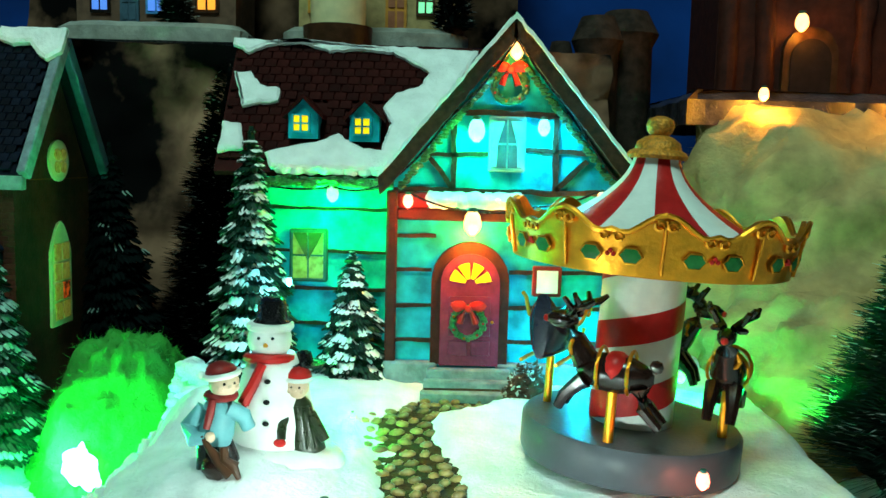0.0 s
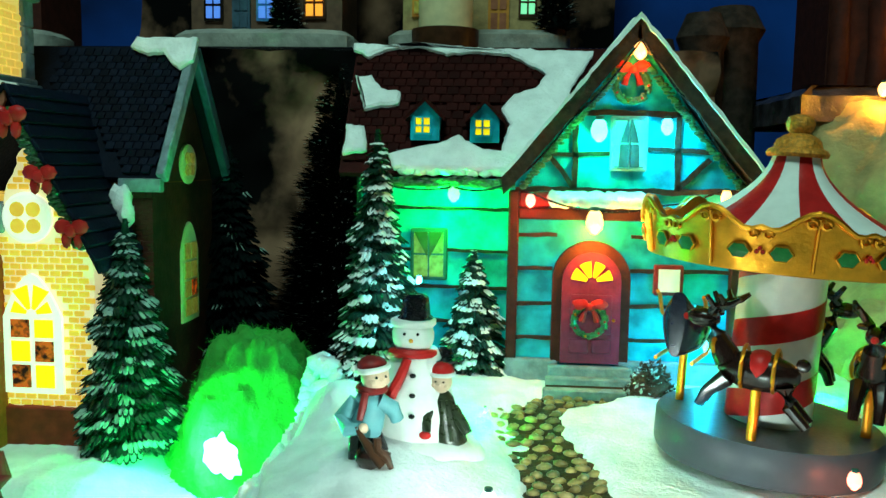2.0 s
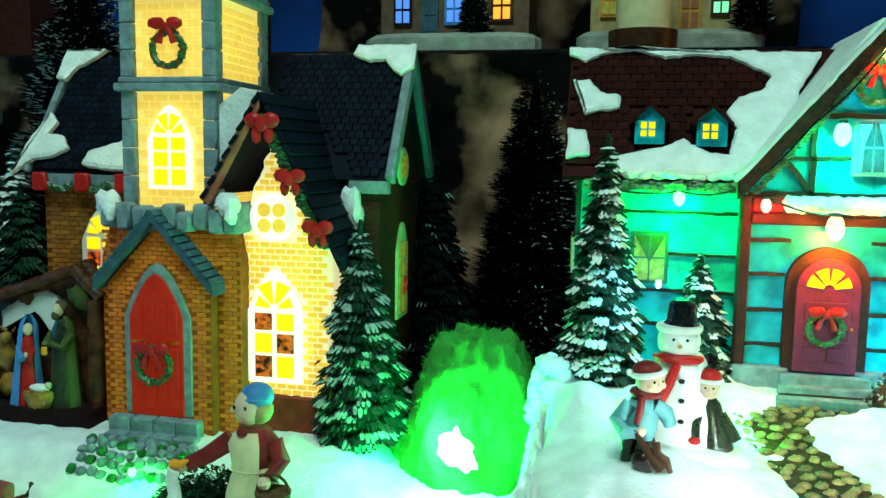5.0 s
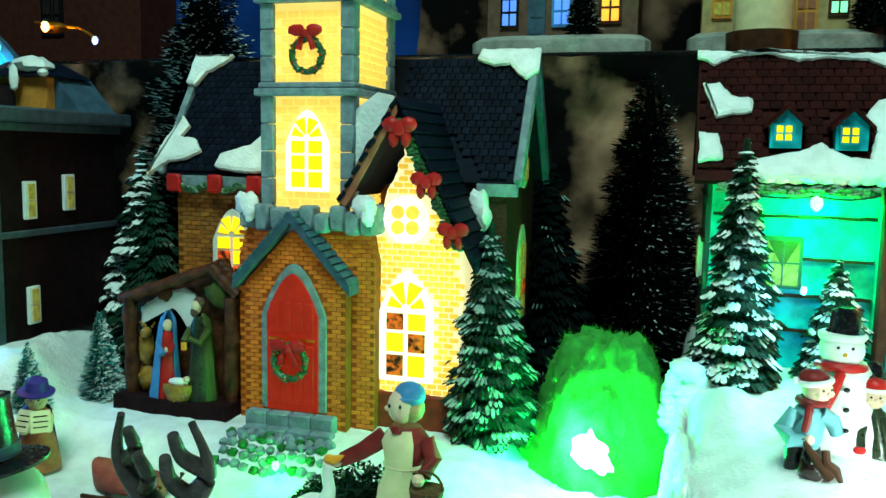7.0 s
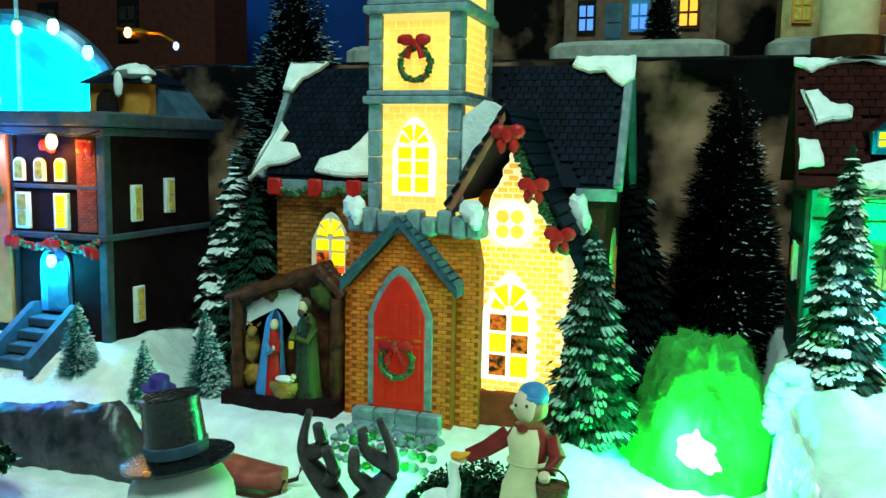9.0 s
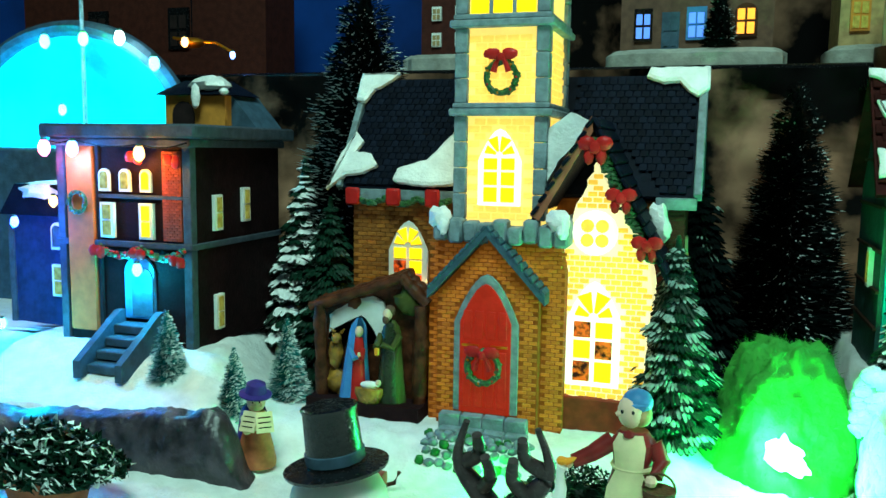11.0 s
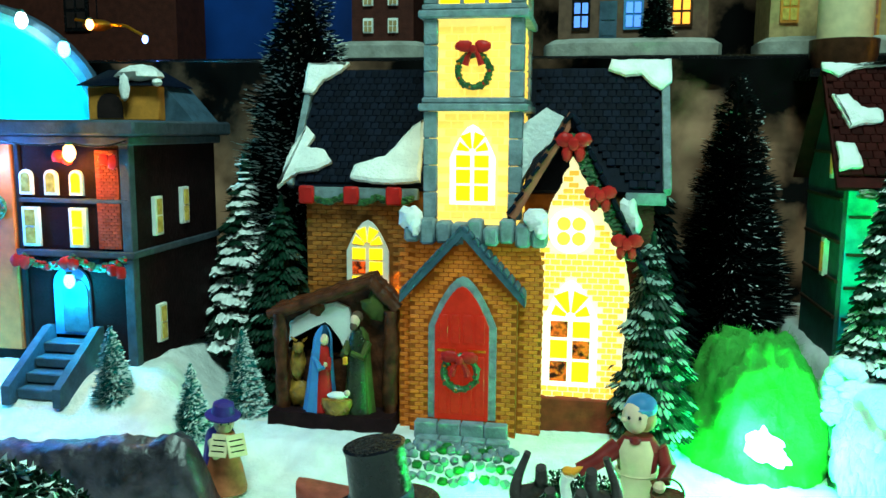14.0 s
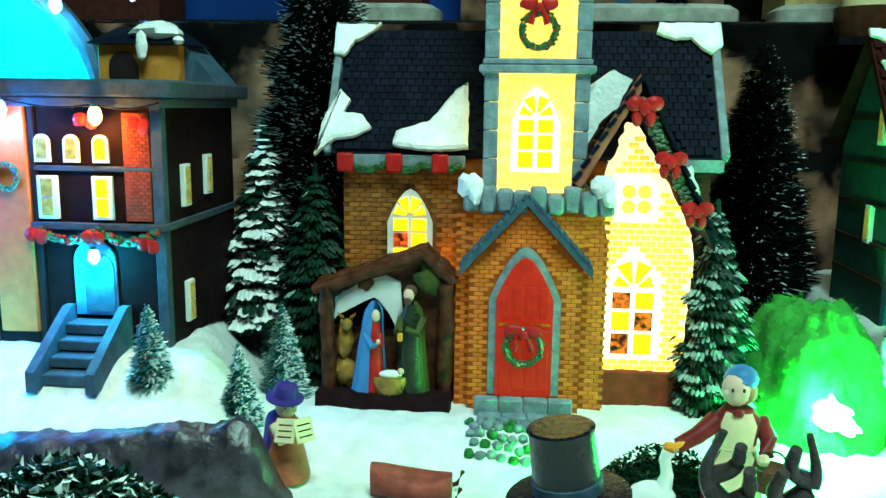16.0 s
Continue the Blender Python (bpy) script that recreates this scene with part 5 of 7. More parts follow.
for x in (-0.6460, -0.6120):
    sash(town, x, 0.0645, 0.0125, 0.026, HY0 - 0.0005, WINDIM if x < -0.63 else WINGLOW)
for i, x in enumerate((-0.6480, -0.6300, -0.6120)):
    w = part("window", Shape().slab(moved(arch(0.0095, 0.0165, 8), x, 0.0985), HY0 - 0.0022, HY0 + 0.001), WHITE, town, "small white arched window")
    part("pane", Shape().slab(moved(arch(0.006, 0.0125, 8), x, 0.1005), HY0 - 0.0030, HY0 - 0.002), WINGLOW if i == 2 else WINDIM, w)
for y, z in ((0.424, 0.070), (0.462, 0.074), (0.424, -0.004)):
    sash(town, HX1 + 0.0006, z, 0.0105, 0.0265, y, WINDIM, 1)
dr = part("door_recess", Shape().slab(moved(arch(0.026, 0.046, 12), -0.6195, 0.006), HY0 - 0.002, HY0 + 0.0012), BLUEPAINT, town, "rounded blue doorway")
part("door", Shape().slab(moved(arch(0.018, 0.036, 12), -0.6165, 0.008), HY0 - 0.003, HY0 - 0.001), SLATEBLUE, dr)
gsh = Shape()
for i in range(170):
    t = rng.random()
    gsh.ball((-0.652 + 0.074 * t, HY0 - 0.005 + rng.uniform(-0.001, 0.001), 0.058 - 0.006 * abs(math.sin(t * 6.3)) + rng.uniform(-0.002, 0.002)), (0.0022, 0.0014, 0.0014), rng.choice((0, 0, 1)), n=5)
part("garland", gsh, [GARLAND, RED], town, "green and red garland over the door")
for x, z in ((-0.652, 0.055), (-0.583, 0.051), (-0.617, 0.055), (-0.585, 0.122), (-0.617, 0.124)):
    part("red_bow", Shape().ball((x - 0.003, HY0 - 0.007, z), (0.0045, 0.0025, 0.0042), n=8, rough=0.4).ball((x + 0.003, HY0 - 0.007, z - 0.001), (0.0042, 0.0025, 0.0048), n=8, rough=0.4), RED, town, "red ribbon bow")
wreath("wreath", -0.669, HY0 - 0.006, 0.090, 0.0075, town, False)
# outside stairs
for i in range(4):
    part("step", Shape().box(-0.634, -0.604, 0.352 + 0.0095 * i, 0.395, -0.026 + 0.0075 * i, -0.0195 + 0.0075 * i, c=0.0008), SLATEBLUE, town, "blue-grey step")
for x in (-0.6365, -0.6015):
    part("stair_cheek", Shape().add([(x + a, y, z) for a in (-0.0028, 0.0028) for y, z in ((0.345, -0.028), (0.396, -0.028), (0.396, 0.012), (0.388, 0.012), (0.345, -0.016))],
                                    [(0, 1, 2, 3, 4), (9, 8, 7, 6, 5), (0, 5, 6, 1), (1, 6, 7, 2), (2, 7, 8, 3), (3, 8, 9, 4), (4, 9, 5, 0)]), SLATEBLUE, town)
# roof lantern
cup = part("cupola", Shape().box(-0.646, -0.590, 0.462, 0.500, 0.1472, 0.172, c=0.001), ORANGE, town, "orange rooftop cupola")
part("opening", Shape().slab(moved(arch(0.020, 0.018, 8), -0.628, 0.149), 0.4605, 0.464), DARKMORTAR, cup, "dark arched opening")
part("cupola_roof", Shape().add([(-0.651, 0.456, 0.172), (-0.585, 0.456, 0.172), (-0.585, 0.506, 0.172), (-0.651, 0.506, 0.172), (-0.636, 0.474, 0.184), (-0.600, 0.474, 0.184), (-0.600, 0.488, 0.184), (-0.636, 0.488, 0.184)],
                                [(0, 1, 5, 4), (1, 2, 6, 5), (2, 3, 7, 6), (3, 0, 4, 7), (4, 5, 6, 7), (0, 3, 2, 1)]), NAVY, cup)
part("snow_cap", Shape().ball((-0.606, 0.466, 0.180), (0.017, 0.012, 0.006), n=14, rough=0.4).ball((-0.612, 0.4545, 0.170), (0.004, 0.003, 0.010), n=8, rough=0.3).ball((-0.588, 0.457, 0.174), (0.004, 0.004, 0.003), n=8), SNOW, cup, "dripping white snow cap")
part("roof_slope", Shape().add([(-0.590, 0.47, 0.147), (-0.568, 0.47, 0.147), (-0.590, 0.47, 0.172), (-0.590, 0.51, 0.147), (-0.568, 0.51, 0.147), (-0.590, 0.51, 0.172)], [(0, 1, 2), (3, 5, 4), (1, 4, 5, 2), (0, 2, 5, 3), (0, 3, 4, 1)]), SLATEBLUE, town)

blue = thing("small_blue_house", (-0.74, 0.43, -0.016), "small blue-lit house with snowy roof", "house")
part("wall", Shape().box(-0.772, -0.700, 0.425, 0.50, -0.018, 0.075), NIGHTBLUE, blue)
part("roof", Shape().slab([(-0.777, 0.075), (-0.696, 0.075), (-0.714, 0.100), (-0.76, 0.100)], 0.42, 0.505), NAVY, blue)
part("corner_pilaster", Shape().box(-0.7725, -0.767, 0.4235, 0.429, -0.018, 0.075), TOWNSTONE, blue)
sash(blue, -0.722, 0.010, 0.013, 0.026, 0.4245, WINDIM)
w = part("window", Shape().slab(moved(arch(0.012, 0.022, 8), -0.722, 0.048), 0.4225, 0.4255), WHITE, blue)
part("pane", Shape().slab(moved(arch(0.008, 0.017, 8), -0.722, 0.0505), 0.4215, 0.423), SLATEBLUE, w)
part("roof_snow", Shape().ball((-0.735, 0.43, 0.095), (0.03, 0.015, 0.008), n=14, rough=0.4), SNOW, blue)

# ---- carousel ----
CX, CY, CB = 0.089, 0.350, -0.006
car = thing("carousel", (CX, CY, CB), "gold and candy-striped toy carousel with reindeer seats", "carousel")
part("base", Shape().lathe([(0.0465, -0.004), (0.0472, -0.002), (0.0472, 0.0105), (0.0460, 0.0120), (0.001, 0.0122)], 56, (CX, CY, CB)), GREYPLASTIC, car, "round grey plastic base")


COL0, COL1, COLR = CB + 0.0115, 0.078, 0.0178
column = part("column", Shape().lathe([(COLR, COL0), (COLR, COL1)], 48, (CX, CY, 0)), WHITE, car, "white column", sharp=60)
stripe = Shape()
turn = -1.5
prev = None
while turn < 4:
    lo = 0.014 + 0.0305 * (turn - 0.78)
    lo, hi = max(COL0, min(COL1, lo)), max(COL0, min(COL1, lo + 0.0122))
    a = 2 * math.pi * turn
    ring = [(CX + COLR * 1.012 * math.cos(a), CY + COLR * 1.012 * math.sin(a), z) for z in (lo, hi)]
    k = len(stripe.v)
    stripe.v += ring
    if prev is not None and hi - lo > 1e-5:
        stripe.f.append((prev, k, k + 1, prev + 1))
        stripe.m.append(0)
    prev = k
    turn += 1 / 48
part("spiral_stripe", stripe, RED, column, "red spiral stripe", sharp=60)


def canopy():
    s = Shape()
    n, rows = 60, 14
    for k in range(rows + 1):
        t = k / rows
        r = 0.0095 + 0.0435 * (1 - t) ** 2.0 + 0.004 * (1 - t)
        z = 0.084 + 0.037 * t
        for i in range(n):
            a = 2 * math.pi * i / n
            q = 1 + 0.02 * (1 - t) * math.cos(a * 12)
            s.v.append((CX + r * q * math.cos(a), CY + r * q * math.sin(a), z))
    for k in range(rows):
        for i in range(n):
            s.f.append((k * n + i, k * n + (i + 1) % n, (k + 1) * n + (i + 1) % n, (k + 1) * n + i))
            s.m.append(1 if ((i + 2) // 5) % 2 else 0)
    s.f.append(tuple(range(n)))
    s.m.append(0)
    return s


part("canopy", canopy(), [WHITE, RED], car, "concave red and white striped canopy", sharp=60)
part("finial", Shape().lathe([(0.0122, 0.1195), (0.0128, 0.1210), (0.0118, 0.1225), (0.0098, 0.1235), (0.0090, 0.1265), (0.0062, 0.1285), (0.0040, 0.1295), (0.0052, 0.1310), (0.0060, 0.1335), (0.0050, 0.1362), (0.0020, 0.1375)], 28, (CX, CY, 0)), GOLDGLITTER, car, "gold glitter knobbed finial")
part("canopy_floor", Shape().lathe([(0.055, 0.0745), (0.0572, 0.0755), (0.0572, 0.0775), (0.02, 0.078)], 60, (CX, CY, 0)), GOLD, car)
NP = 10
for k in range(NP):
    a0 = 2 * math.pi * (k + 0.25) / NP
    a1 = a0 + 2 * math.pi / NP
    band = Shape()
    n = 12
    cols = []
    for i in range(n + 1):
        t = i / n
        a = a0 + (a1 - a0) * t
        r = 0.0592
        topz = 0.0905 + 0.0085 * (0.5 + 0.5 * math.cos(t * 2 * math.pi)) ** 1.3 - 0.0022 * math.exp(-((t - 0.5) / 0.09) ** 2) * -1
        cols.append((a, topz))
    vs = []
    for a, tz in cols:
        for r, z in ((0.0574, 0.0750), (0.0608, tz), (0.0592, tz), (0.0558, 0.0750)):
            vs.append((CX + r * math.cos(a), CY + r * math.sin(a), z))
    fs = []
    for i in range(n):
        for j in range(4):
            fs.append((i * 4 + j, (i + 1) * 4 + j, (i + 1) * 4 + (j + 1) % 4, i * 4 + (j + 1) % 4))
    band.add(vs, fs)
    pan = part("crown_panel", band, GOLD, car, "scalloped gold panel")

    def on(t, z, out=0.0):
        a = a0 + (a1 - a0) * t
        r = 0.0576 + (z - 0.075) / 0.02 * 0.0034 + out
        return (CX + r * math.cos(a), CY + r * math.sin(a), z)
    part("scroll", Shape().tube([on(i / n, cols[i][1] - 0.0006, 0.0006) for i in range(n + 1)], 0.0011, 6), GOLD, pan)
    for t in (0.06, 0.94, 0.43, 0.57):
        zc = (0.0945 if t in (0.06, 0.94) else 0.0895)
        part("scroll", Shape().tube([on(t + 0.045 * math.cos(q * 0.7), zc + 0.0017 * math.sin(q * 0.7), 0.001) for q in range(10)], 0.0008, 5), GOLD, pan)
    part("rib", Shape().tube([on(0.0, 0.0765, 0.0004), on(0.0, 0.0965, 0.0006)], 0.0007, 6), GOLD, pan)
    for sgn in (-1, 1):
        leaf_s = Shape()
        c = 0.5 + sgn * 0.2
        ring = []
        for q in range(12):
            ang = q * math.pi / 6
            rr = 1.0 if q % 2 == 0 else 0.86
            ring.append(on(c + 0.115 * rr * math.cos(ang), 0.0826 + 0.0033 * rr * math.sin(ang), 0.0012))
        leaf_s.add(ring + [on(c, 0.0826, 0.0022)], [(q, (q + 1) % 12, 12) for q in range(12)])
        part("scroll", Shape().tube(ring + ring[:1], 0.0004, 5), GOLD, pan)
        part("holly_leaf", leaf_s, HOLLY, pan, "green holly leaf")
    for q in (-0.03, 0.03, 0.0):
        part("berry", Shape().ball(on(0.5 + q, 0.0828 + (0.0012 if q == 0 else 0), 0.0010), 0.0009, n=6), RED, pan)


def reindeer_seat(ang, z):
    """A reindeer on a gold pole, facing along the ring."""
    x, y = CX + 0.0385 * math.cos(ang), CY + 0.0385 * math.sin(ang)
    at = Matrix.Translation((x, y, z)) @ Matrix.Rotation(ang + math.pi / 2 + math.pi, 4, "Z") @ Matrix.Scale(1.28, 4)
    pole = part("pole", Shape().lathe([(0.0021, CB + 0.011), (0.0019, z)], 10, (x, y, 0)), GOLD, car, "gold pole")
    s, h = Shape(), Shape()
    s.ball((0, 0, 0), (0.0125, 0.0058, 0.0062), 0, 14, at=at)
    s.tube([(0.009, 0, 0.002), (0.0135, 0, 0.009), (0.0155, 0, 0.0135)], [0.0045, 0.0032, 0.0028], 10, 0, at=at)
    s.ball((0.0180, 0, 0.0142), (0.0055, 0.0030, 0.0030), 0, 10, at=at)
    s.ball((0.0232, 0, 0.0138), 0.0012, 2, 8, at=at)
    for sy in (-1, 1):
        for x0, fx, fz in ((0.0085, 0.016, -0.013), (-0.0085, -0.0155, -0.014)):
            s.tube([(x0, sy * 0.003, -0.003), ((x0 + fx) / 2 + 0.002, sy * 0.0035, -0.0085), (fx, sy * 0.0035, fz)], [0.0030, 0.0019, 0.0015], 8, 0, at=at)
        h.tube([(0.0155, sy * 0.0015, 0.0165), (0.0125, sy * 0.0042, 0.0192), (0.0085, sy * 0.0068, 0.0205), (0.0060, sy * 0.0075, 0.0225)], [0.0014, 0.0013, 0.0012, 0.0007], 6, 1, at=at)
        h.tube([(0.0140, sy * 0.0035, 0.0182), (0.0165, sy * 0.0055, 0.0220)], [0.0012, 0.0008], 6, 1, at=at)
        h.tube([(0.0110, sy * 0.0050, 0.0198), (0.0125, sy * 0.0070, 0.0228)], [0.0012, 0.0008], 6, 1, at=at)
        s.ball((0.0135, sy * 0.0035, 0.0160), (0.0012, 0.0026, 0.0012), 0, 6, at=at)
    s.ball((-0.0125, 0, 0.004), (0.0022, 0.0016, 0.0022), 0, 8, at=at)
    body = part("reindeer", s, [REINDEER, TUSK, RED], car, "dark brown glossy reindeer seat")
    part("antlers", h, [REINDEER, REINDEER], body, "dark antlers")
    b = Shape()
    b.ball((-0.0005, 0, 0.0014), (0.0052, 0.0060, 0.0056), 0, 16, at=at)
    part("saddle", b, RED, body, "red saddle blanket")
    t = Shape()
    for q in (-0.0052, 0.0042):
        t.tube([(q, 0.0064 * math.cos(w * 0.35), 0.0008 + 0.0068 * math.sin(w * 0.35)) for w in range(-3, 13)], 0.0006, 5, 0, at=at)
    t.tube([(0.0125 + 0.001 * math.cos(w * 0.7), 0.0042 * math.cos(w * 0.7), 0.0065 + 0.003 * math.sin(w * 0.7)) for w in range(10)], 0.0007, 5, 0, at=at)
    part("harness", t, GOLD, body, "gold harness trim")


def sleigh_seat(ang, z):
    """A glossy bucket sleigh on a gold pole, facing along the ring."""
    x, y = CX + 0.0385 * math.cos(ang), CY + 0.0385 * math.sin(ang)
    at = Matrix.Translation((x, y, z)) @ Matrix.Rotation(ang - math.pi / 2, 4, "Z")
    part("pole", Shape().lathe([(0.0019, CB + 0.011), (0.0019, z)], 10, (x, y, 0)), GOLD, car, "gold pole")
    side = [(-0.017, 0.019), (-0.013, 0.017), (-0.007, 0.0085), (0.002, 0.0045), (0.010, 0.0055), (0.017, 0.010)]
    body = part("sleigh", tub_shape(at @ pose(0, 0, -0.009), 0.036, 0.0115, lambda t: 0.013 + 0.016 * (1 - t) ** 3 + 0.006 * t ** 4), SLEIGHBLUE, car, "glossy midnight blue sleigh seat", 80)
    for sy in (-1, 1):
        t = Shape().tube([(a, sy * 0.0100, c) for a, c in side], 0.0009, 6, 0, at=at)
        t.tube([(0.018 + 0.003 * math.cos(q * 0.7 - 1.6), sy * 0.0105, 0.010 + 0.003 * math.sin(q * 0.7 - 1.6)) for q in range(8)], 0.0008, 6, 0, at=at)
        t.tube([(-0.018, sy * 0.008, -0.0105), (0.010, sy * 0.008, -0.0105), (0.019, sy * 0.008, -0.007), (0.022, sy * 0.008, 0.0)], 0.0009, 6, 0, at=at)
        part("trim", t, GOLD, body, "curled gold trim")


for deg in (-116, -26, 64):
    reindeer_seat(math.radians(deg), 0.034)
sleigh_seat(math.radians(154), 0.038)

WORLD_OF[car] = Matrix.Translation((0.0835, CY, CB)) @ pose(0, 0, 0, 0, 3.0, 0)
car.matrix_basis = WORLD_OF[car]

# ---- figurines ----


def snowman_group():
    s = Shape()
    x, y, z = -0.0700, 0.330, -0.010
    s.lathe([(0.034, -0.002), (0.0335, 0.002), (0.0310, 0.0055), (0.024, 0.0085), (0.012, 0.010)], 40, (x - 0.002, y - 0.002, z), 0, sy=0.75)
    s.lathe([(0.0175, 0.004), (0.0185, 0.010), (0.0178, 0.018), (0.0155, 0.027), (0.0132, 0.036), (0.0110, 0.0425), (0.0085, 0.0465)], 32, (x + 0.0015, y, z), 0, sy=0.78)
    s.ball((x, y - 0.001, z + 0.0520), (0.0090, 0.0082, 0.0092), 0, 22)
    s.lathe([(0.0086, 0), (0.0097, 0.0014), (0.0096, 0.0030), (0.0078, 0.0038)], 26, (x, y, z + 0.0555), 0, sy=0.95)
    s.lathe([(0.0066, 0), (0.0078, 0.0010), (0.0064, 0.0022), (0.0058, 0.0080), (0.0054, 0.0100), (0.0030, 0.0112)], 22, (x + 0.0008, y, z + 0.0582), 2)
    s.tube([(x + 0.0090 * math.cos(k * math.pi / 10), y + 0.0080 * math.sin(k * math.pi / 10) - 0.0008, z + 0.0443 - 0.0010 * math.sin(k * math.pi / 10)) for k in range(21)], 0.0019, 8, 1)
    s.tube([(x - 0.0012, y - 0.0096, z + 0.0435), (x - 0.0040, y - 0.0122, z + 0.0360), (x - 0.0078, y - 0.0138, z + 0.0285)], [0.0020, 0.0022, 0.0024], 8, 1)
    for k in range(5):
        s.tube([(x - 0.0060 - 0.0009 * k, y - 0.0138, z + 0.0292 - 0.0004 * k), (x - 0.0075 - 0.0010 * k, y - 0.0144, z + 0.0262 - 0.0004 * k)], 0.0005, 5, 1)
    for q, d in ((0.0205, 0.0142), (0.0288, 0.0127), (0.0368, 0.0110)):
        s.ball((x + 0.0012, y - d, z + q), (0.0014, 0.0008, 0.0011), 2, 10)
    for q in (-0.0028, 0.0028):
        s.ball((x + q, y - 0.0088, z + 0.0538), 0.0007, 2, 8)
    s.lathe([(0.0011, 0), (0.0003, 0.0026)], 10, (0, 0, 0), 3, at=Matrix.Translation((x, y - 0.0086, z + 0.0510)) @ pose(0, 0, 0, 90))
    return single("snowman_figurine", s, [WHITE, RED, BLACK, ORANGEPAINT], "glazed white snowman with black hat and red scarf", "figurine")


snowman_group()


def face(s, c, h, skin, ink, toward):
    """Eyes, nose and cheeks on a painted head that looks along toward."""
    d = Vector(toward).normalized()
    u = Vector((-d.y, d.x, 0))
    c = Vector(c)
    for q in (-1, 1):
        s.ball(c + d * h * 0.92 + u * q * h * 0.36 + Vector((0, 0, h * 0.12)), h * 0.11, ink, 6)
        s.ball(c + d * h * 0.72 + u * q * h * 0.55 - Vector((0, 0, h * 0.25)), h * 0.26, skin, 8)
    s.ball(c + d * h * 1.02 - Vector((0, 0, h * 0.10)), h * 0.17, skin, 8)


def boy():
    """Child in a pale blue jacket, leaning on the snowman with a brass horn."""
    s = Shape()
    x, y, z = -0.0905, 0.305, -0.0125
    s.tube([(x, y, z + 0.003), (x + 0.0008, y, z + 0.010), (x + 0.0022, y + 0.001, z + 0.0215)], [0.0030, 0.0033, 0.0046], 12, 1)
    s.tube([(x + 0.0115, y + 0.004, z + 0.006), (x + 0.0098, y + 0.003, z + 0.012), (x + 0.0052, y + 0.002, z + 0.0215)], [0.0028, 0.0034, 0.0044], 12, 1)
    s.ball((x - 0.0004, y - 0.0022, z + 0.0024), (0.0034, 0.0056, 0.0027), 3, 12)
    s.ball((x + 0.0130, y + 0.001, z + 0.0052), (0.0036, 0.0050, 0.0027), 3, 12)
    s.lathe([(0.0068, 0), (0.0074, 0.004), (0.0070, 0.010), (0.0056, 0.0150), (0.0028, 0.0170)], 20, (0, 0, 0), 0, at=Matrix.Translation((x + 0.0036, y + 0.001, z + 0.0190)) @ pose(0, 0, 0, 0, 11, 0), sy=0.82)
    s.tube([(x + 0.0012, y - 0.001, z + 0.0325), (x - 0.0042, y - 0.003, z + 0.0260), (x - 0.0010, y - 0.0075, z + 0.0225), (x + 0.0040, y - 0.0085, z + 0.0235)], [0.0036, 0.0036, 0.0032, 0.0024], 10, 0)
    s.tube([(x + 0.0095, y, z + 0.0325), (x + 0.0150, y + 0.002, z + 0.0290), (x + 0.0170, y + 0.003, z + 0.0240)], [0.0036, 0.0034, 0.0028], 10, 0)
    s.ball((x + 0.0052, y - 0.0088, z + 0.0238), 0.0021, 2, 10)
    s.tube([(x + 0.0068 + 0.0050 * math.cos(k * math.pi / 8), y + 0.001 + 0.0046 * math.sin(k * math.pi / 8), z + 0.0372) for k in range(17)], 0.0017, 8, 4)
    s.tube([(x + 0.0052, y - 0.0046, z + 0.0368), (x + 0.0044, y - 0.0066, z + 0.0310), (x + 0.0034, y - 0.0072, z + 0.0265)], [0.0015, 0.0016, 0.0013], 8, 4)
    hd = (x + 0.0082, y, z + 0.0425)
    s.ball(hd, (0.0058, 0.0056, 0.0060), 2, 18)
    face(s, hd, 0.0056, 2, 3, (0.75, -1, 0))
    s.ball((x + 0.0070, y + 0.0010, z + 0.0462), (0.0062, 0.0060, 0.0044), 4, 16)
    s.tube([(x + 0.0073 + 0.0061 * math.cos(k * math.pi / 9), y + 0.0005 + 0.0058 * math.sin(k * math.pi / 9), z + 0.0455 + 0.0010 * math.cos(k * math.pi / 9)) for k in range(19)], 0.0012, 8, 5)
    s.ball((x + 0.0000, y - 0.001, z + 0.0455), 0.0015, 5, 10)
    return single("child_figurine", s, [AQUA, BLACK, SKIN, BLACK, MAROON, WHITE], "painted child figurine in pale blue jacket, leaning in", "figurine", "children round the snowman")


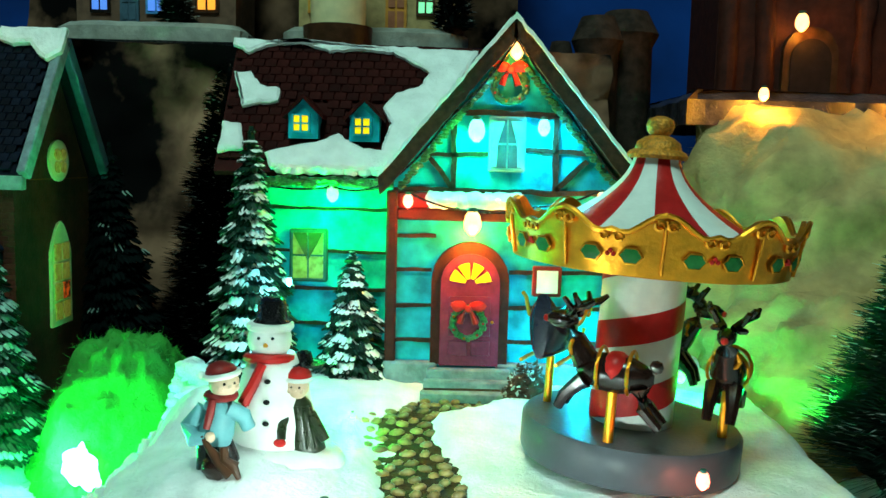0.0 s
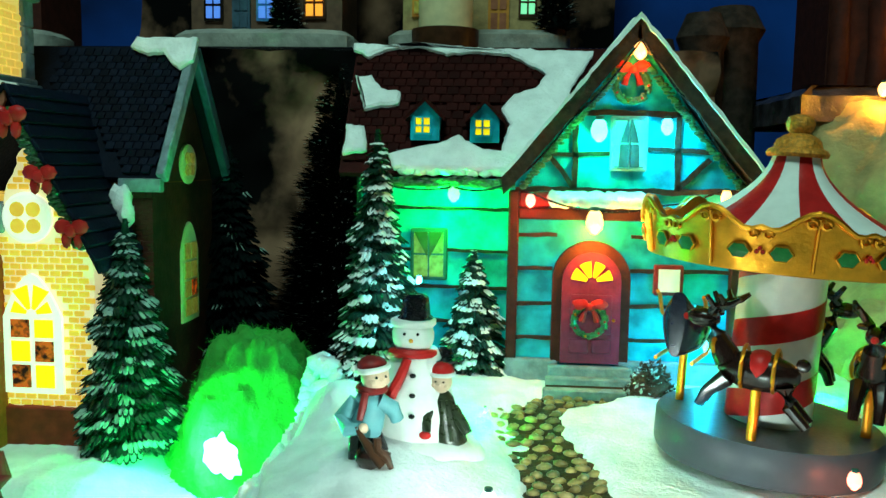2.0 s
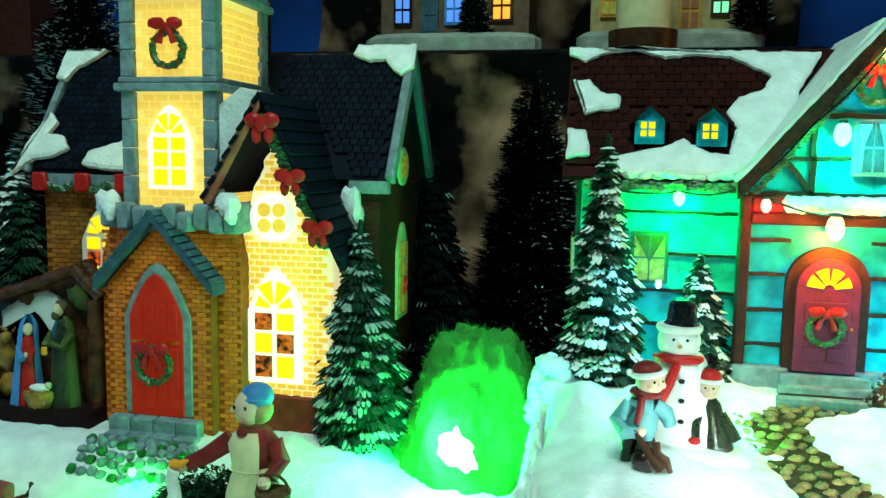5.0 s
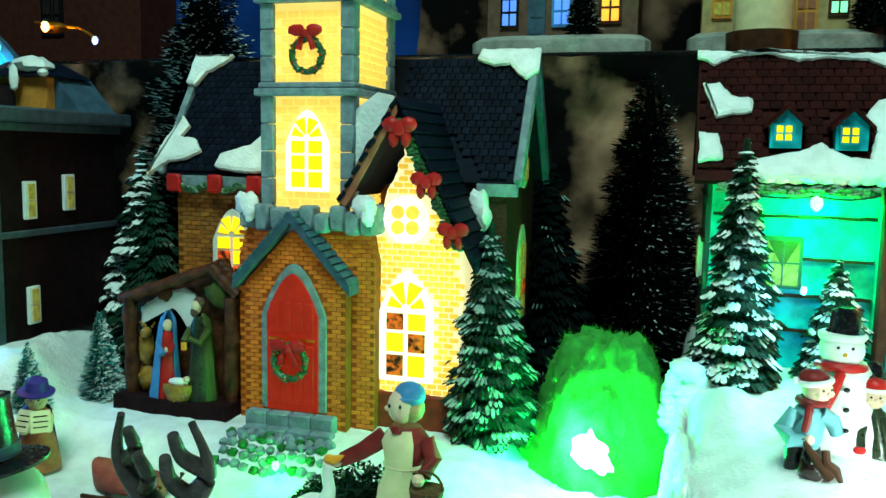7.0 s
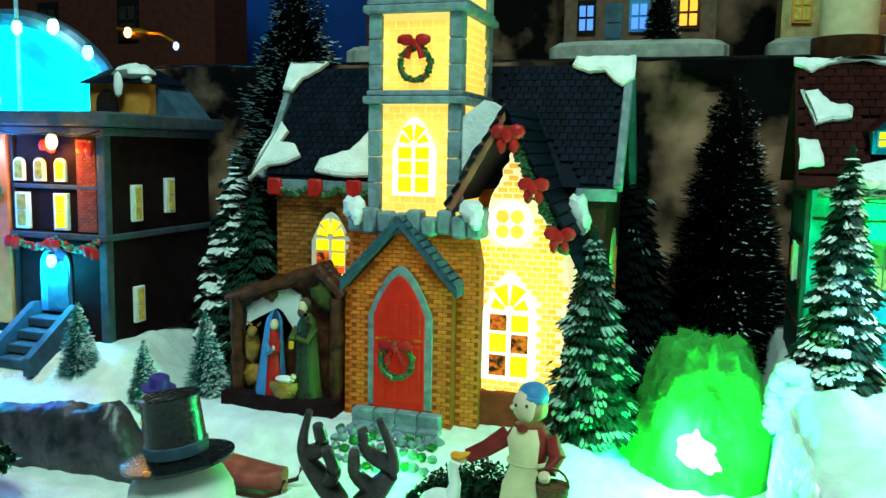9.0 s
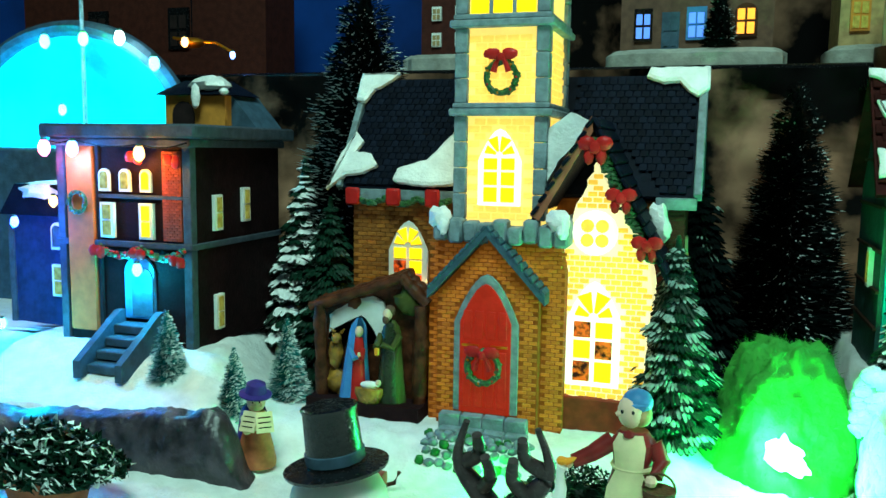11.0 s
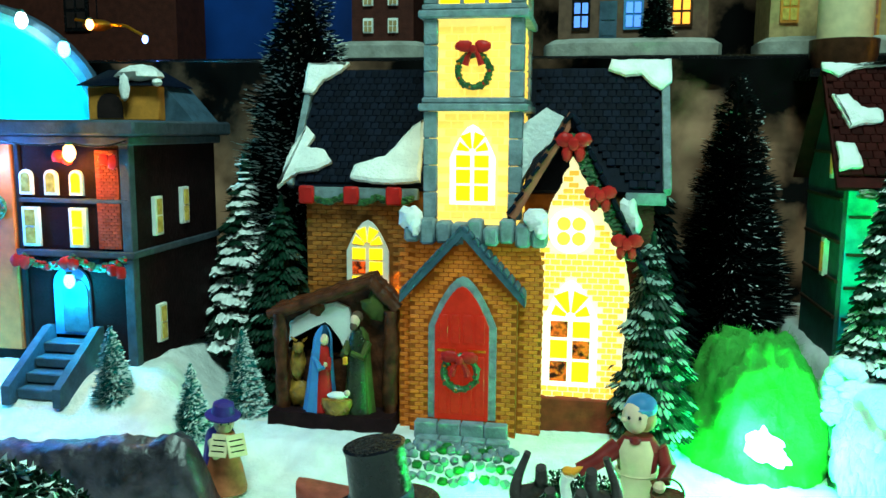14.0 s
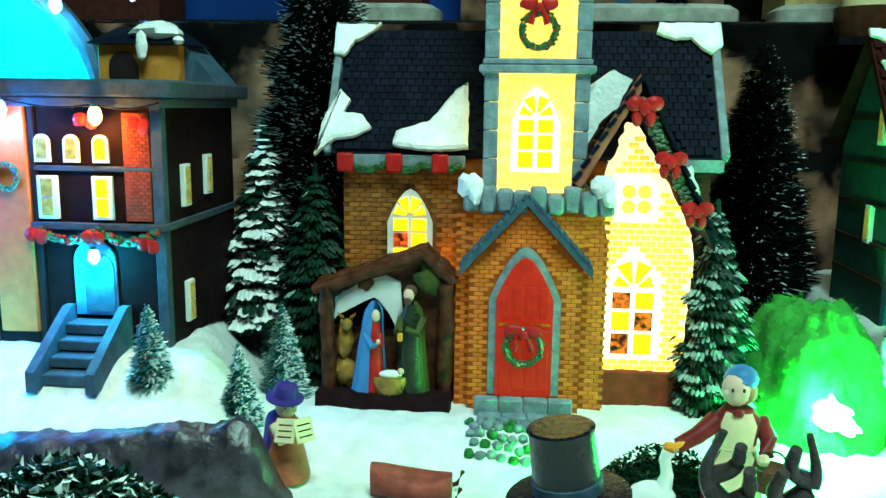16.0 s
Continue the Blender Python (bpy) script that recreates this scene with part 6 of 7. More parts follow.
def girl():
    """Child in dark green with a red cap, peeping out beside the snowman."""
    s = Shape()
    x, y, z = -0.0545, 0.3245, 0.0000
    s.lathe([(0.0082, -0.003), (0.0076, 0.003), (0.0058, 0.011), (0.0050, 0.0165), (0.0030, 0.0195)], 20, (0, 0, 0), 0, at=Matrix.Translation((x, y, z)) @ pose(0, 0, 0, 0, -9, 0), sy=0.85)
    for k in range(5):
        a = -150 + 26 * k
        s.tube([(x + 0.0076 * math.cos(math.radians(a)), y + 0.0066 * math.sin(math.radians(a)), z), (x - 0.002 + 0.0048 * math.cos(math.radians(a)), y + 0.0042 * math.sin(math.radians(a)), z + 0.0165)], [0.0011, 0.0006], 6, 0)
    s.tube([(x - 0.005, y - 0.001, z + 0.0145), (x - 0.0085, y - 0.006, z + 0.009), (x - 0.0080, y - 0.0085, z + 0.0040)], [0.0028, 0.0024, 0.0018], 8, 0)
    s.ball((x - 0.0085, y - 0.0092, z + 0.0030), (0.0026, 0.0018, 0.0018), 1, 10)
    s.tube([(x + 0.002, y - 0.001, z + 0.0125), (x + 0.0070, y - 0.004, z + 0.0060), (x + 0.0090, y - 0.005, z + 0.0030)], [0.0028, 0.0024, 0.0020], 8, 0)
    hd = (x - 0.0028, y - 0.001, z + 0.0240)
    s.ball(hd, (0.0046, 0.0045, 0.0052), 2, 16)
    face(s, hd, 0.0045, 2, 3, (-0.1, -1, 0))
    s.ball((x - 0.0026, y + 0.0006, z + 0.0278), (0.0052, 0.0050, 0.0042), 1, 16)
    s.tube([(x - 0.0026 + 0.0050 * math.cos(k * math.pi / 9), y + 0.0002 + 0.0048 * math.sin(k * math.pi / 9), z + 0.0268) for k in range(19)], 0.0009, 8, 4)
    s.lathe([(0.0085, 0), (0.0086, 0.0008), (0.0040, 0.0016), (0.0030, 0.0050), (0.0012, 0.0058)], 20, (x - 0.0020, y + 0.0080, z + 0.0310), 3)
    return single("child_figurine", s, [GLAZE, RED, SKIN, BLACK, WHITE], "painted child figurine in dark green with red cap", "figurine", "children round the snowman")


boy()
girl()
horn = Shape().tube([(-0.0880, 0.2955, 0.0120), (-0.0850, 0.2945, 0.0075), (-0.0815, 0.2945, 0.0030), (-0.0765, 0.2950, -0.0010)], [0.0010, 0.0013, 0.0024, 0.0040], 14, 0)
horn.ball((-0.0835, 0.2965, -0.0005), (0.0052, 0.0040, 0.0048), 1, 14, rough=0.25).tube([(-0.0795, 0.2940, 0.0085), (-0.0790, 0.2930, 0.0040), (-0.0755, 0.2925, 0.0015), (-0.0735, 0.2925, -0.0030)], [0.0016, 0.0018, 0.0018, 0.0010], 8, 0)
single("brass_horn", horn, [BROWN, REINDEER], "little dark brass horn and brown sack held by a figurine", "horn")


def woman():
    s = Shape()
    x, y, z = -0.258, 0.312, -0.063
    s.lathe([(0.0155, 0), (0.0150, 0.006), (0.0120, 0.026), (0.0095, 0.038), (0.0115, 0.050), (0.0070, 0.056)], 22, (x, y, z), 0, sy=0.85)
    s.ball((x - 0.0018, y - 0.0012, z + 0.0655), (0.0068, 0.0070, 0.0084), 1, 18)
    s.ball((x - 0.0076, y - 0.0052, z + 0.0650), (0.0016, 0.0014, 0.0014), 1, 8)
    s.ball((x + 0.001, y + 0.0015, z + 0.0702), (0.0078, 0.0078, 0.0066), 2, 18)
    s.ball((x + 0.0025, y + 0.0010, z + 0.0640), (0.0062, 0.0068, 0.0066), 5, 14)
    s.lathe([(0.0079, 0), (0.0081, 0.0012), (0.0072, 0.002)], 18, (x + 0.0005, y + 0.001, z + 0.0690), 2)
    prof = ((0.0160, 0.006), (0.0142, 0.016), (0.0128, 0.026), (0.0104, 0.036), (0.0112, 0.043), (0.0124, 0.050), (0.0090, 0.0555))
    vs = []
    for r, h in prof:
        spread = 58 if h < 0.03 else 40
        for k in range(9):
            a = math.radians(262 - spread + 2 * spread * k / 8)
            q = r * 1.04 + 0.0004 * math.sin(k * 2.6) * (h < 0.034)
            vs.append((x + q * math.cos(a), y + 0.85 * q * math.sin(a), z + h))
    s.add(vs, [(j * 9 + i, j * 9 + i + 1, j * 9 + i + 10, j * 9 + i + 9) for j in range(len(prof) - 1) for i in range(8)], 3)
    s.lathe([(0.0106, 0.036), (0.0112, 0.0372), (0.0106, 0.0384)], 22, (x, y, z), 3, sy=0.86)
    s.tube([(x - 0.010, y - 0.002, z + 0.050), (x - 0.020, y - 0.006, z + 0.043), (x - 0.029, y - 0.008, z + 0.0385)], [0.0050, 0.0042, 0.0036], 10, 0)
    s.ball((x - 0.0325, y - 0.009, z + 0.0375), (0.0040, 0.0030, 0.0030), 1, 8)
    s.tube([(x + 0.0095, y - 0.001, z + 0.050), (x + 0.0145, y - 0.003, z + 0.042), (x + 0.0120, y - 0.009, z + 0.036)], [0.0050, 0.0045, 0.0036], 10, 0)
    s.ball((x + 0.0100, y - 0.0115, z + 0.0345), 0.0032, 1, 8)
    s.ball((x - 0.0020, y - 0.0085, z + 0.0560), (0.0030, 0.0020, 0.0022), 0, 8)
    for q in (-0.0045, 0.0008):
        s.ball((x + q - 0.001, y - 0.0086, z + 0.0672), (0.0008, 0.0006, 0.0011), 4, 6)
    return single("woman_figurine", s, [MAROON, SKIN, BLUEPAINT, CREAM, BLACK, BEIGE], "painted figurine in maroon dress, cream apron and blue cap", "figurine")


woman()
basket = thing("basket", (-0.2435, 0.300, -0.040), "small brown wicker basket carried by the figurine", "basket")
part("bowl", Shape().lathe([(0.0064, -0.0435), (0.0080, -0.0335), (0.0083, -0.0320), (0.0066, -0.0325)], 16, (-0.244, 0.301, 0)), WICKER, basket)
part("handle", Shape().tube([(-0.244 + 0.0078 * math.cos(k * math.pi / 8), 0.301, -0.0325 + 0.0085 * math.sin(k * math.pi / 8)) for k in range(9)], 0.0007, 6), WICKER, basket)
goose = Shape()
gx, gy, gz = -0.293, 0.300, -0.060
goose.ball((gx - 0.006, gy, gz + 0.010), (0.012, 0.007, 0.0085), 0, 14)
goose.tube([(gx - 0.001, gy, gz + 0.014), (gx + 0.001, gy, gz + 0.022), (gx - 0.0005, gy, gz + 0.030), (gx + 0.001, gy, gz + 0.034)], [0.0046, 0.0030, 0.0027, 0.0032], 10, 0)
goose.lathe([(0.0020, 0), (0.0014, 0.004), (0.0003, 0.006)], 8, (0, 0, 0), 1, at=Matrix.Translation((gx + 0.003, gy, gz + 0.036)) @ pose(0, 0, 0, 0, 60, 0))
goose.ball((gx + 0.001, gy, gz + 0.0365), (0.0030, 0.0024, 0.0024), 1, 8)
single("goose_figurine", goose, [WHITE, ORANGEPAINT], "white goose figurine with orange beak", "figurine")


def leafy_patch(name, x, y, z, rx, ry, h, n, mats, label, seed, category="bush", size=0.0035):
    rng = random.Random(seed)
    s = Shape()
    for i in range(n):
        a, q = rng.random() * 6.28, math.sqrt(rng.random())
        px, py = x + rx * q * math.cos(a), y + ry * q * math.sin(a)
        pz = z + h * (1 - q * q) * rng.uniform(0.3, 1.05)
        d = Vector((rng.uniform(-1, 1), rng.uniform(-1, 0.3), rng.uniform(-0.2, 1))).normalized()
        u = d.cross(Vector((0.3, 0.5, 0.8))).normalized()
        L, w = size * rng.uniform(0.7, 1.4), size * 0.35
        c = Vector((px, py, pz))
        nrm = d.cross(u) * w * 0.5
        s.add([c - d * L * 0.5, c + u * w + nrm, c + d * L * 0.6, c - u * w + nrm], [(0, 1, 2), (0, 2, 3)], 1 if rng.random() < 0.18 and len(mats) > 1 else 0)
    s.ball((x, y, z), (rx * 0.8, ry * 0.8, h * 0.6), 0, 12, rough=0.3)
    return single(name, s, mats, label, category, sharp=0)


leafy_patch("hedge", -0.288, 0.330, -0.062, 0.040, 0.018, 0.026, 2200, [PINE, GARLAND], "low dark green hedge beside the goose", 3)
leafy_patch("bush", 0.047, 0.428, -0.008, 0.014, 0.010, 0.020, 500, [PLUMWALL, FROST], "frosted twiggy bush beside the cottage steps", 5, size=0.003)
pot = thing("potted_plant", (-0.555, 0.235, -0.064), "green leafy plant in terracotta pot", "plant")
part("pot", Shape().lathe([(0.017, -0.064), (0.023, -0.040), (0.0245, -0.0395), (0.0245, -0.034), (0.021, -0.0335)], 24, (-0.555, 0.235, 0)), TERRA, pot)
lp = leafy_patch("leaves", -0.555, 0.235, -0.038, 0.046, 0.030, 0.024, 1900, [PINE, FROST], "", 8, size=0.006)
lp.parent = pot
lp.matrix_basis = WORLD_OF[pot].inverted()
for key in ("category",):
    del lp[key]

# stones before the church steps, every fourth coloured green for the green lamp light
stones = thing("stone_edging", (-0.35, 0.372, -0.06), "heap of little dark stones before the church steps, some coloured as lit green", "stones")
rng = random.Random(31)
for row in range(5):
    for i in range(11):
        x = -0.3895 + 0.0062 * i + (0.0031 if row % 2 else 0) + rng.uniform(-0.0008, 0.0008)
        y = 0.3785 - 0.0052 * row + rng.uniform(-0.0008, 0.0008)
        part("stone", Shape().ball((x, y, ground_z(x, y) + 0.0006), (0.0034 * rng.uniform(0.85, 1.15), 0.0030, 0.0026 * rng.uniform(0.85, 1.15)), n=10, rough=0.35), STONE if (i + row) % 4 else HOLLY, stones)

# retaining rock wall before the dark house
rockw = Shape()
n, m = 90, 16
for i in range(n + 1):
    t = i / n
    bx, by = -0.75 + 0.272 * t, 0.287 + 0.014 * t + 0.004 * nz(t * 9, 1.1)
    ht = (0.029 + 0.012 * smooth(0.3, 0.9, t) + 0.006 * nz(t * 14, 2.2)) * (1 - 0.95 * smooth(0.92, 1.0, t))
    for k in range(m + 1):
        a = math.pi * k / m
        c = Vector((bx * 60, math.cos(a) * 2, math.sin(a) * 2.5))
        q = 1 + 0.12 * noise.noise(c * 0.6) + 0.09 * noise.noise(c * 2.6)
        rockw.v.append((bx + 0.010 * q * math.cos(a) * 0.4, by + 0.012 - 0.015 * q * math.cos(a), -0.068 + ht * q * math.sin(a) ** 0.6))
for i in range(n):
    for k in range(m):
        a = i * (m + 1) + k
        rockw.f.append((a, a + 1, a + m + 2, a + m + 1))
rockw.m = [0] * len(rockw.f)
single("retaining_wall", rockw, ROCK, "low retaining wall of glittering black rock", "wall", kind="structure", sharp=60)

# overhanging snow on the edge of the cottage's ground
lip = thing("snow_overhang", (-0.134, 0.35, -0.06), "dripping white snow over a dark rocky bank", "snow bank", kind="structure")
bank = Shape()
for i in range(41):
    y = 0.262 + 0.0042 * i
    for k in range(7):
        bank.v.append((-0.1395 + 0.0016 * k + 0.0035 * nz(y * 90, k * 0.8), y, -0.068 + 0.0075 * k))
bank.f = [(i * 7 + k, (i + 1) * 7 + k, (i + 1) * 7 + k + 1, i * 7 + k + 1) for i in range(40) for k in range(6)]
bank.m = [0] * len(bank.f)
part("bank", bank, ROCK, lip, "dark rocky side", 60)
rng = random.Random(44)
w = Shape()
for i in range(150):
    y = 0.262 + 0.170 * rng.random()
    q = rng.random()
    c = Vector((-0.1310 + 0.003 * nz(y * 40, 2.5) - 0.005 * q, y, -0.020 - 0.030 * q * q + 0.004 * nz(y * 50, 8.1)))
    w.ball(c, (rng.uniform(0.0022, 0.0038), rng.uniform(0.005, 0.010), rng.uniform(0.0045, 0.0085)), 0, 12, rough=0.4)
    if q > 0.5:
        w.ball(c + Vector((-0.002, rng.uniform(-0.003, 0.003), -0.008)), (0.0026, 0.0030, rng.uniform(0.005, 0.009)), 0, 8, rough=0.3)
part("snow", w, SNOW, lip, "thick white drooping snow", 90)
mound = thing("snowy_shrub", (-0.128, 0.424, -0.05), "shrub weighed down with thick white snow", "bush")
s, w = Shape(), Shape()
s.lathe([(0.014, -0.04), (0.012, 0.0), (0.005, 0.014)], 16, (-0.130, 0.424, -0.018))
for k in range(70):
    a, q = rng.random() * 6.28, rng.random()
    R = 0.012 * (1 - 0.7 * q)
    c = Vector((-0.130 + R * math.cos(a), 0.424 + R * math.sin(a), -0.030 + q * 0.034))
    w.ball(c, (0.0068, 0.0068, 0.0050), 0, 12, rough=0.5)
    w.ball(c + Vector((math.cos(a), math.sin(a), -1.0)) * 0.003, (0.0018, 0.0018, 0.0032), 0, 8, rough=0.3)
part("body", s, GREENPAINT, mound)
part("snow", w, SNOW, mound, "thick white drooping snow", 90)

# ---- cotton banks ----


def cotton(name, c, r, label, seed, n=64, rough=0.22, m_=GOLDCOTTON, fuzz=4000, hair=0.012):
    s = Shape()
    m = n // 2
    for k in range(m + 1):
        p = math.pi * (k / m - 0.5)
        for i in range(n):
            a = 2 * math.pi * i / n
            d = Vector((math.cos(p) * math.cos(a), math.cos(p) * math.sin(a), math.sin(p)))
            q = 1 + rough * noise.noise(d * 1.7 + Vector((seed, 0, 0))) + rough * 0.5 * noise.noise(d * 5 + Vector((0, seed, 0))) + rough * 0.22 * noise.noise(d * 13) + rough * 0.12 * noise.noise(d * 31)
            s.v.append((c[0] + r[0] * d.x * q, c[1] + r[1] * d.y * q, c[2] + r[2] * d.z * q))
    for k in range(m):
        for i in range(n):
            j = (i + 1) % n
            s.f.append((k * n + i, k * n + j, (k + 1) * n + j, (k + 1) * n + i))
    s.m = [0] * len(s.f)
    body = single(name, s, m_, label, "cotton wool", kind="structure", sharp=170)
    s = Shape()
    rng = random.Random(seed)
    for i in range(fuzz):
        a, sp = rng.random() * 6.283, rng.uniform(-0.1, 1.0)
        d = Vector((math.sqrt(1 - sp * sp) * math.cos(a), math.sqrt(1 - sp * sp) * math.sin(a), sp))
        q = 1 + rough * noise.noise(d * 1.7 + Vector((seed, 0, 0))) + rough * 0.5 * noise.noise(d * 5 + Vector((0, seed, 0))) + rough * 0.22 * noise.noise(d * 13)
        p = Vector((c[0] + r[0] * d.x * q, c[1] + r[1] * d.y * q, c[2] + r[2] * d.z * q))
        t = (d + Vector((rng.uniform(-1, 1), rng.uniform(-1, 1), rng.uniform(-1, 1))) * 1.3).normalized()
        u = Vector((rng.uniform(-1, 1), rng.uniform(-1, 1), rng.uniform(-1, 1))).normalized()
        L = hair * rng.uniform(0.4, 1.2)
        w = t.cross(u).normalized() * 0.00012
        b = p + t * L * 0.5 + u * L * 0.2
        e = p + t * L * 0.8 + u * L * 0.6
        s.add([p - w, p + w, b + w, b - w, e], [(0, 1, 2, 3), (3, 2, 4)])
    if fuzz:
        single("cotton_fibre", s, m_, "loose fibres standing off the cotton wool", "cotton wool", kind="stuff", sharp=0)
    return body


cotton("cotton_bank", (0.33, 0.60, 0.02), (0.20, 0.11, 0.145), "fluffy cotton wool snow bank lit gold and green, gold partly in its colour", 2, 110, fuzz=3000, hair=0.007)
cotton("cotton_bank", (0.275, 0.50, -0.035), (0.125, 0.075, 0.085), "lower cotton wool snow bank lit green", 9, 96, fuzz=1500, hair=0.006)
cotton("cotton_drift", (-0.1765, 0.448, -0.066), (0.046, 0.054, 0.081), "cotton wool drift lit by a lamp, green light also in its colour", 5, 120, 0.16, GREENLITCOTTON, 5000, 0.0045)

# ---- far shelf ----


def snow_base(x0, x1, z, label, seed, deep=0.07):
    s = Shape()
    o = []
    n = 40
    for i in range(n):
        a = 2 * math.pi * i / n
        o.append(((x0 + x1) / 2 + (x1 - x0) / 2 * math.copysign(abs(math.cos(a)) ** 0.5, math.cos(a)), 0.72 + deep / 2 * math.copysign(abs(math.sin(a)) ** 0.6, math.sin(a))))
    snow_slab(s, o, Matrix.Translation((0, 0, z)), 0.016, step=0.006, amp=0.003, seed=seed)
    return single("snow_base", s, DIMSNOW, label, "snow base", "snow bases on the shelf")


def shelf_house(x0, x1, z0, h, wallm, label, wins, y=0.715, roofm=NAVY):
    t = thing("shelf_house", ((x0 + x1) / 2, y, z0), label, "house", "houses on the shelf")
    part("wall", Shape().box(x0, x1, y, y + 0.07, z0, z0 + h), wallm, t)
    part("roof", Shape().add([(x0 - 0.006, y - 0.008, z0 + h), (x1 + 0.006, y - 0.008, z0 + h), (x1 + 0.006, y + 0.035, z0 + h + 0.05), (x0 - 0.006, y + 0.035, z0 + h + 0.05),
                              (x0 - 0.006, y + 0.078, z0 + h), (x1 + 0.006, y + 0.078, z0 + h)], [(0, 1, 2, 3), (3, 2, 5, 4), (0, 3, 4), (1, 5, 2), (0, 4, 5, 1)]), roofm, t)
    for wx, wz, ww, wh, fm, pm, round_ in wins:
        pts = arch(ww, wh, 8) if round_ else [(-ww / 2, 0), (ww / 2, 0), (ww / 2, wh), (-ww / 2, wh)]
        w = part("window", Shape().slab(moved(pts, wx, wz), y - 0.003, y + 0.001), fm, t)
        for i in (-1, 1):
            for j in (0, 1):
                part("pane", Shape().box(wx + i * ww * 0.21 - ww * 0.16, wx + i * ww * 0.21 + ww * 0.16, y - 0.004, y - 0.0025, wz + wh * (0.08 + 0.42 * j), wz + wh * (0.42 + 0.40 * j)), pm, w)
    return t


WINBLUE = glow("lit_window_blue", (0.12, 0.3, 1.0), 0.6)
WINAMBER = glow("lit_window_amber", (1.0, 0.38, 0.04), 1.1)
WINGREEN = glow("lit_window_green", (0.25, 0.9, 0.45), 0.9)
snow_base(-0.330, -0.170, 0.2102, "snow base under a shelf house, greyed as if dimly lit", 1)
snow_base(-0.140, 0.016, 0.2102, "snow base under the beige shelf house, greyed as if dimly lit", 2)
snow_base(-0.535, -0.440, 0.2102, "dim snow base under the brown shelf house", 3)
shelf_house(-0.318, -0.182, 0.222, 0.13, PLUMWALL, "plum coloured shelf house with lit coloured windows",
            [(-0.297, 0.236, 0.017, 0.03, BLACK, WINBLUE, False), (-0.272, 0.228, 0.016, 0.034, SLATEBLUE, SLATEBLUE, False), (-0.249, 0.236, 0.018, 0.03, BLUEPAINT, WINBLUE, False), (-0.206, 0.238, 0.020, 0.03, BROWN, WINAMBER, True)])
shelf_house(-0.128, 0.010, 0.222, 0.14, BEIGE, "beige shelf house with small lit windows",
            [(-0.112, 0.240, 0.016, 0.03, ORANGE, WINDIM, False), (-0.020, 0.240, 0.016, 0.026, BROWN, WINGREEN, True), (-0.045, 0.226, 0.018, 0.040, ORANGE, TERRA, False)])
shelf_house(-0.520, -0.458, 0.222, 0.10, REDHOUSE, "dark red brick shelf house",
            [(-0.503, 0.236, 0.010, 0.014, WHITE, BEIGE, False), (-0.478, 0.236, 0.010, 0.014, WHITE, BEIGE, False), (-0.503, 0.262, 0.010, 0.014, WHITE, BEIGE, False), (-0.478, 0.262, 0.010, 0.014, WHITE, BEIGE, False)])
shelf_house(-1.10, -0.74, 0.212, 0.16, REDHOUSE, "large dark red shelf house", [(-0.98, 0.25, 0.03, 0.05, BLACK, DARKMORTAR, False), (-0.86, 0.25, 0.03, 0.05, BLACK, DARKMORTAR, False)], y=0.78)
bottlebrush("shelf_tree", -0.228, 0.700, 0.224, 0.07, 0.017, 1400, "dark little fir on the shelf", (NEEDLEDARK, FROST), 0.1, group="")
bottlebrush("shelf_tree", 0.004, 0.700, 0.222, 0.09, 0.020, 1400, "dark little fir beside the beige house", (NEEDLEDARK, FROST), 0.1, group="")
candle = thing("pillar_candle", (-0.0845, 0.655, 0.20), "white pillar candle in a brown cup", "candle")
part("cup", Shape().lathe([(0.022, 0.192), (0.026, 0.205), (0.0265, 0.2165), (0.021, 0.217)], 26, (-0.0845, 0.640, 0)), BROWN, candle, "brown cup")
part("wax", Shape().lathe([(0.0208, 0.208), (0.0212, 0.245), (0.0205, 0.30), (0.018, 0.303)], 26, (-0.0845, 0.640, 0)), CREAM, candle, "pale wax with relief dots")
part("bracket", Shape().box(-0.115, -0.055, 0.615, 0.69, 0.186, 0.1925), BLACK, candle)

# right rear: dark posts and a stone house on a ledge
for x, y, r, h in ((0.125, 0.70, 0.020, 0.24), (0.155, 0.73, 0.026, 0.25), (0.10, 0.74, 0.012, 0.225)):
    single("dark_post", Shape().lathe([(r * 1.15, -0.06), (r, 0.0), (r * 0.9, h - 0.03), (r * 1.1, h - 0.02), (r * 0.7, h)], 14, (x, y, 0)), BARK, "dark rough post standing before the blue wall", "post", "dark posts")
ledge = Shape()
snow_slab(ledge, [(0.175, 0.60), (0.52, 0.60), (0.52, 0.80), (0.175, 0.80)], Matrix.Translation((0, 0, 0.148)), 0.026, step=0.008, amp=0.005)
single("rock_ledge", ledge, ROCK, "dark rock ledge carrying a stone house", "ledge", kind="structure")
stoneh = thing("stone_house", (0.30, 0.70, 0.174), "dark stone house with arched doorway and lantern", "house")
part("wall", Shape().box(0.225, 0.48, 0.700, 0.78, 0.172, 0.34), REDHOUSE, stoneh)
part("doorway", Shape().slab(moved(arch(0.046, 0.062, 12), 0.302, 0.174), 0.694, 0.701), BROWN, stoneh, "dark arched surround")
part("door", Shape().slab(moved(arch(0.034, 0.052, 12), 0.302, 0.174), 0.6925, 0.695), DARKMORTAR, stoneh)
for x in (0.232, 0.262, 0.345, 0.385, 0.43):
    part("pilaster", Shape().tube([(x + 0.004 * nz(k, x * 9), 0.695 + 0.004 * nz(k, x * 5, 3), 0.172 + 0.02 * k) for k in range(9)], [0.008 + 0.003 * nz(k, x * 13) for k in range(9)], 9), REDHOUSE, stoneh)

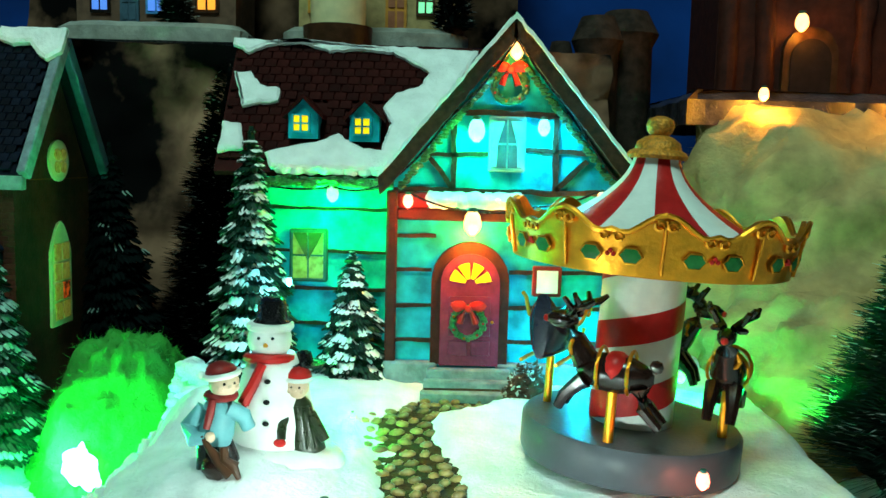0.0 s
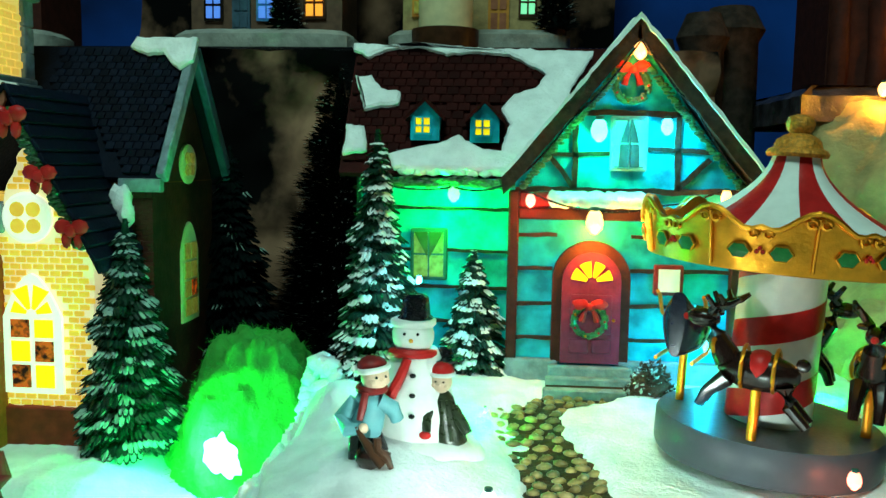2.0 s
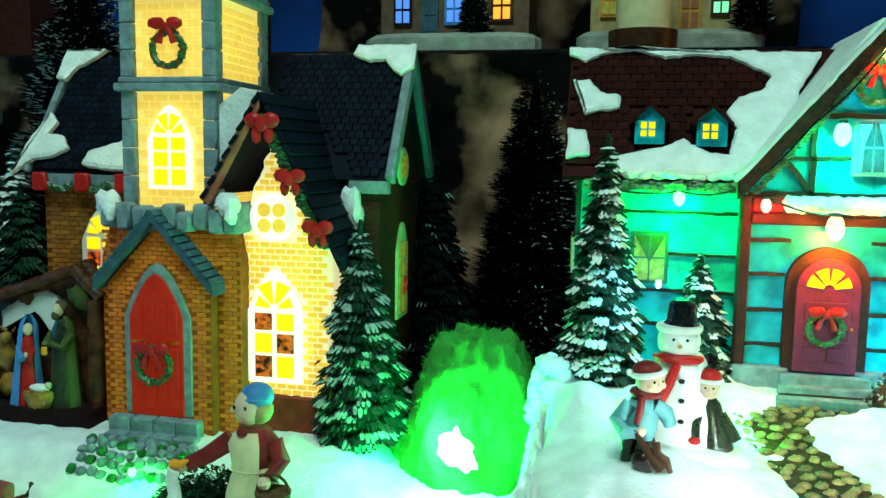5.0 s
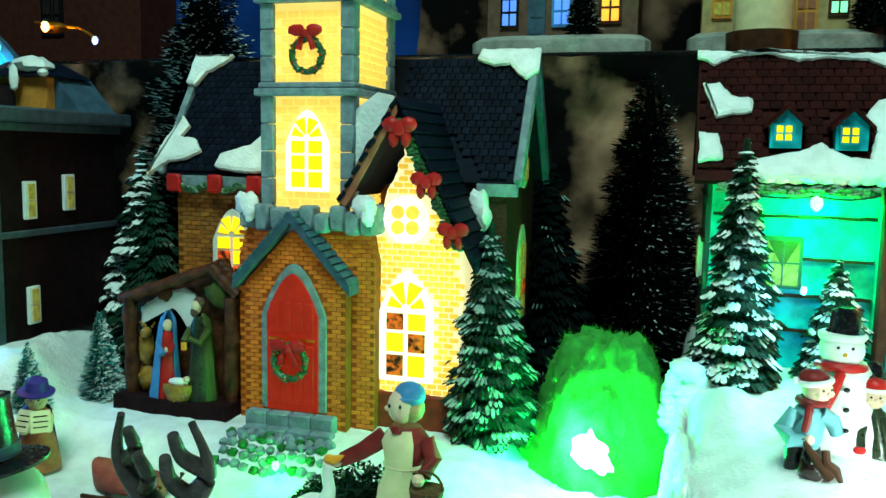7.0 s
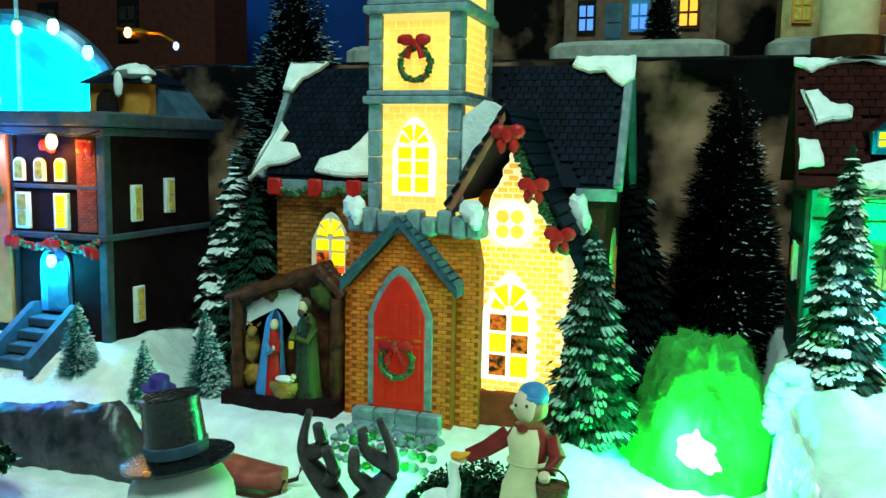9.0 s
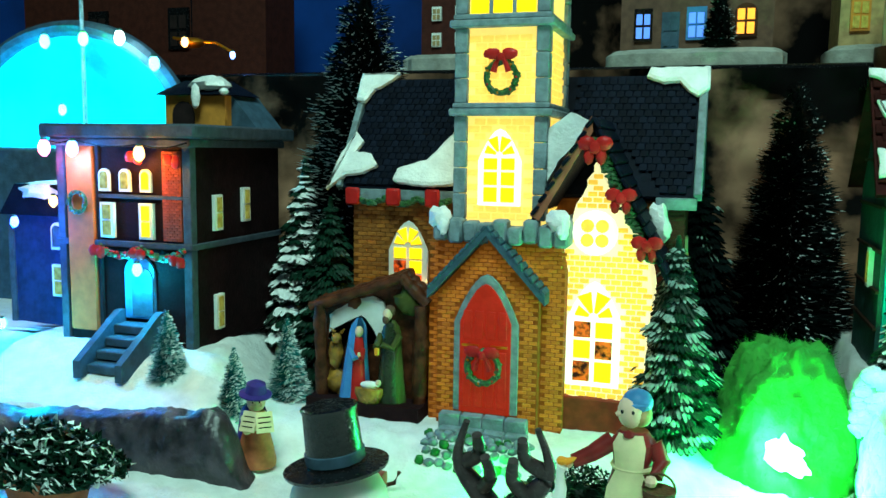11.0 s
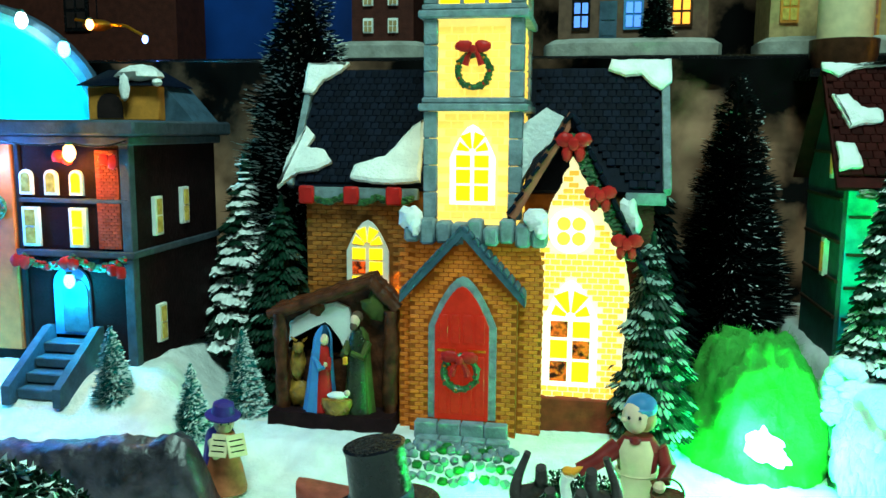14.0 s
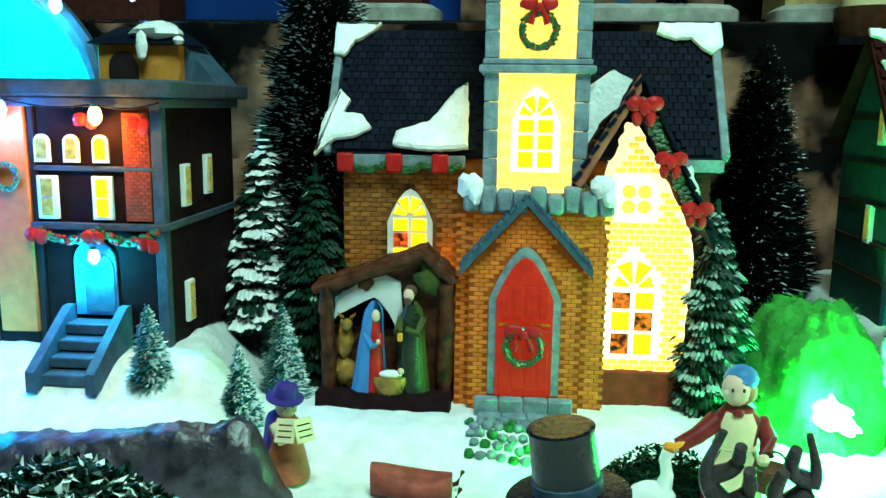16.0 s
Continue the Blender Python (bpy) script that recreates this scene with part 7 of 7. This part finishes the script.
# ---- bandshell with cyan light ----
shell = thing("bandshell", (-0.84, 0.58, 0.0), "arched bandshell glowing cyan with coloured bulbs", "bandshell")
RXs, RZs, ZC = 0.135, 0.112, 0.128
ss = Shape()
n, m = 40, 12
for i in range(n + 1):
    a = math.pi * i / n
    for k in range(m + 1):
        b = math.pi / 2 * k / m
        ss.v.append((-0.84 + RXs * math.cos(a) * math.cos(b), 0.575 + 0.06 * math.sin(b), ZC + RZs * math.sin(a) * math.cos(b)))
for i in range(n):
    for k in range(m):
        q = i * (m + 1) + k
        ss.f.append((q, q + 1, q + m + 2, q + m + 1))
ss.m = [0] * len(ss.f)
part("shell", ss, ICEBLUE, shell, "pale blue inner shell")
part("rim", Shape().tube([(-0.84 + (RXs + 0.006) * math.cos(math.pi * i / 30), 0.572, ZC + (RZs + 0.006) * math.sin(math.pi * i / 30)) for i in range(31)], 0.008, 8), SLATEBLUE, shell, "dark blue rim")
part("stage", Shape().box(-0.99, -0.69, 0.50, 0.66, -0.03, ZC, c=0.003), SLATEBLUE, shell)
part("mast", Shape().tube([(-0.812, 0.56, 0.13), (-0.812, 0.56, 0.30)], 0.002, 8), STONE, shell)

# gold drone-like lamp with blue tip on the shelf
gl = thing("hanging_star_lamp", (-0.776, 0.685, 0.24), "gold hanging lamp with small bright bulbs", "lamp")
part("body", Shape().ball((-0.776, 0.685, 0.244), (0.016, 0.010, 0.006), n=12), GOLD, gl)
part("arm", Shape().tube([(-0.80, 0.685, 0.250), (-0.776, 0.685, 0.246), (-0.745, 0.685, 0.243), (-0.722, 0.685, 0.231)], 0.0016, 6), GOLD, gl)
part("cable", Shape().tube([(-0.776, 0.685, 0.248), (-0.776, 0.69, 1.36)], 0.0008, 5), BLACK, gl)

# ---- near figures ----


def top_hat_snowman():
    s = Shape()
    x, y = -0.349, 0.160
    g = ground_z(x, y)
    s.ball((x, y, g + 0.018), (0.026, 0.024, 0.024), 0, 20)
    s.ball((x, y, 0.004), (0.0185, 0.0175, 0.0165), 0, 20)
    at = Matrix.Translation((x - 0.001, y, 0.0175)) @ pose(0, 0, 0, 0, -8, 0)
    s.lathe([(0.0188, 0), (0.0192, 0.0012), (0.0105, 0.0022), (0.0098, 0.0205), (0.0104, 0.0228), (0.0092, 0.0232)], 26, (0, 0, 0), 1, at=at)
    s.lathe([(0.0107, 0.003), (0.0109, 0.0068), (0.0103, 0.007)], 26, (0, 0, 0), 2, at=at)
    s.lathe([(0.0022, 0), (0.0003, 0.010)], 10, (0, 0, 0), 3, at=Matrix.Translation((x + 0.013, y - 0.012, 0.003)) @ pose(0, 0, 0, 90, 0, 45))
    for q in (-0.002, 0.010):
        s.ball((x + q, y - 0.0165, 0.009), 0.0014, 1, 8)
    return single("snowman_figurine", s, [WHITE, BLACK, SLATEBLUE, ORANGEPAINT], "white snowman with shiny black top hat and orange nose", "figurine")


top_hat_snowman()


def standing_reindeer():
    s = Shape()
    x, y = -0.303, 0.172
    g = ground_z(x, y)
    for dx in (-0.018, 0.008):
        for dy in (-0.006, 0.006):
            s.tube([(x + dx, y + dy, g), (x + dx, y + dy, g + 0.022)], [0.0026, 0.0036], 8, 0)
    s.ball((x - 0.005, y, g + 0.031), (0.021, 0.0115, 0.012), 0, 16)
    s.tube([(x + 0.008, y, g + 0.035), (x + 0.013, y, g + 0.052), (x + 0.012, y, g + 0.062)], [0.0085, 0.0062, 0.0055], 10, 0)
    s.ball((x + 0.012, y - 0.006, g + 0.066), (0.0070, 0.0105, 0.0068), 0, 12)
    s.ball((x + 0.012, y - 0.016, g + 0.065), 0.0022, 2, 8)
    s.tube([(x + 0.012 + 0.0072 * math.cos(k * 0.628), y + 0.0072 * math.sin(k * 0.628), g + 0.053) for k in range(11)], 0.0020, 6, 3)
    for q in (-1, 1):
        m = bend([(x + 0.012 + q * 0.003, y, g + 0.069), (x + 0.012 + q * 0.010, y, g + 0.076), (x + 0.012 + q * 0.0165, y - 0.002, g + 0.087), (x + 0.012 + q * 0.0125, y - 0.005, g + 0.102)])
        s.tube(m, [0.0034 + 0.0008 * math.sin(i * 0.4) - 0.0020 * (i / (len(m) - 1)) ** 3 for i in range(len(m))], 12, 1)
        for at0, at1, at2 in (((0.009, 0.0755), (0.0040, 0.0820), (0.0050, 0.0910)), ((0.0150, 0.0850), (0.0085, 0.0900), (0.0080, 0.0985))):
            m = bend([(x + 0.012 + q * a, y - 0.004 * i, g + b) for i, (a, b) in enumerate((at0, at1, at2))])
            s.tube(m, [0.0032 - 0.0014 * i / (len(m) - 1) for i in range(len(m))], 12, 1)
    return single("reindeer_figurine", s, [BROWN, TUSK, RED, GOLD], "brown reindeer figurine with dark grey antlers", "figurine")


standing_reindeer()


def carol_singer():
    """Figure in a violet cloak and hat that holds up an open song book."""
    x, y = -0.4855, 0.328
    g = ground_z(x, y)
    s = Shape()
    s.lathe([(0.0125, 0), (0.0128, 0.003), (0.0105, 0.014), (0.0085, 0.022), (0.0092, 0.030), (0.0050, 0.0350)], 22, (x, y, g), 0, sy=0.85)
    mantle(s, x - 0.002, y + 0.002, g + 0.002, 0.036, 0.0135, 0.0085, 1, -20, 150, 0.0, 2)
    s.ball((x + 0.001, y - 0.001, g + 0.0405), (0.0058, 0.0058, 0.0066), 2, 16)
    face(s, (x + 0.001, y - 0.001, g + 0.0405), 0.0056, 2, 4, (0.6, -1, 0))
    s.lathe([(0.0098, 0), (0.0100, 0.0010), (0.0066, 0.0020), (0.0058, 0.0075), (0.0030, 0.0090)], 22, (0, 0, 0), 1, at=Matrix.Translation((x, y, g + 0.0440)) @ pose(0, 0, 0, 4, 8, 0))
    s.tube([(x - 0.004, y - 0.005, g + 0.031), (x + 0.001, y - 0.011, g + 0.025), (x + 0.006, y - 0.012, g + 0.028)], [0.0032, 0.0028, 0.0022], 10, 3)
    s.tube([(x + 0.0085, y - 0.001, g + 0.031), (x + 0.0125, y - 0.006, g + 0.026), (x + 0.010, y - 0.011, g + 0.029)], [0.0032, 0.0028, 0.0022], 10, 3)
    for q in (-1, 1):
        s.box(-0.0052, 0.0052, -0.0006, 0.0006, -0.0062, 0.0062, 3, 0.0003, at=Matrix.Translation((x + 0.0085 + q * 0.0046, y - 0.0130 + q * 0.001, g + 0.0320)) @ pose(0, 0, 0, -28, 0, 20 + q * 22))
        for k in range(3):
            s.box(-0.0036, 0.0036, -0.0009, -0.0007, -0.0035 + 0.003 * k, -0.0029 + 0.003 * k, 4, at=Matrix.Translation((x + 0.0085 + q * 0.0046, y - 0.0130 + q * 0.001, g + 0.0320)) @ pose(0, 0, 0, -28, 0, 20 + q * 22))
    return single("singer_figurine", s, [SALMON, VIOLET, SKIN, CREAM, BLACK], "painted figurine in violet cloak and salmon skirt with open book", "figurine")


carol_singer()
chest = thing("toy_sleigh", (-0.416, 0.318, -0.064), "dusty red toy sleigh standing on the snow", "sleigh")
gz0 = ground_z(-0.416, 0.318)
tub = tub_shape(pose(-0.417, 0.318, gz0 + 0.002), 0.042, 0.0130, lambda t: 0.010 + 0.007 * (1 - t) ** 2 + 0.003 * t ** 4)
part("body", tub, DUSTYRED, chest, "dusty red body", 80)
for q in (-0.010, 0.010):
    part("runner", Shape().tube([(-0.440, 0.318 + q, gz0 + 0.001), (-0.404, 0.318 + q, gz0 + 0.001), (-0.394, 0.318 + q, gz0 + 0.005), (-0.391, 0.318 + q, gz0 + 0.012)], 0.0013, 8), BROWN, chest, "brown curved runner")
single("gold_parcels", Shape().box(-0.330, -0.316, 0.150, 0.164, ground_z(-0.32, 0.155) - 0.002, -0.022, 0, 0.002).box(-0.314, -0.302, 0.146, 0.160, ground_z(-0.31, 0.15) - 0.002, -0.030, 0, 0.002), GOLD, "shiny gold wrapped parcels on the snow", "parcels")

# ---- string lights ----


def led(x, y, z, colour, watts, size=0.0028, tint=None, cap=True):
    b = thing("light_bulb", (x, y, z), "small bright bulb of a light string, some added as fill", "light bulb", "string light bulbs")
    m = glow("bulb_glow", tint or tuple(0.12 + 0.88 * c for c in colour), 5.0)
    part("bulb", Shape().lathe([(size * 0.3, -size * 1.3), (size * 0.85, -size * 0.7), (size, 0), (size * 0.8, size * 0.9), (size * 0.5, size * 1.3)], 12, (x, y, z)), m, b, "glowing bulb")
    part("socket", Shape().lathe([(size * 0.5, size * 1.2), (size * 0.5, size * 1.7), (size * 0.3, size * 1.75)], 10, (x, y, z)), GREENPAINT if cap else BLACK, b)
    bulb_lamp("bulb_light", (x, y - size * 1.3, z - size * 1.7), watts, colour, size * 0.5)


G, A, W, C, R = (0.0, 1.0, 0.07), (1.0, 0.42, 0.03), (0.75, 1.0, 0.9), (0.0, 0.62, 1.0), (1.0, 0.08, 0.05)
# cottage
led(-0.0635, 0.465, 0.0965, G, 0.40, 0.0036)
led(0.0365, 0.441, 0.1755, A, 0.05, 0.0036)
led(0.0165, 0.4425, 0.133, (0.0, 1.0, 0.32), 0.17, 0.0046)
led(0.0525, 0.4425, 0.1355, (0.0, 0.75, 1.0), 0.16, 0.0034)
led(-0.0195, 0.442, 0.0945, R, 0.04, 0.0028)
led(0.0155, 0.440, 0.0835, A, 0.26, 0.0048)
led(0.0855, 0.443, 0.098, A, 0.04, 0.0030)
led(0.075, 0.425, 0.020, C, 0.22, 0.0026)
# front edge of the cottage snow: two unseen white bulbs added as fill
led(-0.035, 0.245, 0.006, W, 0.40)
led(0.040, 0.240, 0.006, W, 0.22)
# red bulb before the carousel
led(0.098, 0.2915, 0.001, (1.0, 0.16, 0.06), 0.02, 0.0026)
# carousel side and cotton bank
led(0.130, 0.432, 0.004, G, 0.45, 0.0026)
led(0.2225, 0.583, 0.169, A, 0.24, 0.0036)
led(0.350, 0.560, 0.175, A, 0.30, 0.0026)
led(0.291, 0.690, 0.238, A, 0.05, 0.0055)
led(0.205, 0.415, 0.0, G, 0.5, 0.0026)
# drift between church and cottage
drift_bulb = thing("green_lamp", (-0.184, 0.394, -0.040), "white-hot core of a green lamp in the drift", "lamp")
hot = Shape().ball((0, 0, 0), (0.0180, 0.0032, 0.0088), n=44, rough=0.55, at=Matrix.Translation((-0.1835, 0.4000, -0.0395)) @ pose(0, 0, 0, -20, 24, -38))
part("bulb", hot, glow("green_hot_core", (0.45, 1.0, 0.75), 4.0), drift_bulb)
bulb_lamp("green_lamp_light", (-0.187, 0.372, -0.030), 0.95, (0.0, 1.0, 0.16), 0.006)
bulb_lamp("green_lamp_light", (-0.190, 0.385, -0.034), 0.07, (0.3, 1.0, 0.8), 0.003)
bulb_lamp("green_lamp_light", (-0.178, 0.385, -0.041), 0.07, (0.3, 1.0, 0.8), 0.003)
# two tiny hidden bulbs added: green for the path, cyan for the pine snow
led(-0.040, 0.369, -0.002, G, 0.10, 0.0012)
led(-0.076, 0.402, 0.055, (0.1, 0.75, 1.0), 0.14, 0.0016)
led(-0.140, 0.330, -0.052, G, 0.10, 0.003)
led(-0.346, 0.349, -0.052, G, 0.07, 0.0022)
# town house
led(-0.6915, 0.382, 0.129, (1.0, 0.10, 0.30), 0.06, 0.0044)
led(-0.666, 0.382, 0.129, (0.04, 0.30, 1.0), 0.16, 0.0042)
led(-0.6085, 0.382, 0.126, A, 0.11, 0.0040)
led(-0.6165, 0.386, 0.043, C, 0.20, 0.0036)
led(-0.712, 0.41, 0.088, A, 0.02, 0.0034)
led(-0.425, 0.452, 0.034, A, 0.03, 0.0022)
led(-0.705, 0.350, 0.004, C, 0.34, 0.003)
# blue bulb added at the side to colour the town house front
led(-0.712, 0.372, 0.075, (0.0, 0.16, 1.0), 0.42, 0.003)
for x, z, c in ((-0.724, 0.207, C), (-0.762, 0.2315, W), (-0.804, 0.2315, G), (-0.850, 0.2305, C)):
    led(x, 0.552, z, c, 0.14, 0.0050)
led(-0.83, 0.55, 0.165, C, 2.0, 0.004)
led(-0.776, 0.672, 0.243, A, 0.01, 0.004)
led(-0.722, 0.680, 0.229, (0.1, 0.3, 1.0), 0.01, 0.003)


def cable(name, spots, sag, label):
    """A thin dark wire hung from bulb to bulb."""
    pts = []
    for a, b in zip(spots, spots[1:]):
        for k in range(9):
            t = k / 9
            p = Vector(a).lerp(Vector(b), t)
            pts.append((p.x + 0.0006 * nz(t * 9, p.x * 90), p.y + 0.0006 * nz(p.z * 90, t * 7), p.z - sag * math.sin(math.pi * t)))
    pts.append(spots[-1])
    return single(name, Shape().tube(pts, 0.0006, 6), BLACK, label, "cable", "light string cables")


cable("light_cable", [(-0.112, 0.4625, 0.1035), (-0.0635, 0.4635, 0.1005), (-0.031, 0.444, 0.104), (0.0, 0.4385, 0.137), (0.0365, 0.4345, 0.181), (0.068, 0.4385, 0.143), (0.095, 0.441, 0.106)], 0.003, "thin dark wire of the light string on the cottage")
cable("light_cable", [(-0.0195, 0.4425, 0.099), (0.0155, 0.4415, 0.090), (0.0500, 0.4425, 0.093), (0.0855, 0.4435, 0.103)], 0.002, "thin dark wire of the light string over the door")
cable("light_cable", [(-0.694, 0.3825, 0.1365), (-0.666, 0.3825, 0.1355), (-0.6085, 0.3825, 0.1325), (-0.572, 0.386, 0.134)], 0.003, "thin dark wire of the light string on the town house")

# ---- pieces of walls, roofs and paths ----


def brick_mesh(name, w, h, d, m):
    return mesh_of(name, Shape().box(-w / 2, w / 2, -d, d * 0.5, -h / 2, h / 2, 0, min(w, h) * 0.12), m, 0)


def inside(px, pz, poly):
    hit = False
    for (x0, z0), (x1, z1) in zip(poly, poly[1:] + poly[:1]):
        if (z0 > pz) != (z1 > pz) and px < (x1 - x0) * (pz - z0) / (z1 - z0) + x0:
            hit = not hit
    return hit


def lay_bricks(parent, me, poly, y, w, h, holes=(), seed=0, side=None):
    """Courses of bricks over a polygon of (x, z), proud of the plane y; side x turns them onto a wall facing +x."""
    rng = random.Random(seed)
    xs, zs = [p[0] for p in poly], [p[1] for p in poly]
    z, row = min(zs) + h / 2, 0
    while z < max(zs):
        x = min(xs) - (w / 2 if row % 2 else 0) + w / 2
        while x < max(xs):
            c = [(x + a * w * 0.26, z + b * h * 0.4) for a in (-1, 1) for b in (-1, 1)]
            if all(inside(*p, poly) for p in c) and not any(inside(*p, o) for o in holes for p in c):
                j = rng.uniform(-0.0002, 0.0003)
                spot = Matrix.Translation((side + j, x, z)) @ pose(0, 0, 0, 0, 0, 90) if side is not None else Matrix.Translation((x, y + j, z))
                piece("brick", me, parent, spot @ pose(0, 0, 0, 0, rng.uniform(-1.5, 1.5), 0))
            x += w
        z += h
        row += 1


BW, BH = 0.0066, 0.0037
lit = brick_mesh("brick", BW - 0.0007, BH - 0.0007, 0.0007, LITBRICK)
lit_t = brick_mesh("brick", BW * 1.25 - 0.0007, BH * 1.25 - 0.0007, 0.0006, LITTOWERBRICK)
OH = 0.0027
orange = brick_mesh("brick", BW * 0.92 - 0.0005, OH - 0.0004, 0.0005, GLOWBRICK)
nave_b = brick_mesh("brick", 0.0068, 0.0028, 0.0005, NAVEBRICK)
lay_bricks(gable, lit, gout, 0.4215, BW, BH, [moved(arch(0.034, 0.068, 14, 0.45), -0.2945, -0.018), [(GXC - 0.0155, 0.067), (GXC + 0.0115, 0.067), (GXC + 0.0115, 0.0955), (GXC - 0.0155, 0.0955)]], 1)
for z0, z1, hole in ((0.0875, 0.1535, [moved(arch(0.029, 0.050, 14, 0.45), -0.3565, 0.0963)]), (0.1625, 0.2080, [])):
    lay_bricks(tower, lit_t, [(-0.3785, z0), (-0.3345, z0), (-0.3345, z1), (-0.3785, z1)], TY0 + 0.0026, BW * 1.25, BH * 1.25, hole, 2)
    lay_bricks(tower, lit_t, [(TY0 + 0.009, z0), (TY1 - 0.009, z0), (TY1 - 0.009, z1), (TY0 + 0.009, z1)], 0, BW * 1.25, BH * 1.25, [], 3, side=TX1 - 0.0026)
dhole = moved(arch(0.0425, 0.0905, 18, 0.5), PX, -0.037)
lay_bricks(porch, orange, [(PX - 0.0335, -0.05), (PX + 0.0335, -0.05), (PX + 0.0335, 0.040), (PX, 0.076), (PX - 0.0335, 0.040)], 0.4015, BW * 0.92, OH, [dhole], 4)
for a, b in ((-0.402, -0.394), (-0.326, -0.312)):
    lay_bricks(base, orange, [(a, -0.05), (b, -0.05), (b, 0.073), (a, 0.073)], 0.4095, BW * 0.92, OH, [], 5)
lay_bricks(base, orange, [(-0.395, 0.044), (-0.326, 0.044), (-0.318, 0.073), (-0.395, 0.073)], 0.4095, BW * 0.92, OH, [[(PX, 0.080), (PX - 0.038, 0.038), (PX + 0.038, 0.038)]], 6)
nave_brick = [o for o in church.children if o.name.startswith("nave_wall")][0]
lay_bricks(nave_brick, nave_b, [(-0.481, 0.000), (-0.404, 0.000), (-0.404, 0.093), (-0.481, 0.093)], 0.462, 0.0073, 0.0032, [moved(arch(0.032, 0.054, 14, 0.45), -0.436, 0.027)], 7)

# bricks of the strip, in the same shade-darkened colour
dark_b = brick_mesh("brick", 0.0068, 0.0028, 0.0005, REDHOUSE)
lay_bricks(nave_brick, dark_b, [(-0.2605, -0.05), (-0.2440, -0.05), (-0.2440, 0.094), (-0.2605, 0.094)], 0.4612, 0.0073, 0.0032, [], 8)


def shingles(parent, m, F, x0, x1, v0, v1, w, h, skip, seed, tilt=6):
    rng = random.Random(seed)
    me = mesh_of("shingle", Shape().box(-w * 0.46, w * 0.46, 0, h * 1.25, 0, 0.0013, 0, 0.0003), m, 0)
    row, v = 0, v0
    while v + h * 0.8 < v1:
        x = x0 + (w / 2 if row % 2 else 0) + w / 2
        while x < x1 - w * 0.4:
            if not skip(x, v):
                piece("shingle", me, parent, F @ Matrix.Translation((x, v, 0.0010)) @ pose(0, 0, 0, -tilt, 0, rng.uniform(-2, 2)))
            x += w
        v += h
        row += 1


shingles(roof, ROOFBROWN, RF, -0.130, 0.012, 0.008, SL, 0.0074, 0.0062, lambda x, v: (x > -0.035 + v * 0.3) or any(abs(x - d) < 0.010 and 0.015 < v < 0.05 for d in (-0.0815, -0.0465)), 1)
shingles(croof, NAVY, CF, -0.486, -0.389, 0.002, CSL, 0.0058, 0.0055, lambda x, v: False, 2)
shingles(croof, NAVY, CF, -0.324, -0.239, 0.002, CSL, 0.0058, 0.0055, lambda x, v: x < -0.256 - (v - 0.0) * 0.9 + 0.0 and x > -0.33 and v < 0.05, 3)

red_b = brick_mesh("brick", 0.0037, 0.0017, 0.0004, REDBRICK)
strip = [o for o in town.children if o.name.startswith("brick_patch")][0]
lay_bricks(strip, red_b, [(-0.598, 0.064), (-0.582, 0.064), (-0.582, 0.128), (-0.598, 0.128)], HY0 - 0.0016, 0.0041, 0.0020, [], 9)

# cobbled path
pathway = Shape()
nv = 60
for j in range(nv + 1):
    y = 0.432 - 0.165 * j / nv
    mid, half = path_at(y)
    for i in range(9):
        x = mid + half * (i / 4 - 1)
        pathway.v.append((x, y, ground_z(mid, y) + 0.0012 + 0.0004 * nz(x, y, 0, 300)))
for j in range(nv):
    for i in range(8):
        q = j * 9 + i
        pathway.f.append((q, q + 1, q + 10, q + 9))
pathway.m = [0] * len(pathway.f)
pth = single("garden_path", pathway, PATHMUD, "winding brown cobbled garden path", "path", kind="structure")
rng = random.Random(77)
cobs = [mesh_of("cobble", Shape().ball((0, 0, 0), (0.0030, 0.0022, 0.0018), 0, 10, rough=0.35).add([], []), COBBLE, 80) for _ in range(3)]
laid = []
for k in range(900):
    y = rng.uniform(0.272, 0.428)
    mid, half = path_at(y)
    x = mid + half * rng.uniform(-0.88, 0.88)
    if all((x - a) ** 2 + (y - b) ** 2 > 0.0061 ** 2 for a, b in laid) and len(laid) < 150:
        laid.append((x, y))
        piece("cobble", rng.choice(cobs), pth, Matrix.Translation((x, y, ground_z(mid, y) + 0.0016)) @ pose(0, 0, 0, 0, 0, rng.uniform(-35, 35)) @ Matrix.Diagonal((rng.uniform(0.8, 1.25), rng.uniform(0.8, 1.2), 1, 1)))
